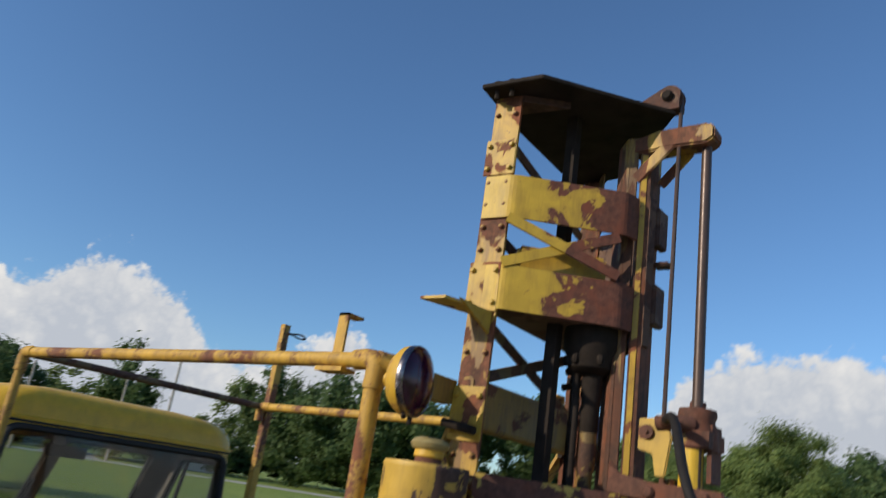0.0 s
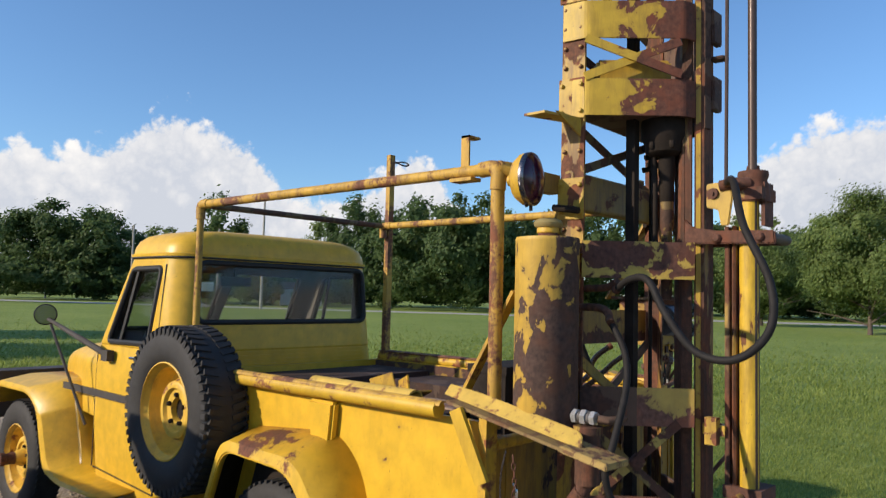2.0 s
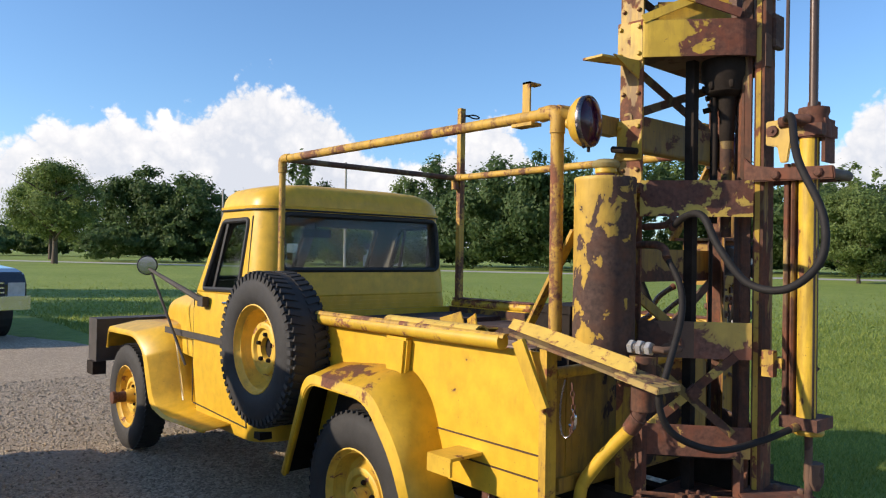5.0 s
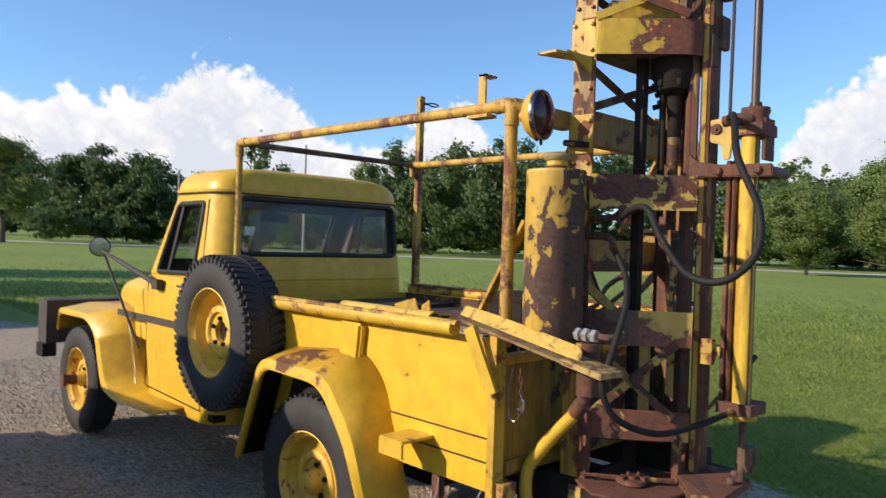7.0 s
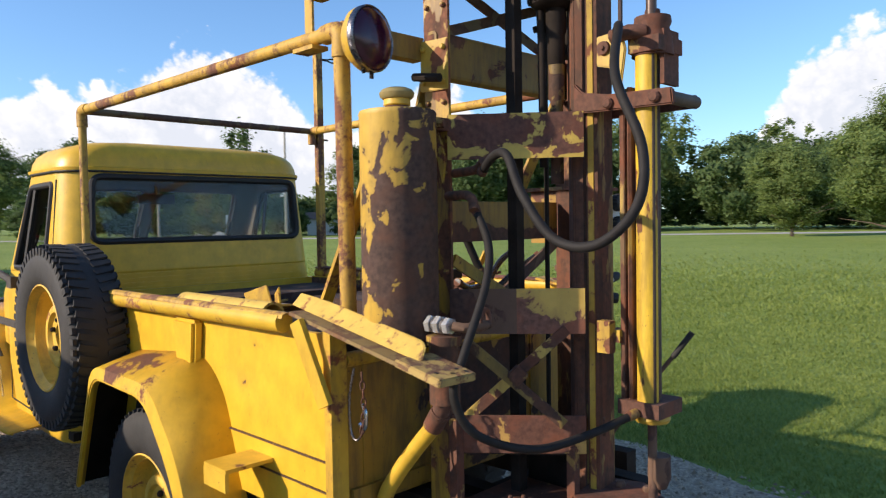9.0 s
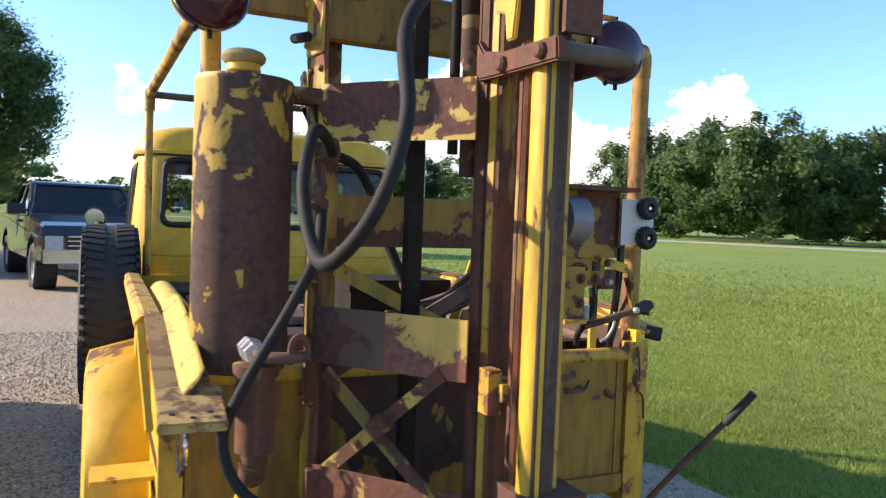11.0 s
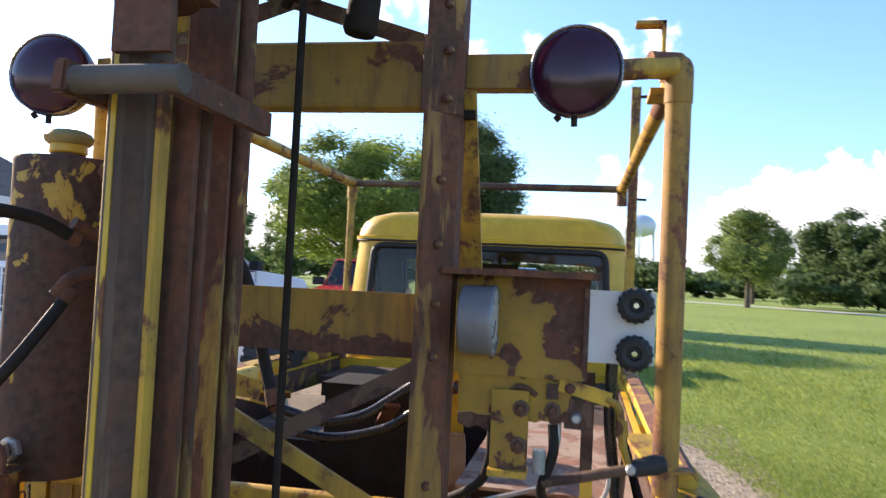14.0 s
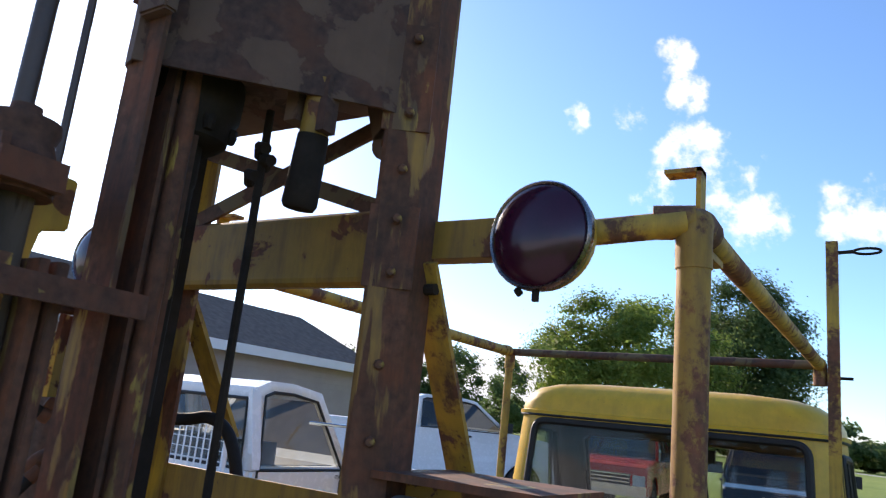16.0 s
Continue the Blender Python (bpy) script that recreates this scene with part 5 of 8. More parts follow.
    prism(bm, [(0.085, -0.475), (0.285, -0.455), (0.47, -0.225), (0.56, -0.12), (0.51, -0.06), (0.215, 0.25), (0.03, 0.27), (0.05, -0.19)], 2.861, 2.875, "z")
    cap = piece("cap_plate", bm, dark_steel, "dark rusty cap plate", 0.002)
    for x, y in ((0.12, -0.44), (0.17, -0.435), (0.18, 0.21)):
        bm = bmesh.new()
        tube(bm, [(x, y, 2.835), (x, y, 2.888)], 0.008, 6)
        lathe(bm, [(0, 0.891), (0.014, 0.891), (0.014, 0.876), (0, 0.876)], Matrix.Translation((x, y, 2.0)), 6)
        part("cap_bolt", bm, dark_steel, cap)
    bm = bmesh.new()
    prism(bm, [(0.094, -0.402), (0.19, -0.39), (0.30, -0.30), (0.103, -0.33)], 2.838, 2.861, "z")
    piece("top_gusset", bm, rust_dark)
    # pulley bracket on the cap
    bm = bmesh.new()
    cheek = [(0.40, 2.875), (0.598, 2.875)] + [(0.565 + 0.036 * math.cos(radians(a)), 2.922 + 0.036 * math.sin(radians(a))) for a in range(-20, 121, 14)] + [(0.42, 2.888)]
    prism(bm, cheek, -0.205, -0.197)
    prism(bm, cheek, -0.165, -0.157)
    slid(bm, -0.025, 0.07)
    br = piece("pulley_bracket", bm, rust_dark, "rusty pulley cheek plates")
    bm = bmesh.new()
    lathe(bm, [(0, -0.014), (0.046, -0.014), (0.049, -0.011), (0.040, 0), (0.049, 0.011), (0.046, 0.014), (0, 0.014)], Matrix.Translation((0.532, -0.111, 2.915)) @ pose(0, 0, 0, 90), 24)
    part("pulley", bm, rust_dark, br, "", True)
    studs("pulley_pin", [(0.538, -0.136, 2.920)], (0, -1, 0), dark_steel, br, 0.018, 0.016)
    bm = bmesh.new()
    tube(bm, [(0.530, -0.145, 2.925), (0.530, -0.080, 2.925)], 0.013, 8)
    part("axle", bm, rail_rust, br)
    bm = bmesh.new()
    tube(bm, [(0.572, -0.111, 2.925), (0.563, -0.105, 1.90)], 0.0065, 8)
    piece("hoist_cable", bm, smooth_brown, "thin rusty hoist cable", 0, True)
    # arm that carries the lift rod
    bm = bmesh.new()
    prism(bm, [(0.445, 2.745), (0.445, 2.795), (0.52, 2.815), (0.67, 2.815), (0.69, 2.80), (0.69, 2.765), (0.665, 2.750), (0.56, 2.752)], -0.185, -0.110)
    slid(bm, -0.012, 0.060)
    arm = piece("lift_arm", bm, rig_yellow, "curved dirty yellow lift arm", 0.006)
    bm = bmesh.new()
    bar(bm, (0.455, -0.178, 2.66), (0.56, -0.178, 2.765), 0.012, 0.038, (0.7, 0, -0.7))
    bar(bm, (0.51, -0.115, 2.66), (0.60, -0.115, 2.76), 0.012, 0.030, (0.7, 0, -0.7))
    slid(bm, -0.012, 0.060)
    part("arm_brace", bm, rig_yellow, arm, "", False, 0.003)
    bm = bmesh.new()
    tube(bm, [(0.644, -0.080, 2.80), (0.642, -0.078, 1.99)], 0.0145, 14)
    piece("lift_rod", bm, smooth_brown, "smooth brown lift rod", 0, True)
    # ---- base of the mast
    bm = bmesh.new()
    box(bm, (0.185, -0.415, 0.46), (0.213, -0.385, 0.88))
    base = piece("base_frame", bm, rust_mat, "rusty post of the base frame", 0.003)
    bm = bmesh.new()
    box(bm, (0.432, -0.192, 0.53), (0.458, -0.166, 0.80))
    part("frame_post", bm, rust_mat, base, "", False, 0.003)
    bm = bmesh.new()
    box(bm, (0.19, -0.40, 0.555), (0.50, -0.06, 0.60))
    part("sill_block", bm, dark_steel, base, "", False, 0.003)
    bm = bmesh.new()
    prism(bm, [(0.19, -0.44), (0.30, -0.505), (0.505, -0.475), (0.54, -0.17), (0.42, -0.10), (0.19, -0.10)], 0.628, 0.638, "z")
    for v in bm.verts:
        v.co.z -= 0.10 * max(0.0, -v.co.y - 0.40)
    part("tray", bm, rust_mat, base, "rusty drip tray sagging at the front", False, 0.002)
    # Dark back and roof plates are added so the cavity reads as shade.
    bm = bmesh.new()
    prism(bm, [(0.19, -0.38), (0.44, -0.18), (0.40, -0.03), (0.19, -0.05)], 0.772, 0.778, "z")
    prism(bm, [(0.19, 0.60), (0.19, 0.775), (0.43, 0.775), (0.43, 0.60)], -0.06, -0.05)
    prism(bm, [(0.10, 0.56), (0.10, 0.60), (0.50, 0.60), (0.50, 0.56)], -0.42, 0.22)
    part("base_web_shade", bm, dark_steel, base, "base plates, dark ones added to shade the cavity")
    bm = bmesh.new()
    prism(bm, [(0.155, -0.43), (0.40, -0.375), (0.40, -0.36), (0.155, -0.415)], 0.455, 0.602, "z")
    piece("kick_plate", bm, plate_patchy, "flaking yellow kick plate")
    bm = bmesh.new()
    lathe(bm, [(0, 0.668), (0.018, 0.668), (0.018, 0.656), (0.045, 0.652), (0.05, 0.640), (0, 0.640)], Matrix.Translation((0.36, -0.33, 0)), 16)
    tube(bm, [(0.205, -0.43, 0.654), (0.33, -0.35, 0.656)], 0.007, 6)
    tube(bm, [(0.39, -0.31, 0.656), (0.47, -0.235, 0.654)], 0.009, 6)
    box(bm, (0.318, -0.372, 0.640), (0.345, -0.338, 0.664))
    box(bm, (0.376, -0.322, 0.640), (0.402, -0.288, 0.666))
    collar = piece("drive_collar", bm, rail_rust, "rusty drive yoke and shaft on the tray", 0, True)
    studs("yoke_bolt", [(0.35, -0.345, 0.668), (0.375, -0.318, 0.668)], (0, 0, 1), rust_mat, collar, 0.007, 0.012)
    bm = bmesh.new()
    prism(bm, [(0.45, -0.195), (0.425, -0.02), (0.56, 0.02), (0.665, -0.05), (0.672, -0.17), (0.66, -0.30), (0.57, -0.31)], 0.640, 0.672, "z")
    for v in bm.verts:
        v.co.z -= 0.25 * max(0.0, -v.co.y - 0.18)
    guide = piece("foot_guide", bm, rust_mat, "rusty foot guide block", 0.006)
    studs("bolt", [(0.52, -0.05, 0.672), (0.60, -0.04, 0.672), (0.63, -0.14, 0.672)], (0, 0, 1), rust_dark, guide, 0.014, 0.014)
    bm = bmesh.new()
    box(bm, (0.535, -0.205, 0.36), (0.58, -0.16, 0.645))
    box(bm, (0.52, -0.215, 0.352), (0.60, -0.150, 0.365))
    piece("foot_leg", bm, rust_mat, "rusty support leg", 0.004)
    bm = bmesh.new()
    for y in (-0.22, 0.16):
        bar(bm, (-0.25, y, 0.58), (0.50, y, 0.58), 0.06, 0.09)
    piece("mount_beam", bm, dark_steel)
    return mast


worn_rig = painted("pale_rig_paint", (0.53, 0.335, 0.036), (0.17, 0.07, 0.035), 0.34, 10.0, 0.5, grime=0.35)
rail_rust = painted("rust_streaked_paint", (0.46, 0.30, 0.05), (0.15, 0.062, 0.034), 0.66, 9.0, 0.6, 0.25, (0.2, 0.4, 0.0), grime=0.85)
# Shade of the rear side is put into these darker leg and beam yellows.
shaded_leg_paint = painted("shaded_right_leg_paint", (0.35, 0.185, 0.026), (0.13, 0.055, 0.03), 0.54, 9.0, 0.55, 0.22, (0.7, 0.4, 0.0), grime=0.7)
shaded_beam_yellow = painted("shaded_crossbeam_paint", (0.30, 0.172, 0.022), (0.12, 0.052, 0.03), 0.27, 8.0, 0.55, 1.0, (0.9, 0.3, 0.0), grime=0.5)
plate_patchy = painted("patchy_plate_paint", (0.60, 0.42, 0.075), (0.11, 0.048, 0.034), 0.58, 9.0, 0.5, 1.0, (0.0, 0.0, 0.35))
brace_olive = painted("olive_brace_paint", (0.30, 0.20, 0.045), (0.085, 0.045, 0.03), 0.56, 11.0, 0.6, 1.0, (0.4, 0.1, 0.2), grime=0.6)
brace_tan = painted("tan_brace_paint", (0.46, 0.28, 0.035), (0.13, 0.06, 0.035), 0.36, 9.0, 0.55, 1.0, (0.3, 0.2, 0.7), grime=0.5, speck=0.4)
brace_flaky = painted("flaky_brace_paint", (0.60, 0.42, 0.09), (0.10, 0.045, 0.03), 0.58, 8.0, 0.6, 1.0, (0.1, 0.9, 0.4), grime=0.4)
plate_low = painted("low_plate_paint", (0.60, 0.40, 0.09), (0.19, 0.088, 0.060), 0.63, 9.0, 0.6, 1.0, (0.6, 0.25, 0.1), None, (-0.6, 0, -2.0, -2.56))
plate_lowest = painted("lowest_plate_paint", (0.60, 0.36, 0.09), (0.135, 0.058, 0.038), 0.76, 9.0, 0.6, 1.0, (0.15, 0.45, 0.3))
# Lower beam yellow is darkened too, in place of rear shade.
shaded_beam_low = painted("shaded_lower_beam_paint", (0.34, 0.19, 0.022), (0.10, 0.045, 0.028), 0.50, 8.0, 0.55, 1.0, (0.2, 0.8, 0.0), None, (0, 0, -3.2, -4.62), grime=0.5)
build_mast()


# ---- lift cylinder beside the mast ----
def build_cylinder():
    cyl = thing("lift_cylinder", (0.64, -0.12, 0.75), "tall yellow hydraulic lift cylinder in a steel guide", "hydraulic cylinder")
    bm = bmesh.new()
    prism(bm, [(0.574, -0.166), (0.590, -0.166), (0.590, -0.075), (0.574, -0.075)], 0.93, 1.80, "z")
    part("guide_flange", bm, rail_rust, cyl, "rusty guide flange", False, 0.002)
    bm = bmesh.new()
    prism(bm, [(0.600, -0.168), (0.607, -0.174), (0.613, -0.168), (0.613, -0.08), (0.600, -0.08)], 0.93, 1.80, "z")
    part("guide_rib", bm, rail_rust, cyl)
    bm = bmesh.new()
    prism(bm, rounded_loop([(0.622, -0.168), (0.683, -0.171), (0.672, -0.108), (0.618, -0.106)], 0.018, 4), 0.935, 1.905, "z")
    part("barrel", bm, barrel_brown, cyl, "brown box-section barrel", True)
    bm = bmesh.new()
    prism(bm, [(0.651 + 0.031 * math.cos(radians(a)), -0.152 + 0.026 * math.sin(radians(a))) for a in range(180, 361, 15)], 0.94, 1.90, "z")
    part("barrel_face", bm, barrel_yellow, cyl, "yellow painted rounded face of the barrel", True)
    bm = bmesh.new()
    box(bm, (0.640, -0.108, 0.95), (0.662, -0.100, 1.80))
    part("edge_strip", bm, rail_yellow, cyl, "worn yellow strip down the barrel")
    bm = bmesh.new()
    lathe(bm, [(0, 2.005), (0.020, 2.005), (0.022, 1.985), (0.048, 1.985), (0.050, 1.97), (0.044, 1.955), (0.052, 1.93), (0.056, 1.88), (0.0, 1.88)], Matrix.Translation((0.655, -0.125, 0)), 24)
    bmesh.ops.recalc_face_normals(bm, faces=bm.faces)
    part("gland_nut", bm, rust_mat, cyl, "rusty gland nut", True)
    bm = bmesh.new()
    box(bm, (0.615, -0.185, 1.885), (0.705, -0.055, 1.925))
    box(bm, (0.690, -0.15, 1.80), (0.702, -0.07, 1.945))
    part("head_clamp", bm, rust_mat, cyl, "", False, 0.006)
    # bracket to the mast
    bm = bmesh.new()
    prism(bm, [(0.445, 1.745), (0.445, 1.83), (0.475, 1.80), (0.56, 1.785), (0.745, 1.780), (0.75, 1.736), (0.50, 1.742)], -0.196, -0.176)
    brk = part("mast_bracket", bm, rust_mat, cyl, "rusty bracket bar to the mast", False, 0.004)
    bm = bmesh.new()
    tube(bm, [(0.728, -0.176, 1.757), (0.730, -0.10, 1.757), (0.730, -0.030, 1.757)], 0.0175, 14)
    part("clamp_tube", bm, clamp_grey, brk, "dull grey clamp tube", True)
    bm = bmesh.new()
    box(bm, (0.47, -0.052, 1.740), (0.738, -0.038, 1.775))
    part("clamp_bar", bm, rust_mat, brk, "rusty bar on the far side of the barrel", False, 0.003)
    studs("bolt", [(0.56, -0.197, 1.760), (0.70, -0.197, 1.760)], (0, -1, 0), rust_mat, brk, 0.016, 0.012)
    bm = bmesh.new()
    prism(bm, [(0.525, 1.865), (0.525, 1.945), (0.60, 1.95), (0.615, 1.90), (0.60, 1.80), (0.575, 1.80), (0.565, 1.855)], -0.200, -0.188)
    gus = part("hose_gusset", bm, worn_rig, cyl, "yellow gusset with a pivot eye", False, 0.003)
    bm = bmesh.new()
    lathe(bm, [(0.0, 0.012), (0.006, 0.012), (0.006, 0.006), (0.018, 0.006), (0.020, -0.004)], Matrix.Translation((0.55, -0.203, 1.91)) @ pose(0, 0, 0, 90), 16)
    part("pivot_eye", bm, rust_mat, gus, "", True)
    bm = bmesh.new()
    tube(bm, [(0.575, -0.20, 1.935), (0.63, -0.20, 1.94), (0.655, -0.17, 1.94)], 0.020, 10)
    part("port_elbow", bm, rust_mat, cyl, "", True)
    # lower end
    bm = bmesh.new()
    box(bm, (0.575, -0.185, 0.905), (0.70, -0.055, 0.945))
    part("lower_clamp", bm, rust_mat, cyl, "", False, 0.006)
    bm = bmesh.new()
    lathe(bm, [(0, 0.885), (0.045, 0.885), (0.05, 0.895), (0.045, 0.905), (0, 0.905)], Matrix.Translation((0.65, -0.13, 0)), 20)
    part("lower_flange", bm, worn_rig, cyl, "", True)
    bm = bmesh.new()
    tube(bm, [(0.655, -0.14, 0.90), (0.657, -0.14, 0.64)], 0.013, 10)
    lathe(bm, [(0, 0.79), (0.03, 0.79), (0.032, 0.73), (0.02, 0.70), (0, 0.70)], Matrix.Translation((0.665, -0.12, 0)), 14)
    part("lower_rod", bm, rust_dark, cyl, "", True)
    # side clamp towards the rear leg
    bm = bmesh.new()
    box(bm, (0.505, -0.18, 1.10), (0.58, -0.13, 1.135))
    box(bm, (0.52, -0.20, 1.07), (0.56, -0.17, 1.16))
    part("side_clamp", bm, worn_rig, cyl, "", False, 0.006)
    return moved(cyl, -0.015, 0.057)


clamp_grey = simple("dull_grey_steel", (0.10, 0.078, 0.06), 0.75, 0.0, 0.35, 18, 0.2)
barrel_brown = painted("barrel_side_paint", (0.125, 0.085, 0.058), (0.078, 0.045, 0.032), 0.45, 14.0, 0.72, 0.06, grime=0.7)
barrel_yellow = painted("barrel_paint", (0.68, 0.44, 0.03), (0.15, 0.065, 0.03), 0.30, 12.0, 0.5, 0.25, grime=0.45)
build_cylinder()


# ---- upright oil tank ----
bright_steel = simple("bright_fitting_steel", (0.62, 0.61, 0.59), 0.32, 0.6, 0.2, 30, 0.1)
dim_steel = simple("dull_fitting_steel", (0.16, 0.15, 0.145), 0.5, 0.5, 0.2, 30, 0.1)


def build_tank():
    c = (0.150, -0.560)
    tank = thing("oil_tank", (*c, 1.0), "upright cylindrical oil tank, yellow paint peeled to brown", "oil tank")
    bm = bmesh.new()
    lathe(bm, [(0, 1.112), (0.100, 1.112), (0.105, 1.122), (0.105, 1.728), (0.1065, 1.734), (0.103, 1.742), (0.0, 1.742)], Matrix.Translation((*c, 0)), 48)
    bmesh.ops.recalc_face_normals(bm, faces=bm.faces)
    part("tank_body", bm, tank_rust, tank, "peeling tank barrel", True)
    bm = bmesh.new()
    lathe(bm, [(0, 1.758), (0.033, 1.758), (0.034, 1.742), (0, 1.742)], Matrix.Translation((c[0] + .005, c[1] - .005, 0)), 24)
    part("filler_neck", bm, rust_mat, tank, "", True)
    bm = bmesh.new()
    lathe(bm, [(0, 1.776), (0.036, 1.776), (0.037, 1.760), (0.034, 1.757), (0, 1.757)], Matrix.Translation((c[0] + .005, c[1] - .005, 0)), 24)
    part("cap_collar", bm, clean_yellow, tank, "yellow collar under the filler cap", True)
    bm = bmesh.new()
    lathe(bm, [(0, 1.806), (0.030, 1.805), (0.042, 1.800), (0.048, 1.791), (0.046, 1.782), (0.040, 1.776), (0, 1.774)], Matrix.Translation((c[0] + .005, c[1] - .005, 0)), 32)
    part("filler_cap", bm, cap_olive, tank, "mushroom-shaped filler cap", True)
    bm = bmesh.new()
    box(bm, (0.15, -0.462, 1.70), (0.19, -0.40, 1.735))
    tube(bm, [(0.17, -0.455, 1.715), (0.21, -0.44, 1.715)], 0.012, 8)
    part("tank_strap", bm, rust_mat, tank)
    bm = bmesh.new()
    box(bm, (0.13, -0.47, 1.13), (0.17, -0.395, 1.17))
    part("tank_strap", bm, rust_mat, tank)
    # valve assembly beside the foot
    bm = bmesh.new()
    tube(bm, [(0.305, -0.55, 0.97), (0.305, -0.55, 1.125)], 0.040, 14)
    tube(bm, [(0.305, -0.55, 1.125), (0.305, -0.55, 1.148)], 0.047, 14)
    valve = part("valve_body", bm, rail_rust, tank, "rusty valve body", True)
    for k, (w, r, n) in enumerate(((0.016, 0.018, 12), (0.018, 0.024, 6), (0.010, 0.017, 12), (0.019, 0.025, 6), (0.010, 0.018, 12), (0.018, 0.023, 6))):
        x = 0.240 + sum((0.016, 0.018, 0.010, 0.019, 0.010, 0.018)[:k]) + 0.002 * k
        bm = bmesh.new()
        tube(bm, [(x, -0.560, 1.175), (x + 0.003, -0.560, 1.175), (x + w - 0.003, -0.558, 1.175), (x + w, -0.558, 1.175)], r, n, True, [r * 0.88, r, r, r * 0.88])
        part("valve_fitting", bm, bright_steel if n == 6 else dim_steel, valve, "bright hexagon fitting" if n == 6 else "dull ring between the fittings")
    bm = bmesh.new()
    tube(bm, [(0.345, -0.557, 1.175), (0.372, -0.545, 1.172), (0.385, -0.51, 1.172), (0.388, -0.47, 1.175)], 0.0125, 10)
    part("valve_elbow", bm, rust_dark, valve, "", True)
    bm = bmesh.new()
    tube(bm, curve_points([(0.386, -0.500, 1.160), (0.388, -0.498, 1.200), (0.388, -0.485, 1.214), (0.388, -0.470, 1.204), (0.388, -0.466, 1.168)], 5), 0.0075, 8)
    part("valve_handle", bm, rust_mat, valve, "bent rusty valve handle", True)
    return tank


build_tank()


# ---- tail lamps ----
dim_chrome = simple("dull_chrome", (0.22, 0.20, 0.20), 0.28, 1.0, 0.2, 20, 0.1)


def build_lamp():
    lamp = thing("tail_lamp", (0, 0, 0), "large round red lamp with a chrome rim", "lamp", "red lamps on the rack")
    m = pose(0, 0, 0, 0, 90)
    bm = bmesh.new()
    lathe(bm, [(0.0, 0.026), (0.03, 0.0245), (0.06, 0.018), (0.078, 0.008), (0.083, 0.002), (0.083, 0.0)], m, 40)
    part("lens", bm, lens_red, lamp, "dark red ribbed lens", True)
    bm = bmesh.new()
    lathe(bm, [(0.082, 0.004), (0.085, 0.006), (0.088, 0.002), (0.088, -0.012), (0.086, -0.016)], m, 40)
    part("rim", bm, dim_chrome, lamp, "dull chrome rim", True)
    bm = bmesh.new()
    lathe(bm, [(0.088, -0.012), (0.084, -0.03), (0.066, -0.052), (0.04, -0.066), (0.018, -0.070), (0.018, -0.085), (0, -0.085)], m, 40)
    part("housing", bm, worn_yellow, lamp, "", True)
    bm = bmesh.new()
    tube(bm, [(-0.004, 0, -0.088), (-0.004, 0, -0.104)], 0.006, 8)
    tube(bm, [(-0.006, -0.035, -0.084), (-0.006, -0.028, -0.092)], 0.006, 8)
    part("clamp_screw", bm, dark_steel, lamp)
    return lamp


lamp = build_lamp()
lamp.matrix_basis = pose(0.112, 0.464, 1.938, 0, 0, -3)
copy_thing(lamp, pose(0.138, -0.634, 1.930, 0, 0, 12))


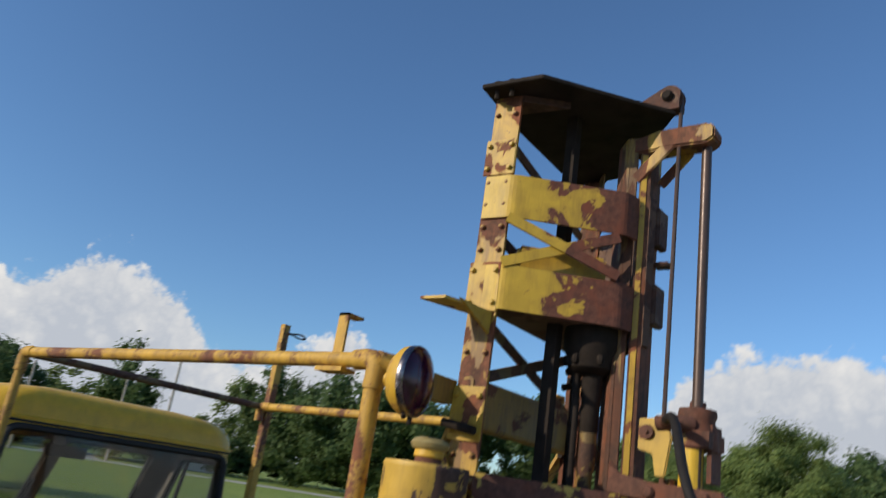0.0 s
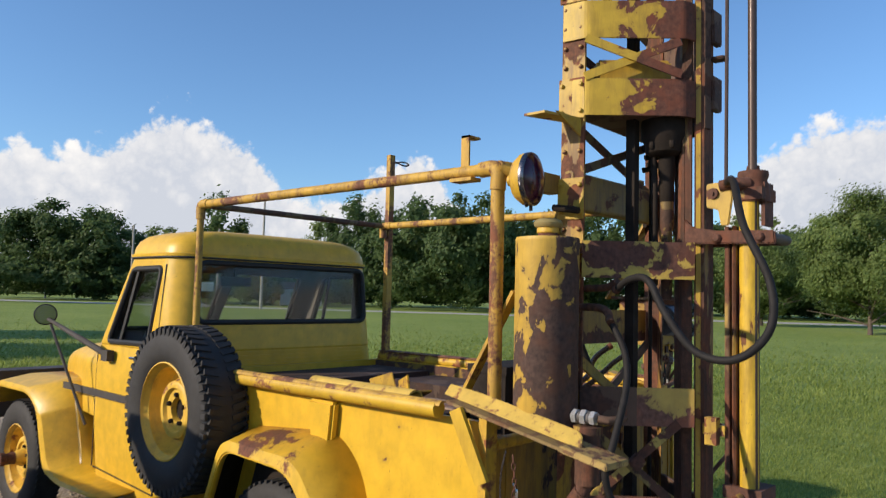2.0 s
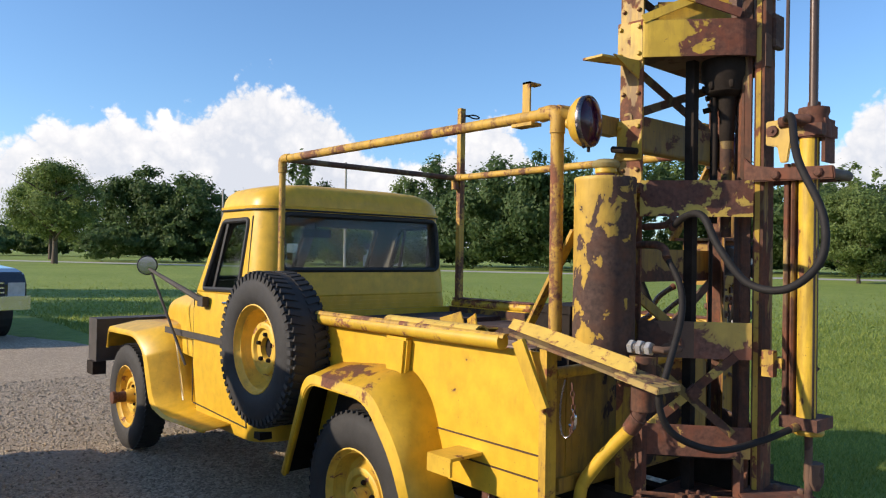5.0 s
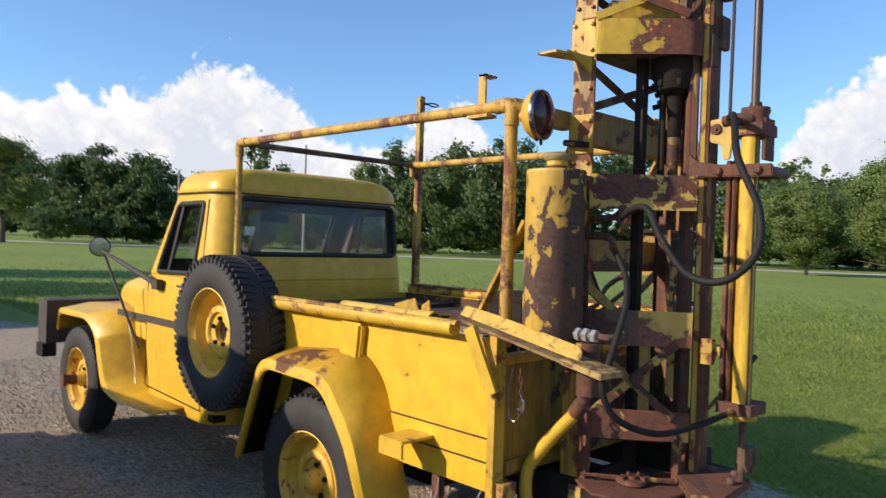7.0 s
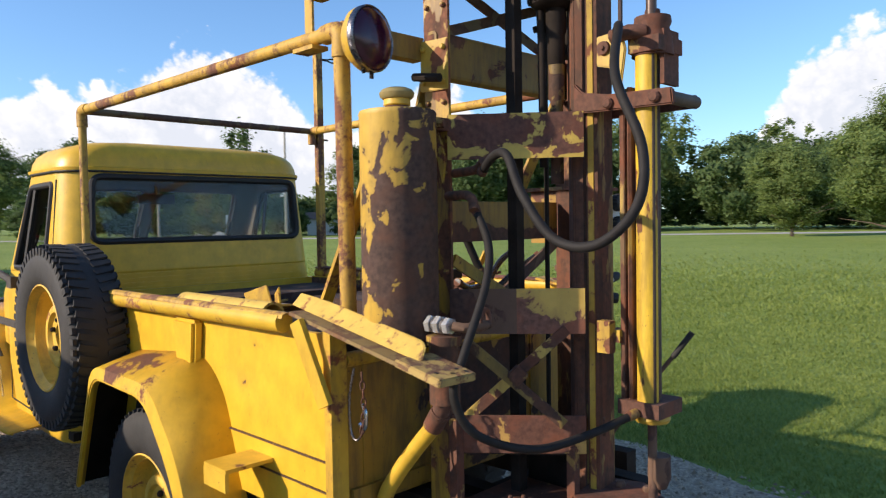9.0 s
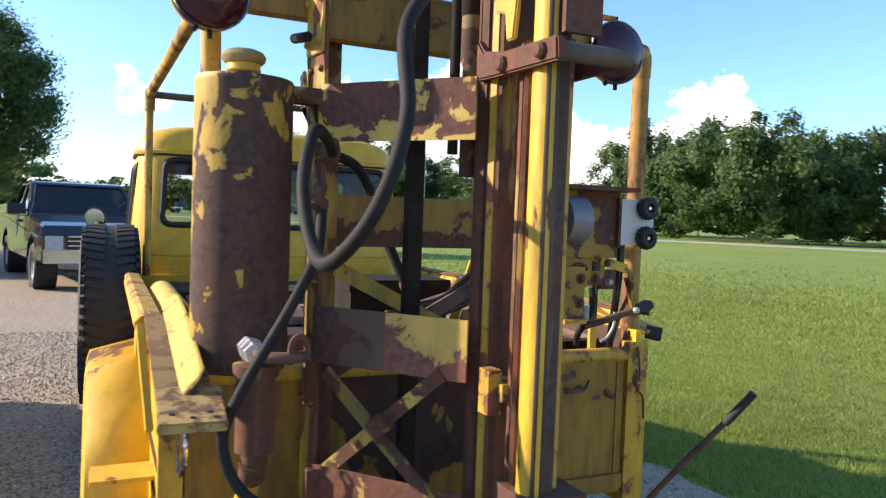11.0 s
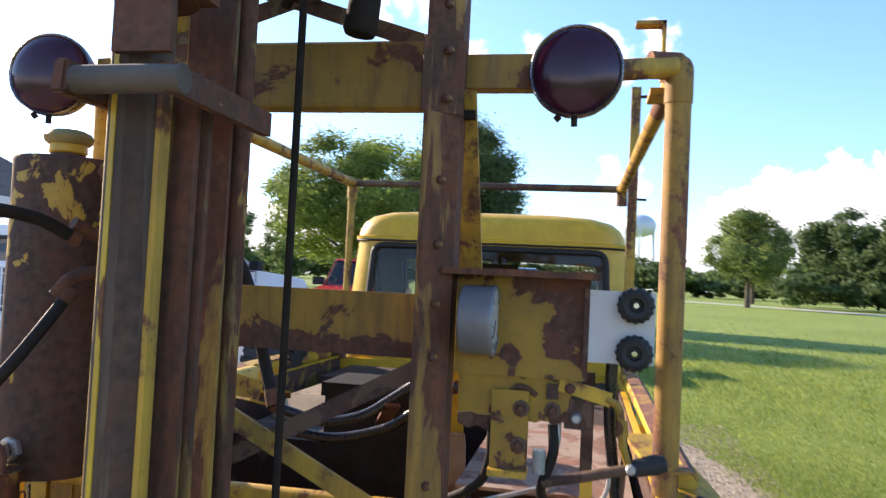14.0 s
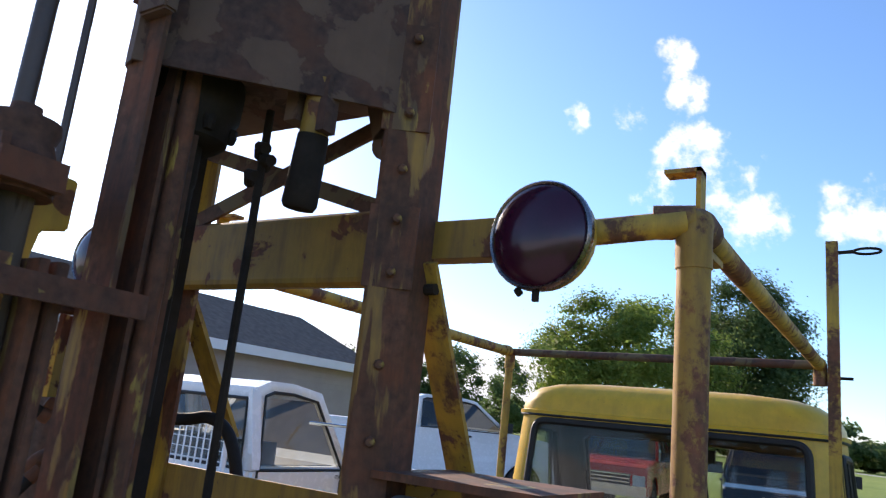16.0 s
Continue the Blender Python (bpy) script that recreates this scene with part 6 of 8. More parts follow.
# ---- control console ----
def build_console():
    con = thing("control_console", (0.12, 0.36, 1.1), "rusty control box with a gauge and white knob panel", "control panel")
    bm = bmesh.new()
    box(bm, (-0.02, 0.225, 1.36), (0.115, 0.475, 1.548))
    part("box", bm, shaded_console_paint, con, "rusty sheet-metal box", False, 0.004)
    bm = bmesh.new()
    box(bm, (-0.05, 0.205, 1.548), (0.185, 0.492, 1.560))
    part("lid", bm, rail_rust, con, "overhanging top plate", False, 0.003)
    bm = bmesh.new()
    box(bm, (0.115, 0.475, 1.398), (0.128, 0.592, 1.530))
    pan = part("knob_panel", bm, white_panel, con, "white knob panel", False, 0.003)
    # Dark strip added to stand for the shadow down the panel's left edge.
    bm = bmesh.new()
    box(bm, (0.112, 0.4655, 1.392), (0.1300, 0.4745, 1.533))
    part("panel_edge_shadow", bm, rust_dark, pan, "dark strip standing for shadow along the panel edge", False, 0.002)
    for z in (1.506, 1.420):
        turn = Matrix.Translation((0.128, 0.556, z)) @ pose(0, 0, 0, 0, 90)
        bm = bmesh.new()
        lathe(bm, [(0, 0.020), (0.011, 0.020), (0.013, 0.029), (0.022, 0.031), (0.030, 0.028), (0.034, 0.022), (0.034, 0.006), (0.029, 0.0), (0, 0)], turn, 32)
        back = turn.inverted()
        for vert in bm.verts:
            p = back @ vert.co
            r = math.hypot(p.x, p.y)
            if r > 0.028 and int(round(math.atan2(p.y, p.x) / math.tau * 32)) % 2:
                vert.co = turn @ Vector((p.x * 0.91, p.y * 0.91, p.z))
        part("knob", bm, gasket, pan, "black notched knob with a bright centre", False)
        bm = bmesh.new()
        lathe(bm, [(0, 0.026), (0.005, 0.026), (0.0065, 0.020)], turn, 12)
        part("knob_screw", bm, chrome, pan)
    # gauge drum
    m = Matrix.Translation((0.165, 0.245, 1.465)) @ pose(0, 0, 0, -90)
    bm = bmesh.new()
    lathe(bm, [(0, 0), (0.060, 0), (0.063, 0.004), (0.063, 0.050), (0.065, 0.053), (0.065, 0.060), (0.062, 0.063), (0.058, 0.061)], m, 40)
    ga = part("gauge", bm, gauge_grey, con, "round grey pressure gauge", True)
    bm = bmesh.new()
    lathe(bm, [(0, 0.0605), (0.060, 0.0605)], m, 40)
    part("dial", bm, white_panel, ga, "white gauge dial")
    bm = bmesh.new()
    for k in range(11):
        a = radians(-135 + 27 * k)
        for r0, r1 in ((0.044, 0.053),):
            bar(bm, m @ Vector((r0 * math.sin(a), r0 * math.cos(a), 0.0615)), m @ Vector((r1 * math.sin(a), r1 * math.cos(a), 0.0615)), 0.003, 0.001, (0, 1, 0))
    bar(bm, m @ Vector((0, 0, 0.062)), m @ Vector((0.026, 0.031, 0.062)), 0.003, 0.001, (0, 1, 0))
    part("dial_marks", bm, gasket, ga)
    # valve bank plates with a ragged lower edge
    rnd = random.Random(11)
    edge = [(0.232 + 0.0125 * k, 1.284 - 0.010 * k / 17 + rnd.uniform(-0.004, 0.004)) for k in range(18)]
    bm = bmesh.new()
    prism(bm, edge + [(0.452, 1.405), (0.232, 1.405)], 0.085, 0.100, "x")
    plate = part("valve_plate", bm, shaded_valve_paint, con, "yellow valve plate with worn bolt heads", False, 0.003)
    bm = bmesh.new()
    prism(bm, [(y, z - 0.002) for y, z in edge[:10]] + [(y, z - 0.022 - 0.006 * (i % 3)) for i, (y, z) in list(enumerate(edge[:10]))[::-1]], 0.078, 0.092, "x")
    part("torn_edge", bm, rust_dark, plate, "torn dark rusty edge", False, 0.002)
    bm = bmesh.new()
    box(bm, (0.100, 0.300, 1.187), (0.112, 0.370, 1.334))
    strip = part("mount_strip", bm, shaded_valve_paint, plate, "", False, 0.003)
    bm = bmesh.new()
    box(bm, (0.080, 0.298, 1.174), (0.128, 0.371, 1.187))
    part("mount_lip", bm, worn_yellow, strip, "", False, 0.003)
    studs("washer", [(0.1005, 0.356, 1.371), (0.1125, 0.356, 1.301), (0.1125, 0.354, 1.232), (0.1005, 0.415, 1.371), (0.1005, 0.414, 1.300)], (1, 0, 0), rust_dark, plate, 0.0165, 0.003)
    studs("bolt_head", [(0.103, 0.356, 1.371), (0.115, 0.356, 1.301), (0.115, 0.354, 1.232), (0.103, 0.415, 1.371), (0.103, 0.414, 1.300)], (1, 0, 0), rust_mat, plate, 0.0095, 0.009)
    studs("clevis_pin", [(0.112, 0.445, 1.345)], (1, 0, 0), rust_mat, plate, 0.010, 0.009)
    studs("bright_nub", [(0.101, 0.458, 1.290)], (1, 0, 0), grey_metal, plate, 0.010, 0.016)
    bm = bmesh.new()
    tube(bm, curve_points([(0.101, 0.333, 1.330), (0.106, 0.345, 1.340), (0.106, 0.366, 1.338), (0.101, 0.383, 1.326)], 4), 0.0055, 6)
    box(bm, (0.100, 0.402, 1.322), (0.108, 0.424, 1.350))
    part("keeper", bm, rust_dark, plate, "dark rusty keeper between the bolts", True)
    bm = bmesh.new()
    box(bm, (0.070, 0.436, 1.268), (0.099, 0.486, 1.324))
    part("valve_body", bm, rust_dark, plate, "dark valve body", False, 0.006)
    # flat lever, its bent rod and the rod with the grip
    bm = bmesh.new()
    bar(bm, (0.106, 0.425, 1.352), (0.104, 0.520, 1.328), 0.008, 0.026, (0, 0, 1))
    flat_lever = part("lever", bm, worn_yellow, con, "flat yellow lever bent over at its end", False, 0.003)
    bm = bmesh.new()
    tube(bm, curve_points([(0.104, 0.512, 1.330), (0.104, 0.534, 1.316), (0.103, 0.540, 1.285), (0.100, 0.546, 1.24), (0.098, 0.558, 1.207)], 6), 0.0075, 8)
    tube(bm, [(0.103, 0.541, 1.290), (0.102, 0.543, 1.262)], 0.011, 8)
    part("lever_rod", bm, shaded_valve_paint, flat_lever, "", True)
    bm = bmesh.new()
    tube(bm, [(0.075, 0.400, 1.158), (0.088, 0.47, 1.178), (0.098, 0.568, 1.206)], 0.0105, 10)
    lev = part("lever", bm, rust_dark, con, "control lever with a black grip", True)
    bm = bmesh.new()
    lathe(bm, [(0, 0.062), (0.014, 0.058), (0.019, 0.040), (0.016, 0.0), (0, 0)], Matrix.Translation((0.098, 0.566, 1.206)) @ pose(0, 0, 0, -75), 14)
    part("grip", bm, black_rubber, lev, "black rubber grip", True)
    studs("grip_nut", [(0.108, 0.560, 1.206)], (1, 0, 0), grey_metal, lev, 0.010, 0.010)
    # short hoses under the valve bank
    for pts, r, m, lab in (([(0.075, 0.521, 1.400), (0.074, 0.520, 1.34), (0.066, 0.521, 1.275), (0.045, 0.530, 1.20), (0.005, 0.547, 1.07)], 0.0115, hose_gloss, "black hose under the knob panel"),
                           ([(0.085, 0.535, 1.30), (0.086, 0.548, 1.25), (0.050, 0.550, 1.19), (0.01, 0.545, 1.07)], 0.006, rust_dark, "thin rusty hose"),
                           ([(0.085, 0.415, 1.272), (0.088, 0.418, 1.22), (0.075, 0.402, 1.165), (0.055, 0.396, 1.135), (0.03, 0.408, 1.10)], 0.010, hose_mat, "black hose under the valve plate"),
                           ([(0.085, 0.300, 1.262), (0.080, 0.296, 1.19), (0.050, 0.270, 1.135), (0.005, 0.20, 1.085)], 0.0095, hose_mat, "black hose under the valve plate"),
                           ([(0.055, 0.524, 1.195), (0.056, 0.522, 1.155), (0.050, 0.506, 1.120), (0.045, 0.484, 1.106)], 0.0045, grey_metal, "bright bent tube"),
                           ([(0.080, 0.425, 1.275), (0.084, 0.424, 1.235), (0.078, 0.412, 1.195)], 0.0065, grey_metal, "bright bent tube")):
        bm = bmesh.new()
        tube(bm, curve_points(pts, 6), r, 10)
        part("control_hose", bm, m, con, lab, True)
    bm = bmesh.new()
    tube(bm, [(0.088, 0.392, 1.222), (0.088, 0.392, 1.178)], 0.013, 10)
    part("filter_bowl", bm, dim_glass, con, "cloudy grey filter bowl", True)
    bm = bmesh.new()
    box(bm, (0.000, 0.470, 1.045), (0.012, 0.494, 1.165))
    stand = part("stand", bm, clean_yellow, con, "", False, 0.002)
    bm = bmesh.new()
    box(bm, (0.000, 0.468, 1.165), (0.012, 0.492, 1.365))
    part("stand_top", bm, rust_dark, stand, "rusty upper end of the stand", False, 0.002)
    return moved(con, -0.018, 0.032)


hose_gloss = simple("shiny_hose", (0.016, 0.015, 0.015), 0.28, 0, 0.3, 30, 0.2)
dim_glass = simple("cloudy_filter_glass", (0.30, 0.31, 0.29), 0.3, 0, 0.3, 20, 0.1)
gauge_grey = simple("gauge_grey", (0.22, 0.23, 0.245), 0.4, 0.3, 0.2, 12, 0.1)
# Valve plate and console yellows carry the rear shade as darker colour.
shaded_valve_paint = painted("shaded_valve_plate_paint", (0.36, 0.208, 0.020), (0.11, 0.05, 0.03), 0.33, 12.0, 0.55)
shaded_console_paint = painted("shaded_console_paint", (0.34, 0.195, 0.022), (0.095, 0.045, 0.032), 0.46, 10.0, 0.6, 1.0, (0.3, 0.1, 0.5), None, (0, 0.9, 0.9, 1.60))
build_console()


# ---- hoses ----
def hose(pts, r, label, mat=None, fit=True):
    bm = bmesh.new()
    line = curve_points(pts, 10)
    tube(bm, line, r, 12)
    ob = part("hose", bm, mat or hose_mat, None, "", True)
    tagged(ob, label, "hose")
    for a, b in ((line[0], line[2]), (line[-1], line[-3])):
        bm = bmesh.new()
        tube(bm, [a, a.lerp(b, 0.5), b], r, 12, True, [r * 1.25, r * 1.25, r * 1.12])
        part("ferrule", bm, rail_rust, ob, "rusty hose ferrule", True)
    return ob


hose([(0.585, -0.16, 1.940), (0.64, -0.24, 1.930), (0.735, -0.41, 1.77), (0.822, -0.445, 1.60), (0.835, -0.49, 1.47), (0.76, -0.53, 1.388), (0.645, -0.53, 1.40), (0.55, -0.525, 1.505),
      (0.475, -0.49, 1.605), (0.39, -0.445, 1.610), (0.315, -0.405, 1.575)], 0.0118, "thick black hose hanging in a loop from the cylinder")
hose([(0.302, -0.422, 1.482), (0.375, -0.45, 1.38), (0.415, -0.51, 1.275), (0.424, -0.60, 1.12), (0.415, -0.63, 1.02), (0.44, -0.58, 0.92), (0.50, -0.43, 0.860), (0.57, -0.28, 0.880), (0.620, -0.13, 0.915)], 0.0112,
     "black hose running down past the valve to the cylinder foot")
pipe = hose([(0.11, -0.49, 0.44), (0.055, -0.54, 0.53), (0.06, -0.555, 0.65), (0.11, -0.55, 0.735), (0.185, -0.545, 0.825), (0.245, -0.545, 0.888), (0.285, -0.548, 0.938)], 0.023, "stiff yellow painted pipe bending out under the tank", clean_yellow)
bm = bmesh.new()
tube(bm, [(0.252, -0.545, 0.896), (0.288, -0.548, 0.944)], 0.028, 14)
tube(bm, [(0.284, -0.548, 0.938), (0.300, -0.55, 0.975)], 0.024, 12)
part("coupling", bm, rust_mat, pipe, "rusty pipe coupling", True)
hose([(0.09, -0.385, 1.588), (0.04, -0.36, 1.592), (0.025, -0.31, 1.60), (0.02, -0.255, 1.575), (0.02, -0.215, 1.51), (0.03, -0.18, 1.41), (0.06, -0.12, 1.26)], 0.013, "black hose arching from the leg behind the mast")
hose([(-0.02, -0.16, 1.245), (-0.05, -0.06, 1.215), (-0.055, 0.03, 1.231), (-0.075, 0.09, 1.268), (-0.08, 0.145, 1.308), (-0.05, 0.21, 1.352)], 0.0115, "shiny black hose rising behind the crossed braces", hose_gloss)
hose([(-0.05, -0.14, 1.19), (-0.065, -0.03, 1.178), (-0.06, 0.083, 1.208), (-0.045, 0.14, 1.245), (-0.03, 0.195, 1.281), (0.0, 0.25, 1.32)], 0.0105, "shiny black hose rising behind the crossed braces", hose_gloss)


# fittings where the hoses meet the leg
def fitting(pts, r, label):
    bm = bmesh.new()
    tube(bm, curve_points(pts, 4), r, 12)
    ob = part("hose_fitting", bm, rail_rust, None, "", True)
    return tagged(ob, label, "pipe fitting")


fitting([(0.318, -0.442, 1.472), (0.300, -0.428, 1.502), (0.255, -0.412, 1.516), (0.175, -0.395, 1.516)], 0.0135, "rusty yellow elbow fitting on the mast leg")
fitting([(0.325, -0.41, 1.605), (0.28, -0.392, 1.585), (0.19, -0.385, 1.580)], 0.0125, "rusty yellow hose fitting on the mast leg")


# ---- bed load ----
def build_load():
    rnd = random.Random(3)
    deck = thing("steel_deck", (-1.0, 0.1, 0.73), "rusty steel deck boxes filling the truck bed", "steel box")
    for lo, hi in (((-1.95, -0.60, 0.73), (-1.50, 0.62, 1.10)), ((-1.42, 0.24, 0.73), (-0.34, 0.60, 1.083)), ((-1.42, -0.55, 0.73), (-0.60, 0.0, 1.04))):
        bm = bmesh.new()
        box(bm, lo, hi)
        part("deck_box", bm, deck_rust, deck, "rusty box", False, 0.012)
    bm = bmesh.new()
    prism(bm, [(-1.40, 1.043), (-1.40, 1.10), (-1.00, 1.105), (-0.86, 1.07), (-0.84, 1.043)], -0.52, -0.14)
    tagged(part("tool_tray", bm, dusty_tan, None, "", False, 0.006), "dusty tan steel tray lying on the deck", "tray")
    bm = bmesh.new()
    box(bm, (-0.95, 0.235, 1.0835), (-0.115, 0.615, 1.0915))
    tagged(part("steel_sheet", bm, sheet_rust, None, "", False, 0.002), "pinkish rusty steel sheet lying on the deck", "steel sheet")
    bm = bmesh.new()
    box(bm, (-1.40, -0.14, 1.0435), (-0.56, 0.04, 1.0515))
    tagged(part("steel_sheet", bm, sheet_rust, None, "", False, 0.002), "narrow pinkish rusty steel sheet on the deck", "steel sheet")
    chest = thing("tool_chest", (-0.42, 0.0, 0.73), "dull black steel chest standing in the truck bed", "chest")
    bm = bmesh.new()
    box(bm, (-0.52, -0.150, 0.73), (-0.33, 0.172, 1.222))
    part("chest_body", bm, dark_steel, chest, "", False, 0.008)
    bm = bmesh.new()
    box(bm, (-0.53, -0.158, 1.223), (-0.32, 0.180, 1.258))
    part("chest_lid", bm, dark_steel, chest, "", False, 0.008)
    ch = thing("steel_channel", (-0.8, -0.55, 1.0), "yellow chipped steel channel lying along the bed", "steel channel")
    bm = bmesh.new()
    sheet(bm, [(-0.645 + 0.045 * math.cos(radians(a)), 1.152 + 0.048 * math.sin(radians(a))) for a in range(190, -11, -20)], -0.95, -0.36, 0.008, "x")
    part("channel", bm, flaky_pale, ch, "", True)
    br = thing("angle_bracket", (-0.5, -0.52, 1.14), "two yellow angle brackets on the deck", "bracket")
    for x, a in ((-0.70, 20), (-0.55, -25)):
        bm = bmesh.new()
        box(bm, (-0.055, -0.05, 0), (0.055, 0.05, 0.008), pose(x, -0.45, 1.145, 0, -18, a))
        box(bm, (-0.055, -0.05, 0), (0.055, -0.042, 0.07), pose(x, -0.45, 1.145, 0, -18, a))
        part("bracket_plate", bm, worn_yellow, br, "", False, 0.002)
    # shelf arm at the left rear corner, with a curved fin
    arm = thing("folding_arm", (0.1, -0.64, 1.1), "yellow folding arm with a curved fin, paint flaking", "support arm")
    bm = bmesh.new()
    bar(bm, (-0.12, -0.690, 1.192), (0.46, -0.692, 1.080), 0.105, 0.010)
    part("arm_plate", bm, arm_shaded, arm, "worn plate, darkened brown for shade", False, 0.002)
    bm = bmesh.new()
    A = Vector((-0.17, -0.655, 1.205))
    D = Vector((0.63, -0.02, -0.12))
    n = 48
    lowl, upl = [], []
    for i in range(n + 1):
        t = i / n * 0.86
        p = A + D * t + Vector((0, 0.035, 0.004))
        h = 0.034 * math.sqrt(max(0.0, 1 - (1 - min(1, (0.86 - t) / 0.07)) ** 2)) * (0.8 + 0.2 * math.sin(min(1, t / 0.3) * math.pi / 2))
        lowl.append((p.x, p.z))
        upl.append((p.x, p.z + h + 0.004))
    prism(bm, lowl + upl[::-1], -0.700, -0.692)
    for vert in bm.verts:
        low = 1.209 - 0.12 * (vert.co.x + 0.17) / 0.63
        vert.co.y += max(0.0, vert.co.z - low) * 1.0
    part("fin", bm, flaky_pale, arm, "curved fin", False, 0.002)
    bm = bmesh.new()
    box(bm, (-0.165, -0.060, -0.010), (0.0, 0.058, 0.010), pose(0.49, -0.69, 1.078, 0, 10, -3))
    endp = part("end_plate", bm, arm_mottled, arm, "drilled end plate", False, 0.003)
    for dx, dy in ((-0.04, -0.035), (-0.022, 0.0), (-0.042, 0.03), (-0.02, 0.04)):
        bm = bmesh.new()
        lathe(bm, [(0, 0.0108), (0.006, 0.0108)], pose(0.49, -0.69, 1.078, 0, 10, -3) @ Matrix.Translation((dx, dy, 0)), 10)
        part("bolt_hole", bm, gasket, endp)
    # matching arm on the right corner, folded out
    arm2 = thing("folding_arm", (-0.1, 0.70, 1.1), "yellow folding arm with a dark end tube", "support arm")
    bm = bmesh.new()
    bar(bm, (-0.30, 0.645, 1.195), (0.0, 0.735, 1.125), 0.10, 0.010)
    part("arm_plate", bm, worn_yellow, arm2, "", False, 0.002)
    bm = bmesh.new()
    tube(bm, [(-0.02, 0.725, 1.122), (0.010, 0.763, 1.115)], 0.022, 12)
    part("end_tube", bm, black_rubber, arm2, "", True)
    # lean bars and a bent sheet among the load
    for p, q, w, m, lab in (((-0.44, 0.19, 0.93), (-0.22, 0.21, 1.33), 0.03, clean_yellow, "yellow flat bar leaning in the bed"),
                            ((-0.40, 0.235, 0.93), (-0.30, 0.30, 1.18), 0.016, worn_yellow, "thin yellow bar leaning in the bed"),
                            ((-0.16, 0.45, 1.099), (0.018, 0.285, 1.091), 0.006, grey_metal, "thin bright rod lying over the load"),
                            ((-0.62, -0.10, 1.06), (-0.06, 0.10, 1.26), 0.034, rust_mat, "rusty flat bar leaning in the bed")):
        bm = bmesh.new()
        bar(bm, p, q, w, 0.008)
        tagged(part("loose_bar", bm, m, None), lab, "metal bar")
    st = bmesh.new()
    sheet(st, [(-0.30, 0.735), (-0.285, 1.04), (-0.265, 1.14), (-0.24, 1.175)], 0.186, 0.232, 0.006)
    tagged(part("bent_sheet", st, sheet_rust, None, "", True), "reddish rusty bent steel sheet in the bed", "steel sheet")
    # safety chain and shackle at the left corner
    chn = thing("hook_chain", (0.07, -0.66, 0.9), "bright steel chain with a snap hook on the bed corner", "chain")
    pts = curve_points([(0.075, -0.668, 1.05), (0.062, -0.675, 0.97), (0.065, -0.675, 0.88), (0.085, -0.672, 0.855), (0.105, -0.668, 0.88), (0.11, -0.664, 0.95), (0.10, -0.662, 1.04)], 4)
    half = len(pts) * 3 // 5
    bm = bmesh.new()
    tube(bm, pts[:half + 1], 0.0035, 8)
    part("wire_loop", bm, dim_chrome, chn, "bright wire loop", True)
    for i, (p, q) in enumerate(zip(pts[half:], pts[half + 1:])):
        d = (q - p).normalized()
        s = d.orthogonal().normalized() if i % 2 else d.cross(d.orthogonal()).normalized()
        c = (p + q) / 2
        ring = [c + d * (0.013 * math.cos(a * math.tau / 12)) + s * (0.006 * math.sin(a * math.tau / 12)) for a in range(13)]
        bm = bmesh.new()
        tube(bm, ring, 0.0024, 5)
        part("chain_link", bm, rust_mat, chn)
    bm = bmesh.new()
    tube(bm, curve_points([(0.105, -0.664, 0.955), (0.118, -0.664, 0.93), (0.112, -0.664, 0.89), (0.092, -0.664, 0.90)], 5), 0.006, 8)
    part("snap_hook", bm, chrome, chn, "bright snap hook", True)
    # long lever pole by the right rear
    pole = thing("pry_bar", (0.1, 0.9, 0.0), "rusty pry bar leaning with a black grip", "bar")
    bm = bmesh.new()
    tube(bm, [(-0.02, 0.62, 0.50), (0.13, 0.74, 0.76), (0.245, 0.81, 0.93)], 0.009, 10)
    part("shaft", bm, rust_dark, pole, "", True)
    bm = bmesh.new()
    tube(bm, [(0.225, 0.80, 0.90), (0.287, 0.84, 1.0)], 0.0125, 10)
    part("grip", bm, black_rubber, pole, "", True)
    moved(pole, 0.0, 0.028, -0.014)


# Arm plate paint is darkened to brown to hold its shade.
arm_shaded = painted("shaded_worn_arm_paint", (0.27, 0.18, 0.062), (0.14, 0.085, 0.045), 0.45, 14.0, 0.7, speck=0.4)
arm_mottled = painted("mottled_arm_paint", (0.42, 0.29, 0.09), (0.13, 0.07, 0.04), 0.50, 22.0, 0.7, speck=0.6)
flaky_pale = painted("pale_flaking_paint", (0.64, 0.43, 0.08), (0.22, 0.11, 0.05), 0.24, 24.0, 0.7, speck=0.6)
sheet_rust = painted("reddish_rusty_sheet", (0.35, 0.25, 0.18), (0.20, 0.11, 0.075), 0.45, 9.0, 0.8)
dusty_tan = painted("dusty_tan_metal", (0.25, 0.19, 0.115), (0.12, 0.07, 0.045), 0.34, 9.0, 0.8)
deck_rust = painted("dull_brown_deck", (0.10, 0.062, 0.042), (0.042, 0.024, 0.018), 0.64, 6.0, 0.8)
build_load()


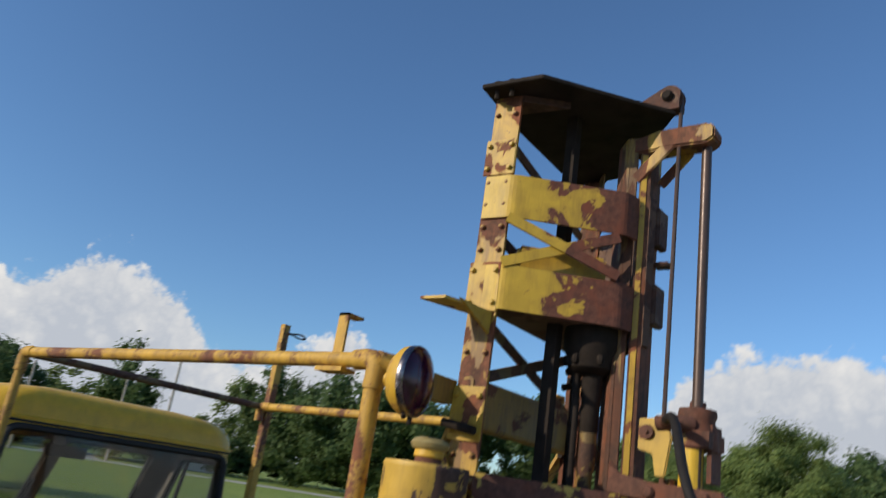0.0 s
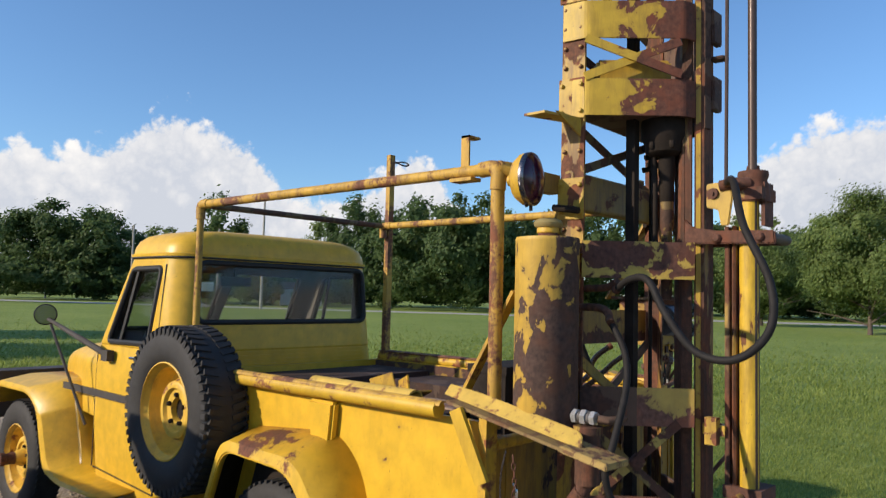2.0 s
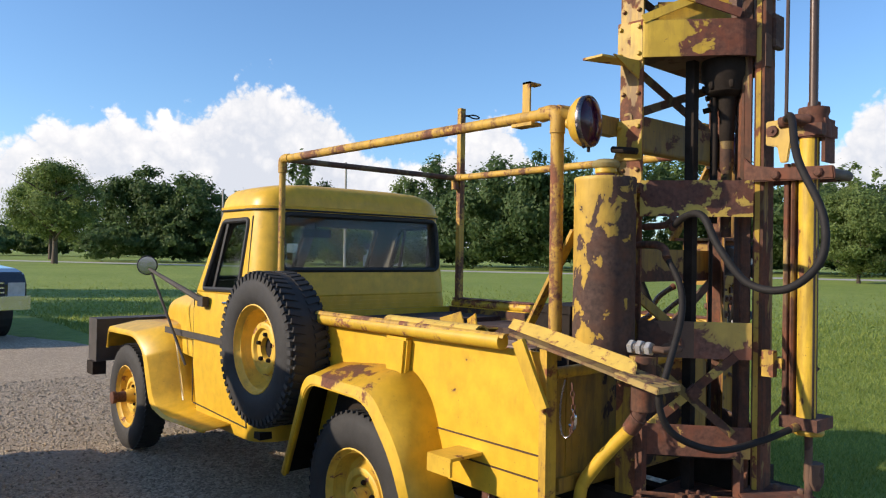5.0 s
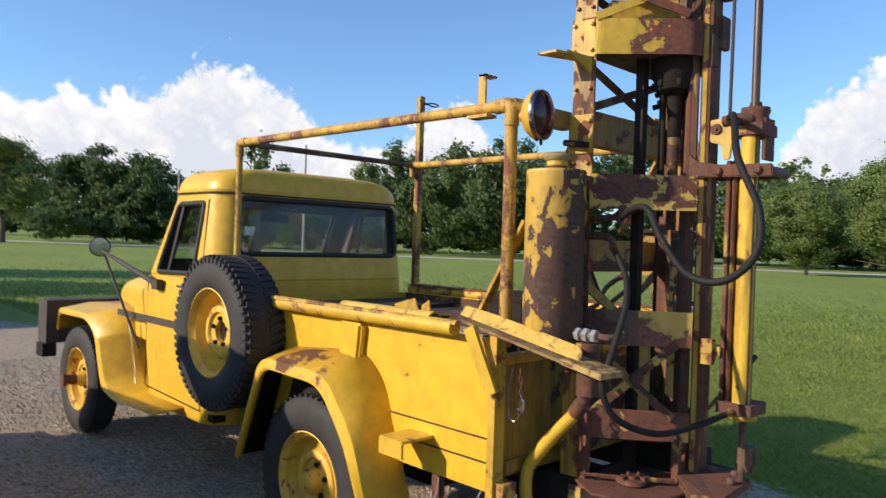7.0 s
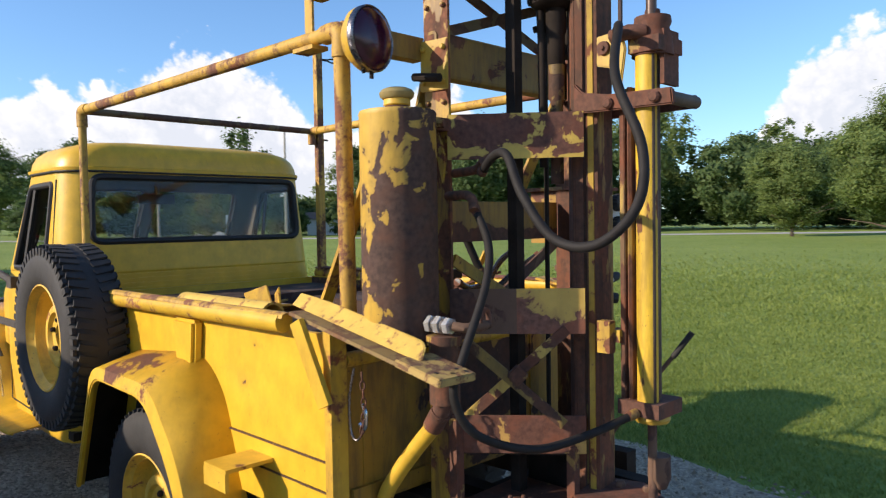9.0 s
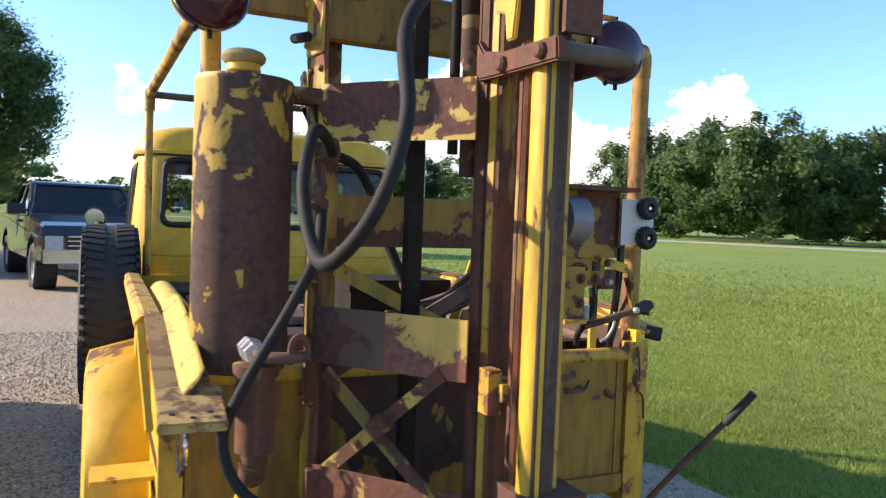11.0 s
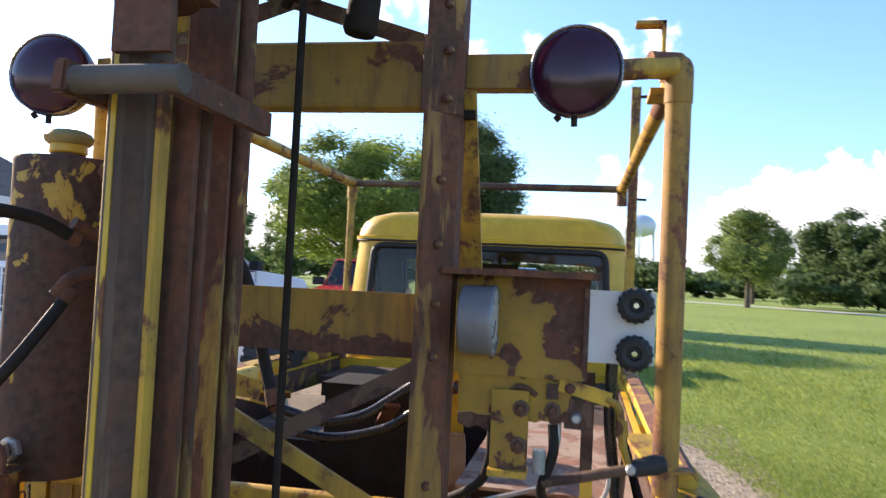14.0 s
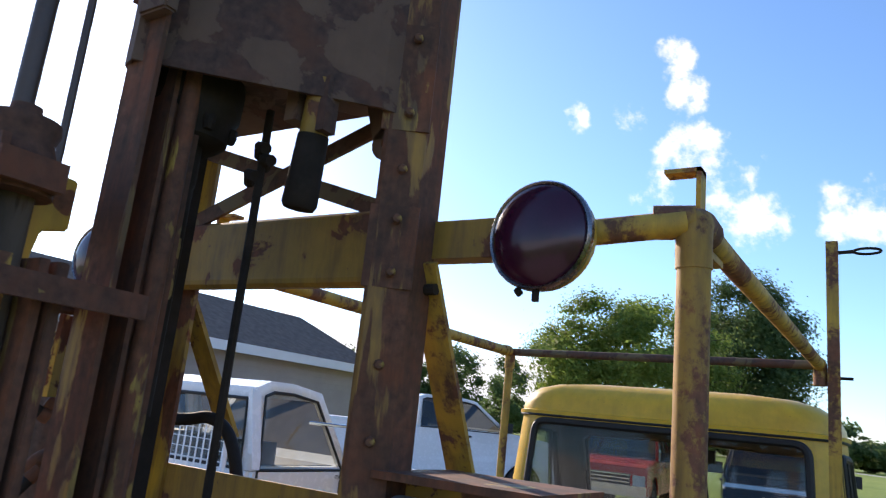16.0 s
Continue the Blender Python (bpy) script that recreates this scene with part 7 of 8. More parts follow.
# ---- parked vehicles ----
def vehicle(name, at, heading, label, paint, L, W, H, style):
    """A parked pickup, nose along +x before it is turned. style holds its main heights."""
    v = thing(name, (0, 0, 0), label, "pickup truck")
    hw = W / 2
    belt, hood, bedh, cab0, ws = style["belt"], style["hood"], style["bed"], style["cab0"], style["ws"]
    r = style.get("wheel", 0.40)
    f_ax, r_ax = L / 2 - style.get("front", 0.95), -L / 2 + style.get("rear", 1.25)
    sill = 0.48

    def profile_with_arches(pts_top):
        """Side outline: arches cut over the axles, then the upper edge back."""
        out = [(-L / 2, sill + 0.10)]
        for ax in (r_ax, f_ax):
            R = r + 0.08
            out.append((ax - R, sill))
            for k in range(1, 12):
                a = math.pi - k * math.pi / 12
                out.append((ax + R * math.cos(a), sill - 0.06 + R * math.sin(a)))
            out.append((ax + R, sill))
        out.append((L / 2, sill + 0.04))
        return out + pts_top
    top = [(L / 2 + 0.02, hood - 0.25), (L / 2 - 0.08, hood - 0.06), (L / 2 - 0.35, hood), (ws, belt + 0.02), (cab0, belt + 0.02), (cab0 - 0.03, bedh), (-L / 2, bedh)]
    bm = bmesh.new()
    prism(bm, profile_with_arches(top), -hw, hw)
    for vert in bm.verts:
        k = max(0.0, (vert.co.z - 0.7) / 0.6)
        vert.co.y *= 1 - 0.03 * min(k, 1) - 0.03 * max(0, vert.co.x - L / 2 + 0.6)
    part("body", bm, paint, v, "", False, 0.03)
    # greenhouse
    bm = bmesh.new()
    lo = [(cab0, belt), (ws, belt)]
    c0, c1 = cab0 + 0.10, ws - style.get("rake", 0.75)
    V = []
    for x, z, w in ((cab0, belt, hw * 0.97), (ws, belt, hw * 0.95), (c1, H - 0.04, hw * 0.80), (c1 - 0.25, H, hw * 0.76), (c0 + 0.15, H, hw * 0.76), (c0, H - 0.05, hw * 0.80)):
        V.append((bm.verts.new((x, -w, z)), bm.verts.new((x, w, z))))
    n = len(V)
    for i in range(n):
        j = (i + 1) % n
        bm.faces.new((V[i][0], V[j][0], V[j][1], V[i][1]))
    bm.faces.new([p[0] for p in V][::-1])
    bm.faces.new([p[1] for p in V])
    bmesh.ops.recalc_face_normals(bm, faces=bm.faces)
    # cut the window openings out of the hull, leaving pillars
    bm.faces.ensure_lookup_table()
    f_list = list(bm.faces)
    bmesh.ops.delete(bm, geom=[f_list[0]], context="FACES_ONLY")
    glass = style.get("glass") or tint_glass
    panes = []
    for nm, f in (("windscreen", f_list[1]), ("rear_glass", f_list[5]), ("side_window", f_list[6]), ("side_window", f_list[7])):
        bmesh.ops.inset_region(bm, faces=[f], thickness=0.055 if nm == "windscreen" else 0.075, use_even_offset=True)
        panes.append((nm, [p.co - f.normal * 0.015 for p in f.verts], f.normal.copy()))
        bmesh.ops.delete(bm, geom=[f], context="FACES_ONLY")
    hull = part("cabin", bm, paint, v, "", True)
    so = hull.modifiers.new("thickness", "SOLIDIFY")
    so.thickness, so.offset = 0.035, -1
    for nm, pts, nrm in panes:
        bm = bmesh.new()
        bm.faces.new([bm.verts.new(p) for p in pts])
        ob = part(nm, bm, glass, v, "tinted window glass" if glass is tint_glass else "clear window glass")
        ob.visible_shadow = False
        bm = bmesh.new()
        tube(bm, [p + nrm * 0.015 for p in pts] + [pts[0] + nrm * 0.015], 0.011, 6)
        part("window_seal", bm, gasket, ob)
    bm = bmesh.new()
    box(bm, (cab0 + 0.12, -hw * 0.85, belt - 0.3), (cab0 + 0.30, hw * 0.85, belt + 0.16))
    part("seat_back", bm, seat_mat, v, "dark seat back", False, 0.04)
    bm = bmesh.new()
    box(bm, (cab0 + 0.04, -hw * 0.86, belt), (ws - 0.10, hw * 0.86, belt + 0.024))
    part("cab_interior", bm, seat_mat, v, "dark cab interior")

    def side_y(z, s):
        k = (z - belt) / (H - 0.04 - belt)
        return s * (hw * 0.962 - hw * 0.155 * k + 0.006)
    split = style.get("split", [0.0])
    for s in (-1, 1):
        for x in split:
            bm = bmesh.new()
            bar(bm, (x, side_y(belt, s) * 0.985, belt), (x + 0.02, side_y(H - 0.07, s) * 0.985, H - 0.07), 0.035, 0.07, (1, 0, 0))
            part("door_pillar", bm, gasket if glass is tint_glass else paint, v)
        for x in split + [ws - 0.12]:
            bm = bmesh.new()
            bar(bm, (x, s * (hw - 0.004), 0.55), (x, s * (hw * 0.985), belt), 0.010, 0.010)
            part("door_gap", bm, gasket, v)
        for x in split:
            bm = bmesh.new()
            box(bm, (x + 0.06, min(s * hw * 0.97, s * (hw + 0.025)), belt - 0.13), (x + 0.28, max(s * hw * 0.97, s * (hw + 0.025)), belt - 0.09))
            part("door_handle", bm, gasket, v, "", False, 0.01)
        bm = bmesh.new()
        if style.get("loop_mirror"):
            a, b = (ws - 0.18, s * (hw + 0.0), belt - 0.04), (ws - 0.25, s * (hw + 0.20), belt + 0.02)
            tube(bm, [a, (b[0], b[1], belt - 0.05), (b[0], b[1], belt + 0.30), (ws - 0.42, s * hw * 0.9, belt + 0.30)], 0.014, 8)
            box(bm, (b[0] - 0.02, b[1] - 0.07, belt), (b[0] + 0.02, b[1] + 0.07, belt + 0.26))
        else:
            y0, y1 = sorted((s * hw * 0.97, s * (hw + 0.26)))
            box(bm, (ws - 0.30, y0, belt + 0.02), (ws - 0.18, y1, belt + 0.22))
        part("wing_mirror", bm, chrome if style.get("loop_mirror") else gasket, v, "", False, 0.012)
        for ax in (f_ax, r_ax):
            w = thing("wheel", (ax, s * (hw - 0.14), r), "", "")
            w.parent = v
            m = Matrix.Translation((ax, s * (hw - 0.14), r)) @ pose(0, 0, 0, 90 if s < 0 else -90)
            bm = bmesh.new()
            lathe(bm, [(r * 0.60, -0.12), (r * 0.9, -0.13), (r, -0.09), (r, 0.09), (r * 0.9, 0.13), (r * 0.62, 0.12)], m, 40)
            bmesh.ops.recalc_face_normals(bm, faces=bm.faces)
            part("tyre", bm, black_rubber, w, "", True)
            bm = bmesh.new()
            lathe(bm, [(r * 0.62, 0.11), (r * 0.55, 0.07), (r * 0.30, 0.06), (r * 0.2, 0.09), (0, 0.09)], m, 28)
            bmesh.ops.recalc_face_normals(bm, faces=bm.faces)
            part("rim", bm, grey_metal, w, "", True)
            bm = bmesh.new()
            box(bm, (ax - r - 0.05, min(s * 0.25, s * (hw - 0.01)), 0.45), (ax + r + 0.05, max(s * 0.25, s * (hw - 0.02)), 0.47))
            lathe(bm, [(r + 0.07, -0.20), (r + 0.07, 0.12)], Matrix.Translation((ax, s * (hw - 0.14), sill - 0.06)) @ pose(0, 0, 0, 90 if s < 0 else -90), 24)
            part("wheel_well", bm, gasket, v)
    # nose: grille, bumper, lamps
    bm = bmesh.new()
    box(bm, (L / 2 - 0.02, -hw * 0.62, hood - 0.50), (L / 2 + 0.03, hw * 0.62, hood - 0.20))
    part("grille", bm, gasket, v, "", False, 0.01)
    bm = bmesh.new()
    for k in range(4):
        z = hood - 0.46 + k * 0.075
        box(bm, (L / 2 + 0.02, -hw * 0.60, z), (L / 2 + 0.045, hw * 0.60, z + 0.022))
    part("grille_bar", bm, chrome, v)
    bm = bmesh.new()
    box(bm, (L / 2 - 0.02, -hw * 0.97, 0.50), (L / 2 + 0.14, hw * 0.97, 0.72))
    part("front_bumper", bm, chrome, v, "chrome bumper", False, 0.03)
    bm = bmesh.new()
    box(bm, (-L / 2 - 0.10, -hw * 0.95, 0.55), (-L / 2 + 0.02, hw * 0.95, 0.72))
    part("rear_bumper", bm, chrome, v, "", False, 0.03)
    for s in (-1, 1):
        bm = bmesh.new()
        box(bm, (L / 2 - 0.05, s * hw * 0.80 - 0.13, hood - 0.46), (L / 2 + 0.025, s * hw * 0.80 + 0.13, hood - 0.22))
        part("headlight", bm, grey_metal, v, "clear headlight", False, 0.02)
    if style.get("rack"):
        bm = bmesh.new()
        for y in [i * 0.06 - hw * 0.8 for i in range(int(hw * 1.6 / 0.06) + 1)]:
            bar(bm, (cab0 - 0.10, y, bedh), (cab0 - 0.10, y, belt + 0.24), 0.012, 0.004)
        for k in range(6):
            bar(bm, (cab0 - 0.10, -hw * 0.8, bedh + 0.06 * k + 0.03), (cab0 - 0.10, hw * 0.8, bedh + 0.06 * k + 0.03), 0.012, 0.004)
        tube(bm, [(cab0 - 0.10, -hw * 0.82, bedh), (cab0 - 0.10, -hw * 0.82, belt + 0.26), (cab0 - 0.10, hw * 0.82, belt + 0.26), (cab0 - 0.10, hw * 0.82, bedh)], 0.02, 8)
        part("cab_guard", bm, white_paint, v, "perforated white cab guard")
    if style.get("badge"):
        for s in (-1, 1):
            bm = bmesh.new()
            for k in range(4):
                box(bm, (-L / 2 + 1.0 + k * 0.11, min(s * hw * 0.97, s * (hw + 0.006)), bedh - 0.16), (-L / 2 + 1.09 + k * 0.11, max(s * hw * 0.97, s * (hw + 0.006)), bedh - 0.07))
            part("badge", bm, gasket, v, "dark badge bars")
    v.matrix_basis = pose(at[0], at[1], 0, 0, 0, heading)
    return v


OLD = dict(belt=1.24, hood=1.22, bed=1.12, cab0=-0.15, ws=0.80, rake=0.24, split=[-0.10], wheel=0.38, front=0.75, rear=1.0, loop_mirror=True, rack=True, glass=clear_glass)
MODERN = dict(belt=1.50, hood=1.42, bed=1.53, cab0=-0.75, ws=1.48, rake=0.80, split=[0.2], wheel=0.44, front=1.0, rear=1.25, badge=True)
MID = dict(belt=1.22, hood=1.15, bed=1.22, cab0=-0.85, ws=1.20, rake=0.75, split=[0.05], wheel=0.39, front=0.95, rear=1.2)
vehicle("old_pickup", (-2.31, -3.25), 180, "old white pickup truck with loop mirrors parked alongside", white_paint, 4.7, 1.70, 1.78, OLD)
vehicle("modern_pickup", (-11.95, -7.7), 154, "white crew pickup truck parked on the gravel", white_paint, 5.7, 2.03, 2.12, MODERN)
vehicle("black_pickup", (-14.3, -1.35), 12, "black pickup truck parked facing the yellow truck", black_paint, 5.6, 1.95, 1.86, MID)
vehicle("red_pickup", (-17.6, -5.3), 8, "red pickup truck parked on the drive", red_paint, 5.6, 1.95, 1.95, MID)


# ---- house beside the drive ----
def build_house():
    h = thing("house", (-15, -18, 0), "low grey house with a hipped shingle roof and white eaves", "house")
    x0, x1, y0, y1, ez, rz = -17.8, 3.0, -18.6, -14.2, 3.02, 4.5
    bm = bmesh.new()
    box(bm, (x0, y0, 0), (x1, y1, ez))
    part("wall", bm, siding, h, "grey siding wall")
    for k in range(18):
        z = 0.12 + k * 0.16
        bm = bmesh.new()
        box(bm, (x0 - 0.015, y1, z), (x1 + 0.015, y1 + 0.018, z + 0.145))
        part("siding_board", bm, siding, h)
    bm = bmesh.new()
    o = 0.5
    a = [bm.verts.new(p) for p in ((x0 - o, y0 - o, ez), (x1 + o, y0 - o, ez), (x1 + o, y1 + o, ez), (x0 - o, y1 + o, ez))]
    t = [bm.verts.new(p) for p in ((x0 + 0.9, (y0 + y1) / 2, rz), (x1 - 0.9, (y0 + y1) / 2, rz))]
    bm.faces.new(a[::-1])
    bm.faces.new((a[0], a[1], t[1], t[0]))
    bm.faces.new((a[2], a[3], t[0], t[1]))
    bm.faces.new((a[1], a[2], t[1]))
    bm.faces.new((a[3], a[0], t[0]))
    bmesh.ops.recalc_face_normals(bm, faces=bm.faces)
    part("roof", bm, roof_shingle, h, "grey hipped shingle roof")
    bm = bmesh.new()
    box(bm, (x0 - o - 0.03, y1 + o - 0.02, ez - 0.22), (x1 + o + 0.03, y1 + o + 0.03, ez + 0.03))
    box(bm, (x0 - o - 0.03, y0 - o, ez - 0.22), (x0 - o + 0.02, y1 + o, ez + 0.03))
    part("fascia", bm, trim_white, h, "white eaves board")
    bm = bmesh.new()
    for x in (-9.5, -5.0):
        box(bm, (x - 0.7, y1, 0.9), (x + 0.7, y1 + 0.05, 2.1))
    part("window", bm, dark_glass, h, "dark window")


build_house()


# ---- trees ----
def leaves_mesh(name, clumps, size, mat, seed, count):
    """Many small leaves scattered through rounded clumps: (centre, radii, middle of the crown)."""
    g = np.random.default_rng(seed)
    vol = np.array([r[0] * r[1] * r[2] for _, r, _ in clumps]) ** 0.75
    pick = g.choice(len(clumps), count, p=vol / vol.sum())
    C = np.array([c for c, _, _ in clumps])[pick]
    R = np.array([r for _, r, _ in clumps])[pick]
    O = C - np.array([o for _, _, o in clumps])[pick]
    O /= np.linalg.norm(O, axis=1)[:, None] + 1e-6
    d = g.normal(size=(count, 3))
    d /= np.linalg.norm(d, axis=1)[:, None]
    rad = np.abs(g.normal(0.75, 0.38, count))
    P = C + d * R * rad[:, None]
    n = d * 0.7 + O * 0.8 + g.normal(size=(count, 3)) * 0.5
    n /= np.linalg.norm(n, axis=1)[:, None]
    u = np.cross(n, g.normal(size=(count, 3)))
    u /= np.linalg.norm(u, axis=1)[:, None]
    w = np.cross(n, u)
    s = size * g.uniform(0.6, 1.4, count)[:, None]
    V = np.stack([P + u * s, P + w * s * 0.55, P - u * s, P - w * s * 0.55], 1).reshape(-1, 3)
    me = bpy.data.meshes.new(name)
    me.from_pydata(V.tolist(), [], np.arange(count * 4).reshape(-1, 4).tolist())
    me.materials.append(mat)
    return me


def crown_clumps(rnd, c, rx, rz, n, low=-0.9):
    out = []
    for _ in range(n):
        while True:
            x, y, z = rnd.uniform(-1, 1), rnd.uniform(-1, 1), rnd.uniform(low, 1)
            if x * x + y * y + z * z < 1:
                break
        k = rnd.uniform(0.12, 0.28)
        out.append(((c[0] + x * rx, c[1] + y * rx, c[2] + z * rz), (rx * k, rx * k, rz * k * rnd.uniform(0.6, 0.9)), c))
    return out


def tree(at, height, width, label, mat, seed, leaves=5000, trunk=0.3, stem=0.18, leaf=0.14, low=-0.9, name="tree", clumps=80):
    rnd = random.Random(seed)
    t = thing(name, (at[0], at[1], 0), label, "tree")
    x, y = at
    zc = height * (stem + (1 - stem) / 2)
    rz = height * (1 - stem) / 2
    bm = bmesh.new()
    pts = [(x, y, -0.1), (x + rnd.uniform(-.1, .1), y, height * stem), (x + rnd.uniform(-.2, .2), y + rnd.uniform(-.2, .2), height * 0.55), (x, y, height * 0.86)]
    tube(bm, pts, 0.1, 10, True, [trunk, trunk * 0.75, trunk * 0.45, trunk * 0.12])
    for k in range(9):
        z0 = height * rnd.uniform(stem, 0.65)
        a = rnd.uniform(0, math.tau)
        q = (x + math.cos(a) * width * 0.38, y + math.sin(a) * width * 0.38, z0 + height * rnd.uniform(0.08, 0.25))
        tube(bm, [(x, y, z0), ((x + q[0]) / 2, (y + q[1]) / 2, (z0 + q[2]) / 2 + 0.1), q], 0.1, 6, True, [trunk * 0.4, trunk * 0.25, trunk * 0.06])
    part("trunk", bm, bark, t, "", True)
    cl = crown_clumps(rnd, (x, y, zc), width / 2 * 0.82, rz * 0.84, clumps, low)
    me = leaves_mesh("crown", cl, leaf, mat, seed, leaves)
    ob = new("crown", me)
    ob.parent = t
    ob.matrix_parent_inverse = t.matrix_basis.inverted()
    ob["label"] = "leafy crown with gaps"
    return t


def polar(bearing, dist, eye=(1.5, -1.5)):
    return (eye[0] + dist * math.cos(radians(bearing)), eye[1] + dist * math.sin(radians(bearing)))


tree(polar(102.8, 47), 8.6, 8.5, "rounded green lawn tree", leaf_mid, 11, 80000, 0.16, 0.05, 0.08, -1.0, clumps=140)
tree(polar(109.6, 58), 7.2, 7.5, "dense green lawn tree", leaf_mid, 12, 70000, 0.16, 0.05, 0.085, -1.0, clumps=130)
tree((-30.5, -5.2), 9.1, 6.6, "tall dense dark tree beyond the drive", leaf_dark, 13, 80000, 0.22, 0.10, 0.065, clumps=150)
tree((-23.5, -7.4), 6.9, 8.0, "spreading light green tree", leaf_light, 14, 60000, 0.20, 0.16, 0.06, clumps=120)
tree(polar(167.3, 88), 11.5, 11.0, "broad tree with open branches on the lawn", leaf_mid, 15, 30000, 0.35, 0.14, 0.13)
tree(polar(168.2, 125, (1.5, 0.4)), 13.5, 13.0, "broad tree with open branches on the lawn", leaf_mid, 16, 24000, 0.35, 0.14, 0.17)


def wood(name, spots, label, mat, seed, leaf, per):
    """A stretch of far woods as one object."""
    rnd = random.Random(seed)
    cl = []
    for (x, y, h, w) in spots:
        cl += crown_clumps(rnd, (x, y, h * 0.53), w / 2 * 0.85, h * 0.47, 48, -1.0)
    me = leaves_mesh(name, cl, leaf, mat, seed, per * len(spots))
    ob = new(name, me)
    tagged(ob, label, "trees", kind="stuff")
    return ob


rw = random.Random(21)
spots, spots2, spots3, spots4 = [], [], [], []
for b in range(96, 162, 2):
    d = rw.uniform(88, 100) if b < 128 else rw.uniform(98, 118)
    h = (11.5 if b < 118 else 14.5 if b < 146 else 10.0) * rw.uniform(0.85, 1.12)
    x, y = polar(b, d)
    if 143 <= b <= 149:
        h *= 0.55
    (spots if rw.random() < 0.6 else spots2).append((x, y, h, rw.uniform(8, 11)))
for b, d, h, w in ((131, 80, 13.5, 13), (134.5, 82, 12.5, 12), (127.5, 84, 10.5, 11), (137.5, 86, 10.5, 11), (113, 80, 9.5, 11), (105, 84, 10, 12), (98, 80, 10, 11),
                   (150.2, 92, 13.2, 8.5), (158.5, 112, 14.2, 13), (160.8, 112, 14.5, 13), (163.0, 114, 12.0, 10), (148, 90, 6, 7), (152.5, 96, 6, 8), (143.2, 90, 4.0, 6), (146.6, 90, 3.5, 5)):
    x, y = polar(b, d)
    spots2.append((x, y, h, w))
for b in range(92, 166, 2):
    x, y = polar(b, 104 + rw.uniform(-4, 4))
    spots2.append((x, y, rw.uniform(3.5, 5.5), rw.uniform(8, 11)))
for b in range(146, 250, 3):
    d = rw.uniform(180, 220)
    x, y = polar(b, d)
    spots3.append((x, y, rw.uniform(7, 13), rw.uniform(12, 20)))
for k in range(72):
    x, y = polar(145 + k * 1.5, rw.uniform(190, 205))
    spots3.append((x, y, rw.uniform(4, 6.5), rw.uniform(11, 15)))
for b, d, h in ((-150, 70, 9), (-154, 75, 8.5), (-146, 70, 8), (-158, 85, 8.5), (-142, 60, 7)):
    x, y = polar(b, d)
    spots4.append((x, y, h, 7))
wood("woods", spots, "dense green woods behind the road", leaf_mid, 31, 0.24, 5200)
wood("woods", spots2, "dense dark green woods behind the road", leaf_dark, 32, 0.25, 4500)
wood("woods", spots4, "rounded dark trees behind the house", leaf_dark, 34, 0.15, 9000)
wood("woods", spots3, "distant hazy tree line", leaf_dark, 33, 0.55, 1500)


# ---- poles and tower ----
def utility_pole(at, h, arms=True):
    p = thing("utility_pole", (*at, 0), "weathered wooden utility pole beside the road", "utility pole", "roadside poles")
    bm = bmesh.new()
    tube(bm, [(at[0], at[1], -0.2), (at[0], at[1], h)], 0.13, 10, True, [0.14, 0.09])
    part("pole", bm, pole_wood, p, "", True)
    if arms:
        bm = bmesh.new()
        bar(bm, (at[0] - 0.9, at[1] + 0.6, h - 0.7), (at[0] + 0.9, at[1] - 0.6, h - 0.7), 0.1, 0.12)
        part("crossarm", bm, pole_wood, p)
    return p


for b, d, h, arm in ((148.15, 69, 10.2, False), (151.2, 78, 8.0, True), (157.25, 75, 7.7, False), (162.0, 120, 10.5, True), (150.4, 130, 9.5, True)):
    utility_pole(polar(b, d, (1.6, -0.1)), h, arm)


def road_sign(at, h):
    s = thing("road_sign", (*at, 0), "small white road sign on a thin post", "road sign")
    bm = bmesh.new()
    tube(bm, [(at[0], at[1], 0), (at[0], at[1], h)], 0.035, 8)
    part("post", bm, pole_wood, s)
    bm = bmesh.new()
    box(bm, (-0.02, -0.55, h - 0.75), (0.02, 0.55, h + 0.05), pose(at[0], at[1], 0, 0, 0, -28))
    part("sign_plate", bm, trim_white, s, "", False, 0.005)


road_sign(polar_xy(152.4, 66), 2.3)


def far_house(at, turn):
    h = thing("far_house", (*at, 0), "small white house beyond the road", "house")
    m = pose(at[0], at[1], 0, 0, 0, turn)
    bm = bmesh.new()
    box(bm, (-2.6, -2.4, 0), (2.6, 2.4, 2.1), m)
    part("wall", bm, trim_white, h)
    bm = bmesh.new()
    vs = [bm.verts.new(m @ Vector(p)) for p in ((-2.9, -2.7, 2.05), (2.9, -2.7, 2.05), (2.9, 2.7, 2.05), (-2.9, 2.7, 2.05), (-2.9, 0, 3.0), (2.9, 0, 3.0))]
    for f in ((0, 1, 5, 4), (2, 3, 4, 5), (0, 4, 3), (1, 2, 5), (3, 2, 1, 0)):
        bm.faces.new([vs[i] for i in f])
    bmesh.ops.recalc_face_normals(bm, faces=bm.faces)
    part("roof", bm, roof_shingle, h)


far_house(polar_xy(144.8, 97), 55)


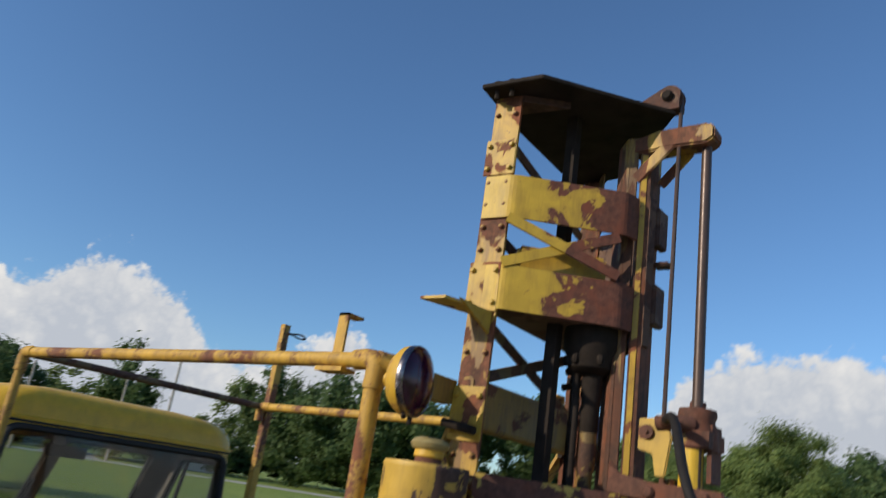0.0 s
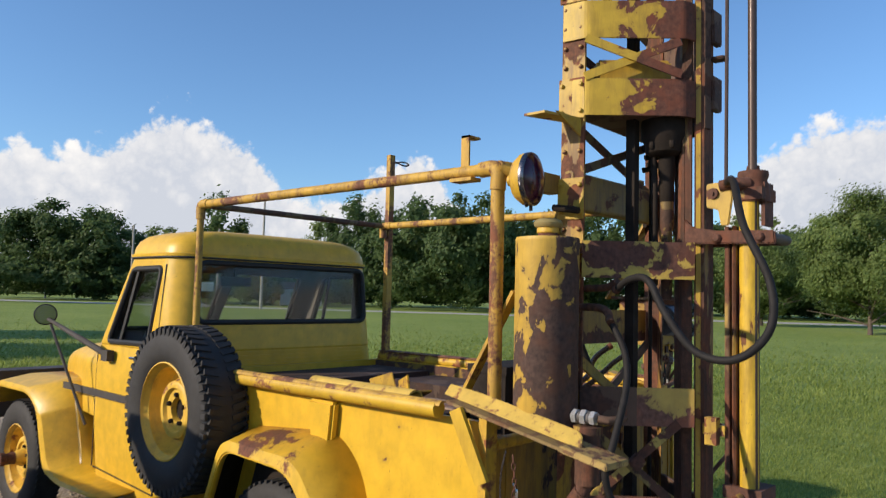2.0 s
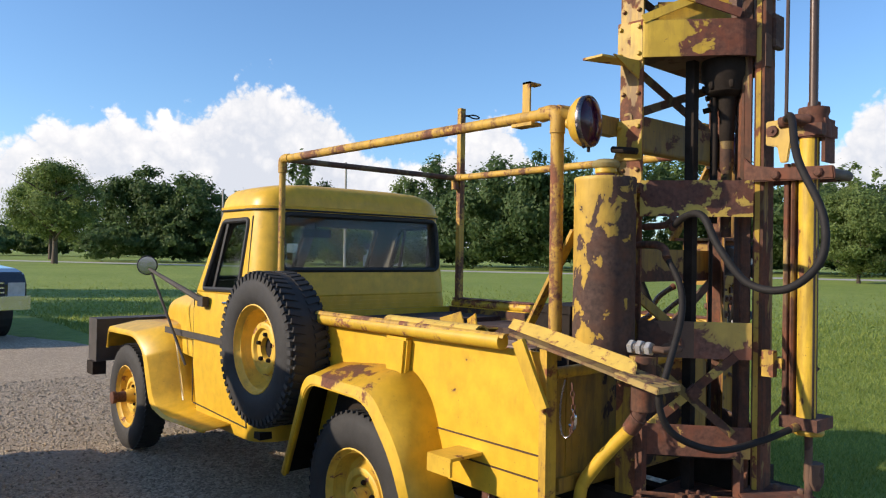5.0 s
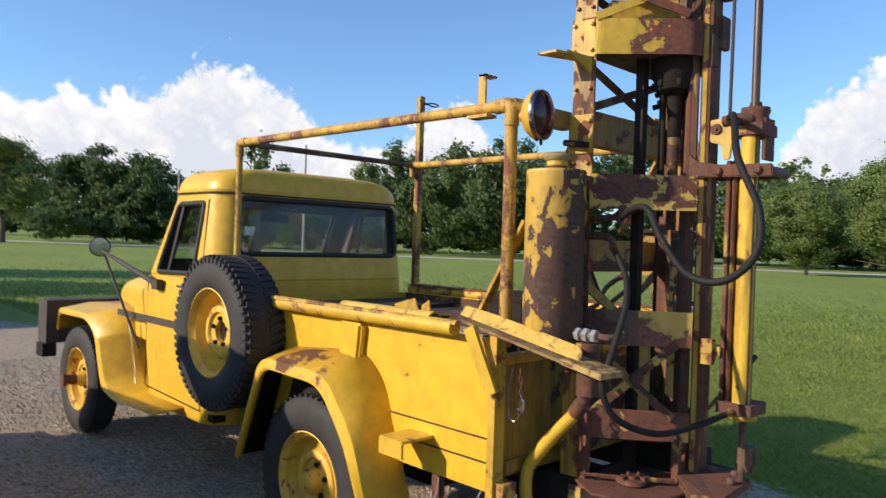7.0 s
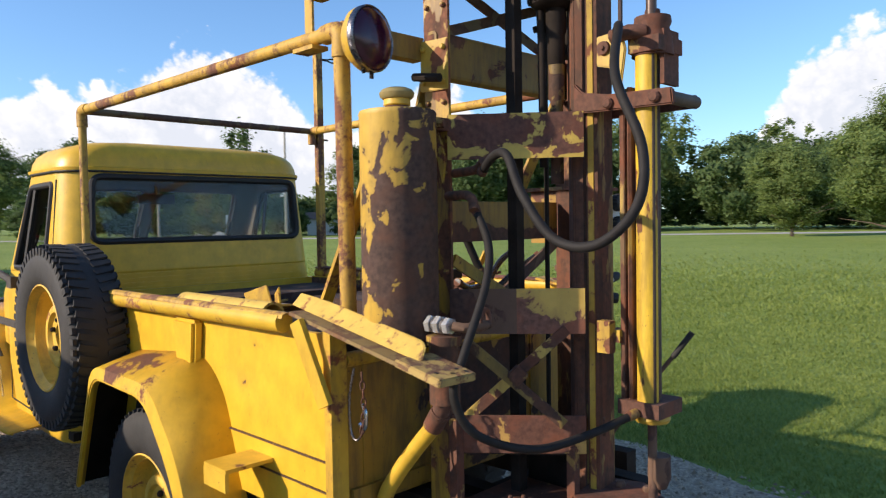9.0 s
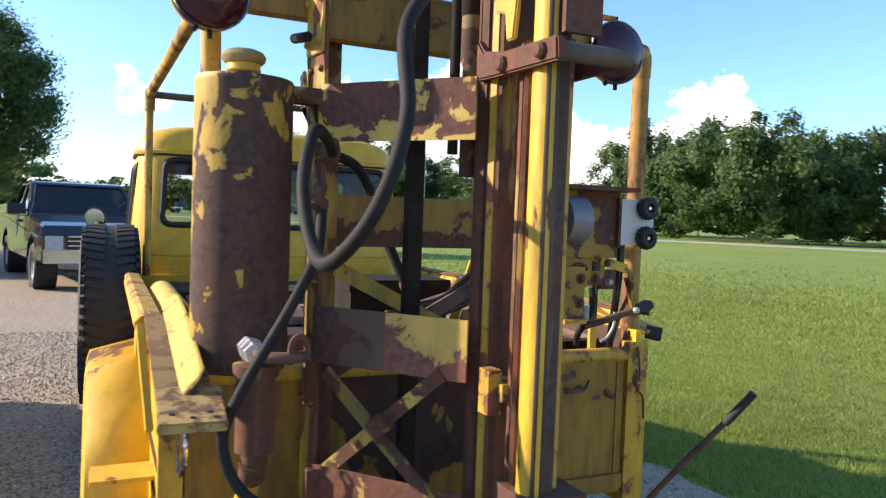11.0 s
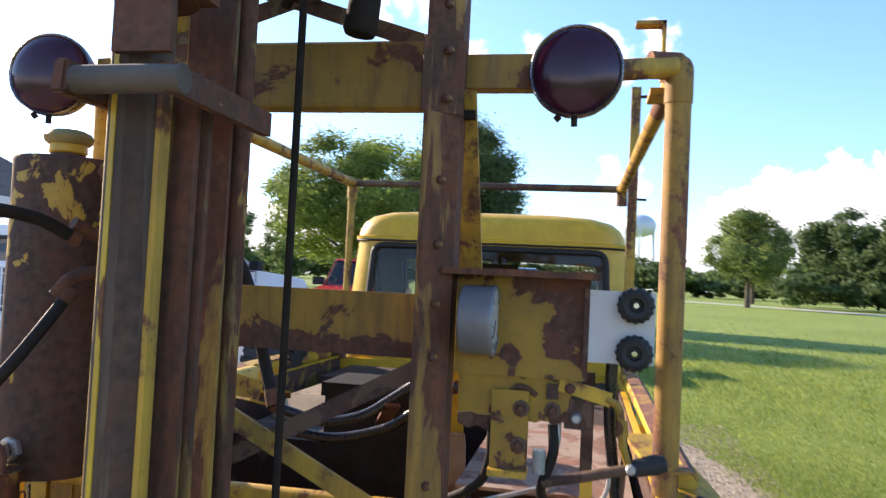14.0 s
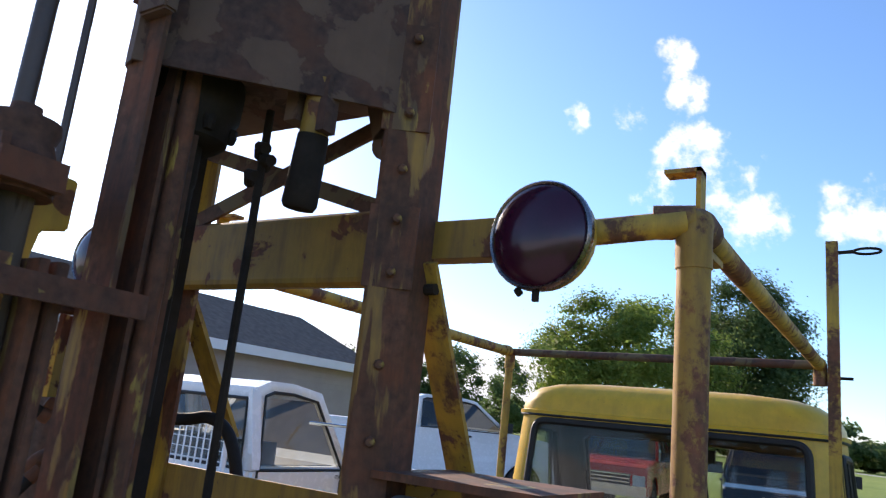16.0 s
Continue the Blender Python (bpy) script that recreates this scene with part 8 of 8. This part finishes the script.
def water_tower():
    x, y = polar(176.3, 350, (1.2, 0.78))
    w = thing("water_tower", (x, y, 0), "pale water tower on tall legs far beyond the lawn", "water tower")
    bm = bmesh.new()
    lathe(bm, [(0, 35.6), (3.2, 35.2), (5.9, 33.8), (7.3, 31.8), (7.6, 30), (7.3, 28.2), (5.6, 26.4), (2.8, 25.4), (0, 25.0)], Matrix.Translation((x, y, 0)), 32)
    bmesh.ops.recalc_face_normals(bm, faces=bm.faces)
    part("water_tank", bm, tower_white, w, "", True)
    for k in range(6):
        a = k * math.tau / 6
        bm = bmesh.new()
        tube(bm, [(x + 7.2 * math.cos(a), y + 7.2 * math.sin(a), 30), (x + 8.4 * math.cos(a), y + 8.4 * math.sin(a), 0)], 0.35, 8)
        part("leg", bm, tower_white, w)
    bm = bmesh.new()
    tube(bm, [(x, y, 22), (x, y, 0)], 0.8, 10)
    part("riser", bm, tower_white, w)


water_tower()


# ---- grass blades and loose stones close to the truck ----
def blades(name, centre, reach, count, height, seed, width=0.004):
    g = np.random.default_rng(seed)
    r, th = g.exponential(reach, count), g.uniform(0, math.pi, count)
    x, y = centre[0] + r * np.cos(th), centre[1] + r * np.sin(th)
    edge = np.interp(x, [-11, -9.5, -6, -2.8, -1.0, 0.4, 3, 9], [0.7, 1.25, 1.66, 2.16, 2.3, 2.05, 1.95, 1.65])
    keep = y > edge + g.normal(0, 0.06, count)
    x, y = x[keep], y[keep]
    n = len(x)
    h = height * g.uniform(0.4, 1.25, n) * np.clip(r[keep] / 5, 1, 2.2)
    a = g.uniform(0, math.tau, n)
    lean = g.normal(0, 0.5, (n, 2)) * h[:, None]
    w = width * g.uniform(0.7, 1.5, n) * np.clip(r[keep] / 4, 1, 4)
    z0 = np.zeros(n)
    A = np.stack([x - np.cos(a) * w, y - np.sin(a) * w, z0], 1)
    B = np.stack([x + np.cos(a) * w, y + np.sin(a) * w, z0], 1)
    C = np.stack([x + lean[:, 0], y + lean[:, 1], h], 1)
    V = np.stack([A, B, C], 1).reshape(-1, 3)
    me = bpy.data.meshes.new(name)
    me.from_pydata(V.tolist(), [], np.arange(n * 3).reshape(-1, 3).tolist())
    me.materials.append(blade_mat)
    return tagged(new(name, me), "short mown grass blades on the lawn", "grass", kind="stuff")


blade_mat = leaf_material("grass_blade", (0.165, 0.228, 0.042), (0.41, 0.455, 0.118))
blades("grass_blades", (-2.5, 1.2), 6.0, 330000, 0.036, 51)


def pebbles(name, xs, ys, count, seed):
    g = np.random.default_rng(seed)
    x, y = g.uniform(*xs, count), g.uniform(*ys, count)
    r = 0.006 + 0.012 * g.random(count) ** 2
    base = np.array([(1, 0, 0), (0, 1, 0), (-1, 0, 0), (0, -1, 0), (0, 0, 0.8), (0, 0, -0.5)], float)
    V = base[None] * g.uniform(0.6, 1.2, (count, 6, 1)) * r[:, None, None]
    a = g.uniform(0, math.tau, count)
    c, s = np.cos(a)[:, None], np.sin(a)[:, None]
    V = np.stack([V[..., 0] * c - V[..., 1] * s + x[:, None], V[..., 0] * s + V[..., 1] * c + y[:, None], V[..., 2] + 0.010], -1)
    F = np.array([(0, 1, 4), (1, 2, 4), (2, 3, 4), (3, 0, 4), (1, 0, 5), (2, 1, 5), (3, 2, 5), (0, 3, 5)])
    F = (F[None] + np.arange(count)[:, None, None] * 6).reshape(-1, 3)
    me = bpy.data.meshes.new(name)
    me.from_pydata(V.reshape(-1, 3).tolist(), [], F.tolist())
    me.materials.append(stone_mat)
    return tagged(new(name, me), "loose brownish-grey gravel stones on the drive", "gravel", kind="stuff")


def stone_material():
    m, nt, b = material("loose_stones")
    g = nt.nodes.new("ShaderNodeNewGeometry")
    nt.links.new(blend(nt, g.outputs["Random Per Island"], (0.19, 0.148, 0.098), (0.53, 0.43, 0.30)), b.inputs["Base Color"])
    b.inputs["Roughness"].default_value = 0.9
    return m


stone_mat = stone_material()
pebbles("gravel_stones", (-7.5, 1.5), (-2.2, 2.1), 30000, 61)
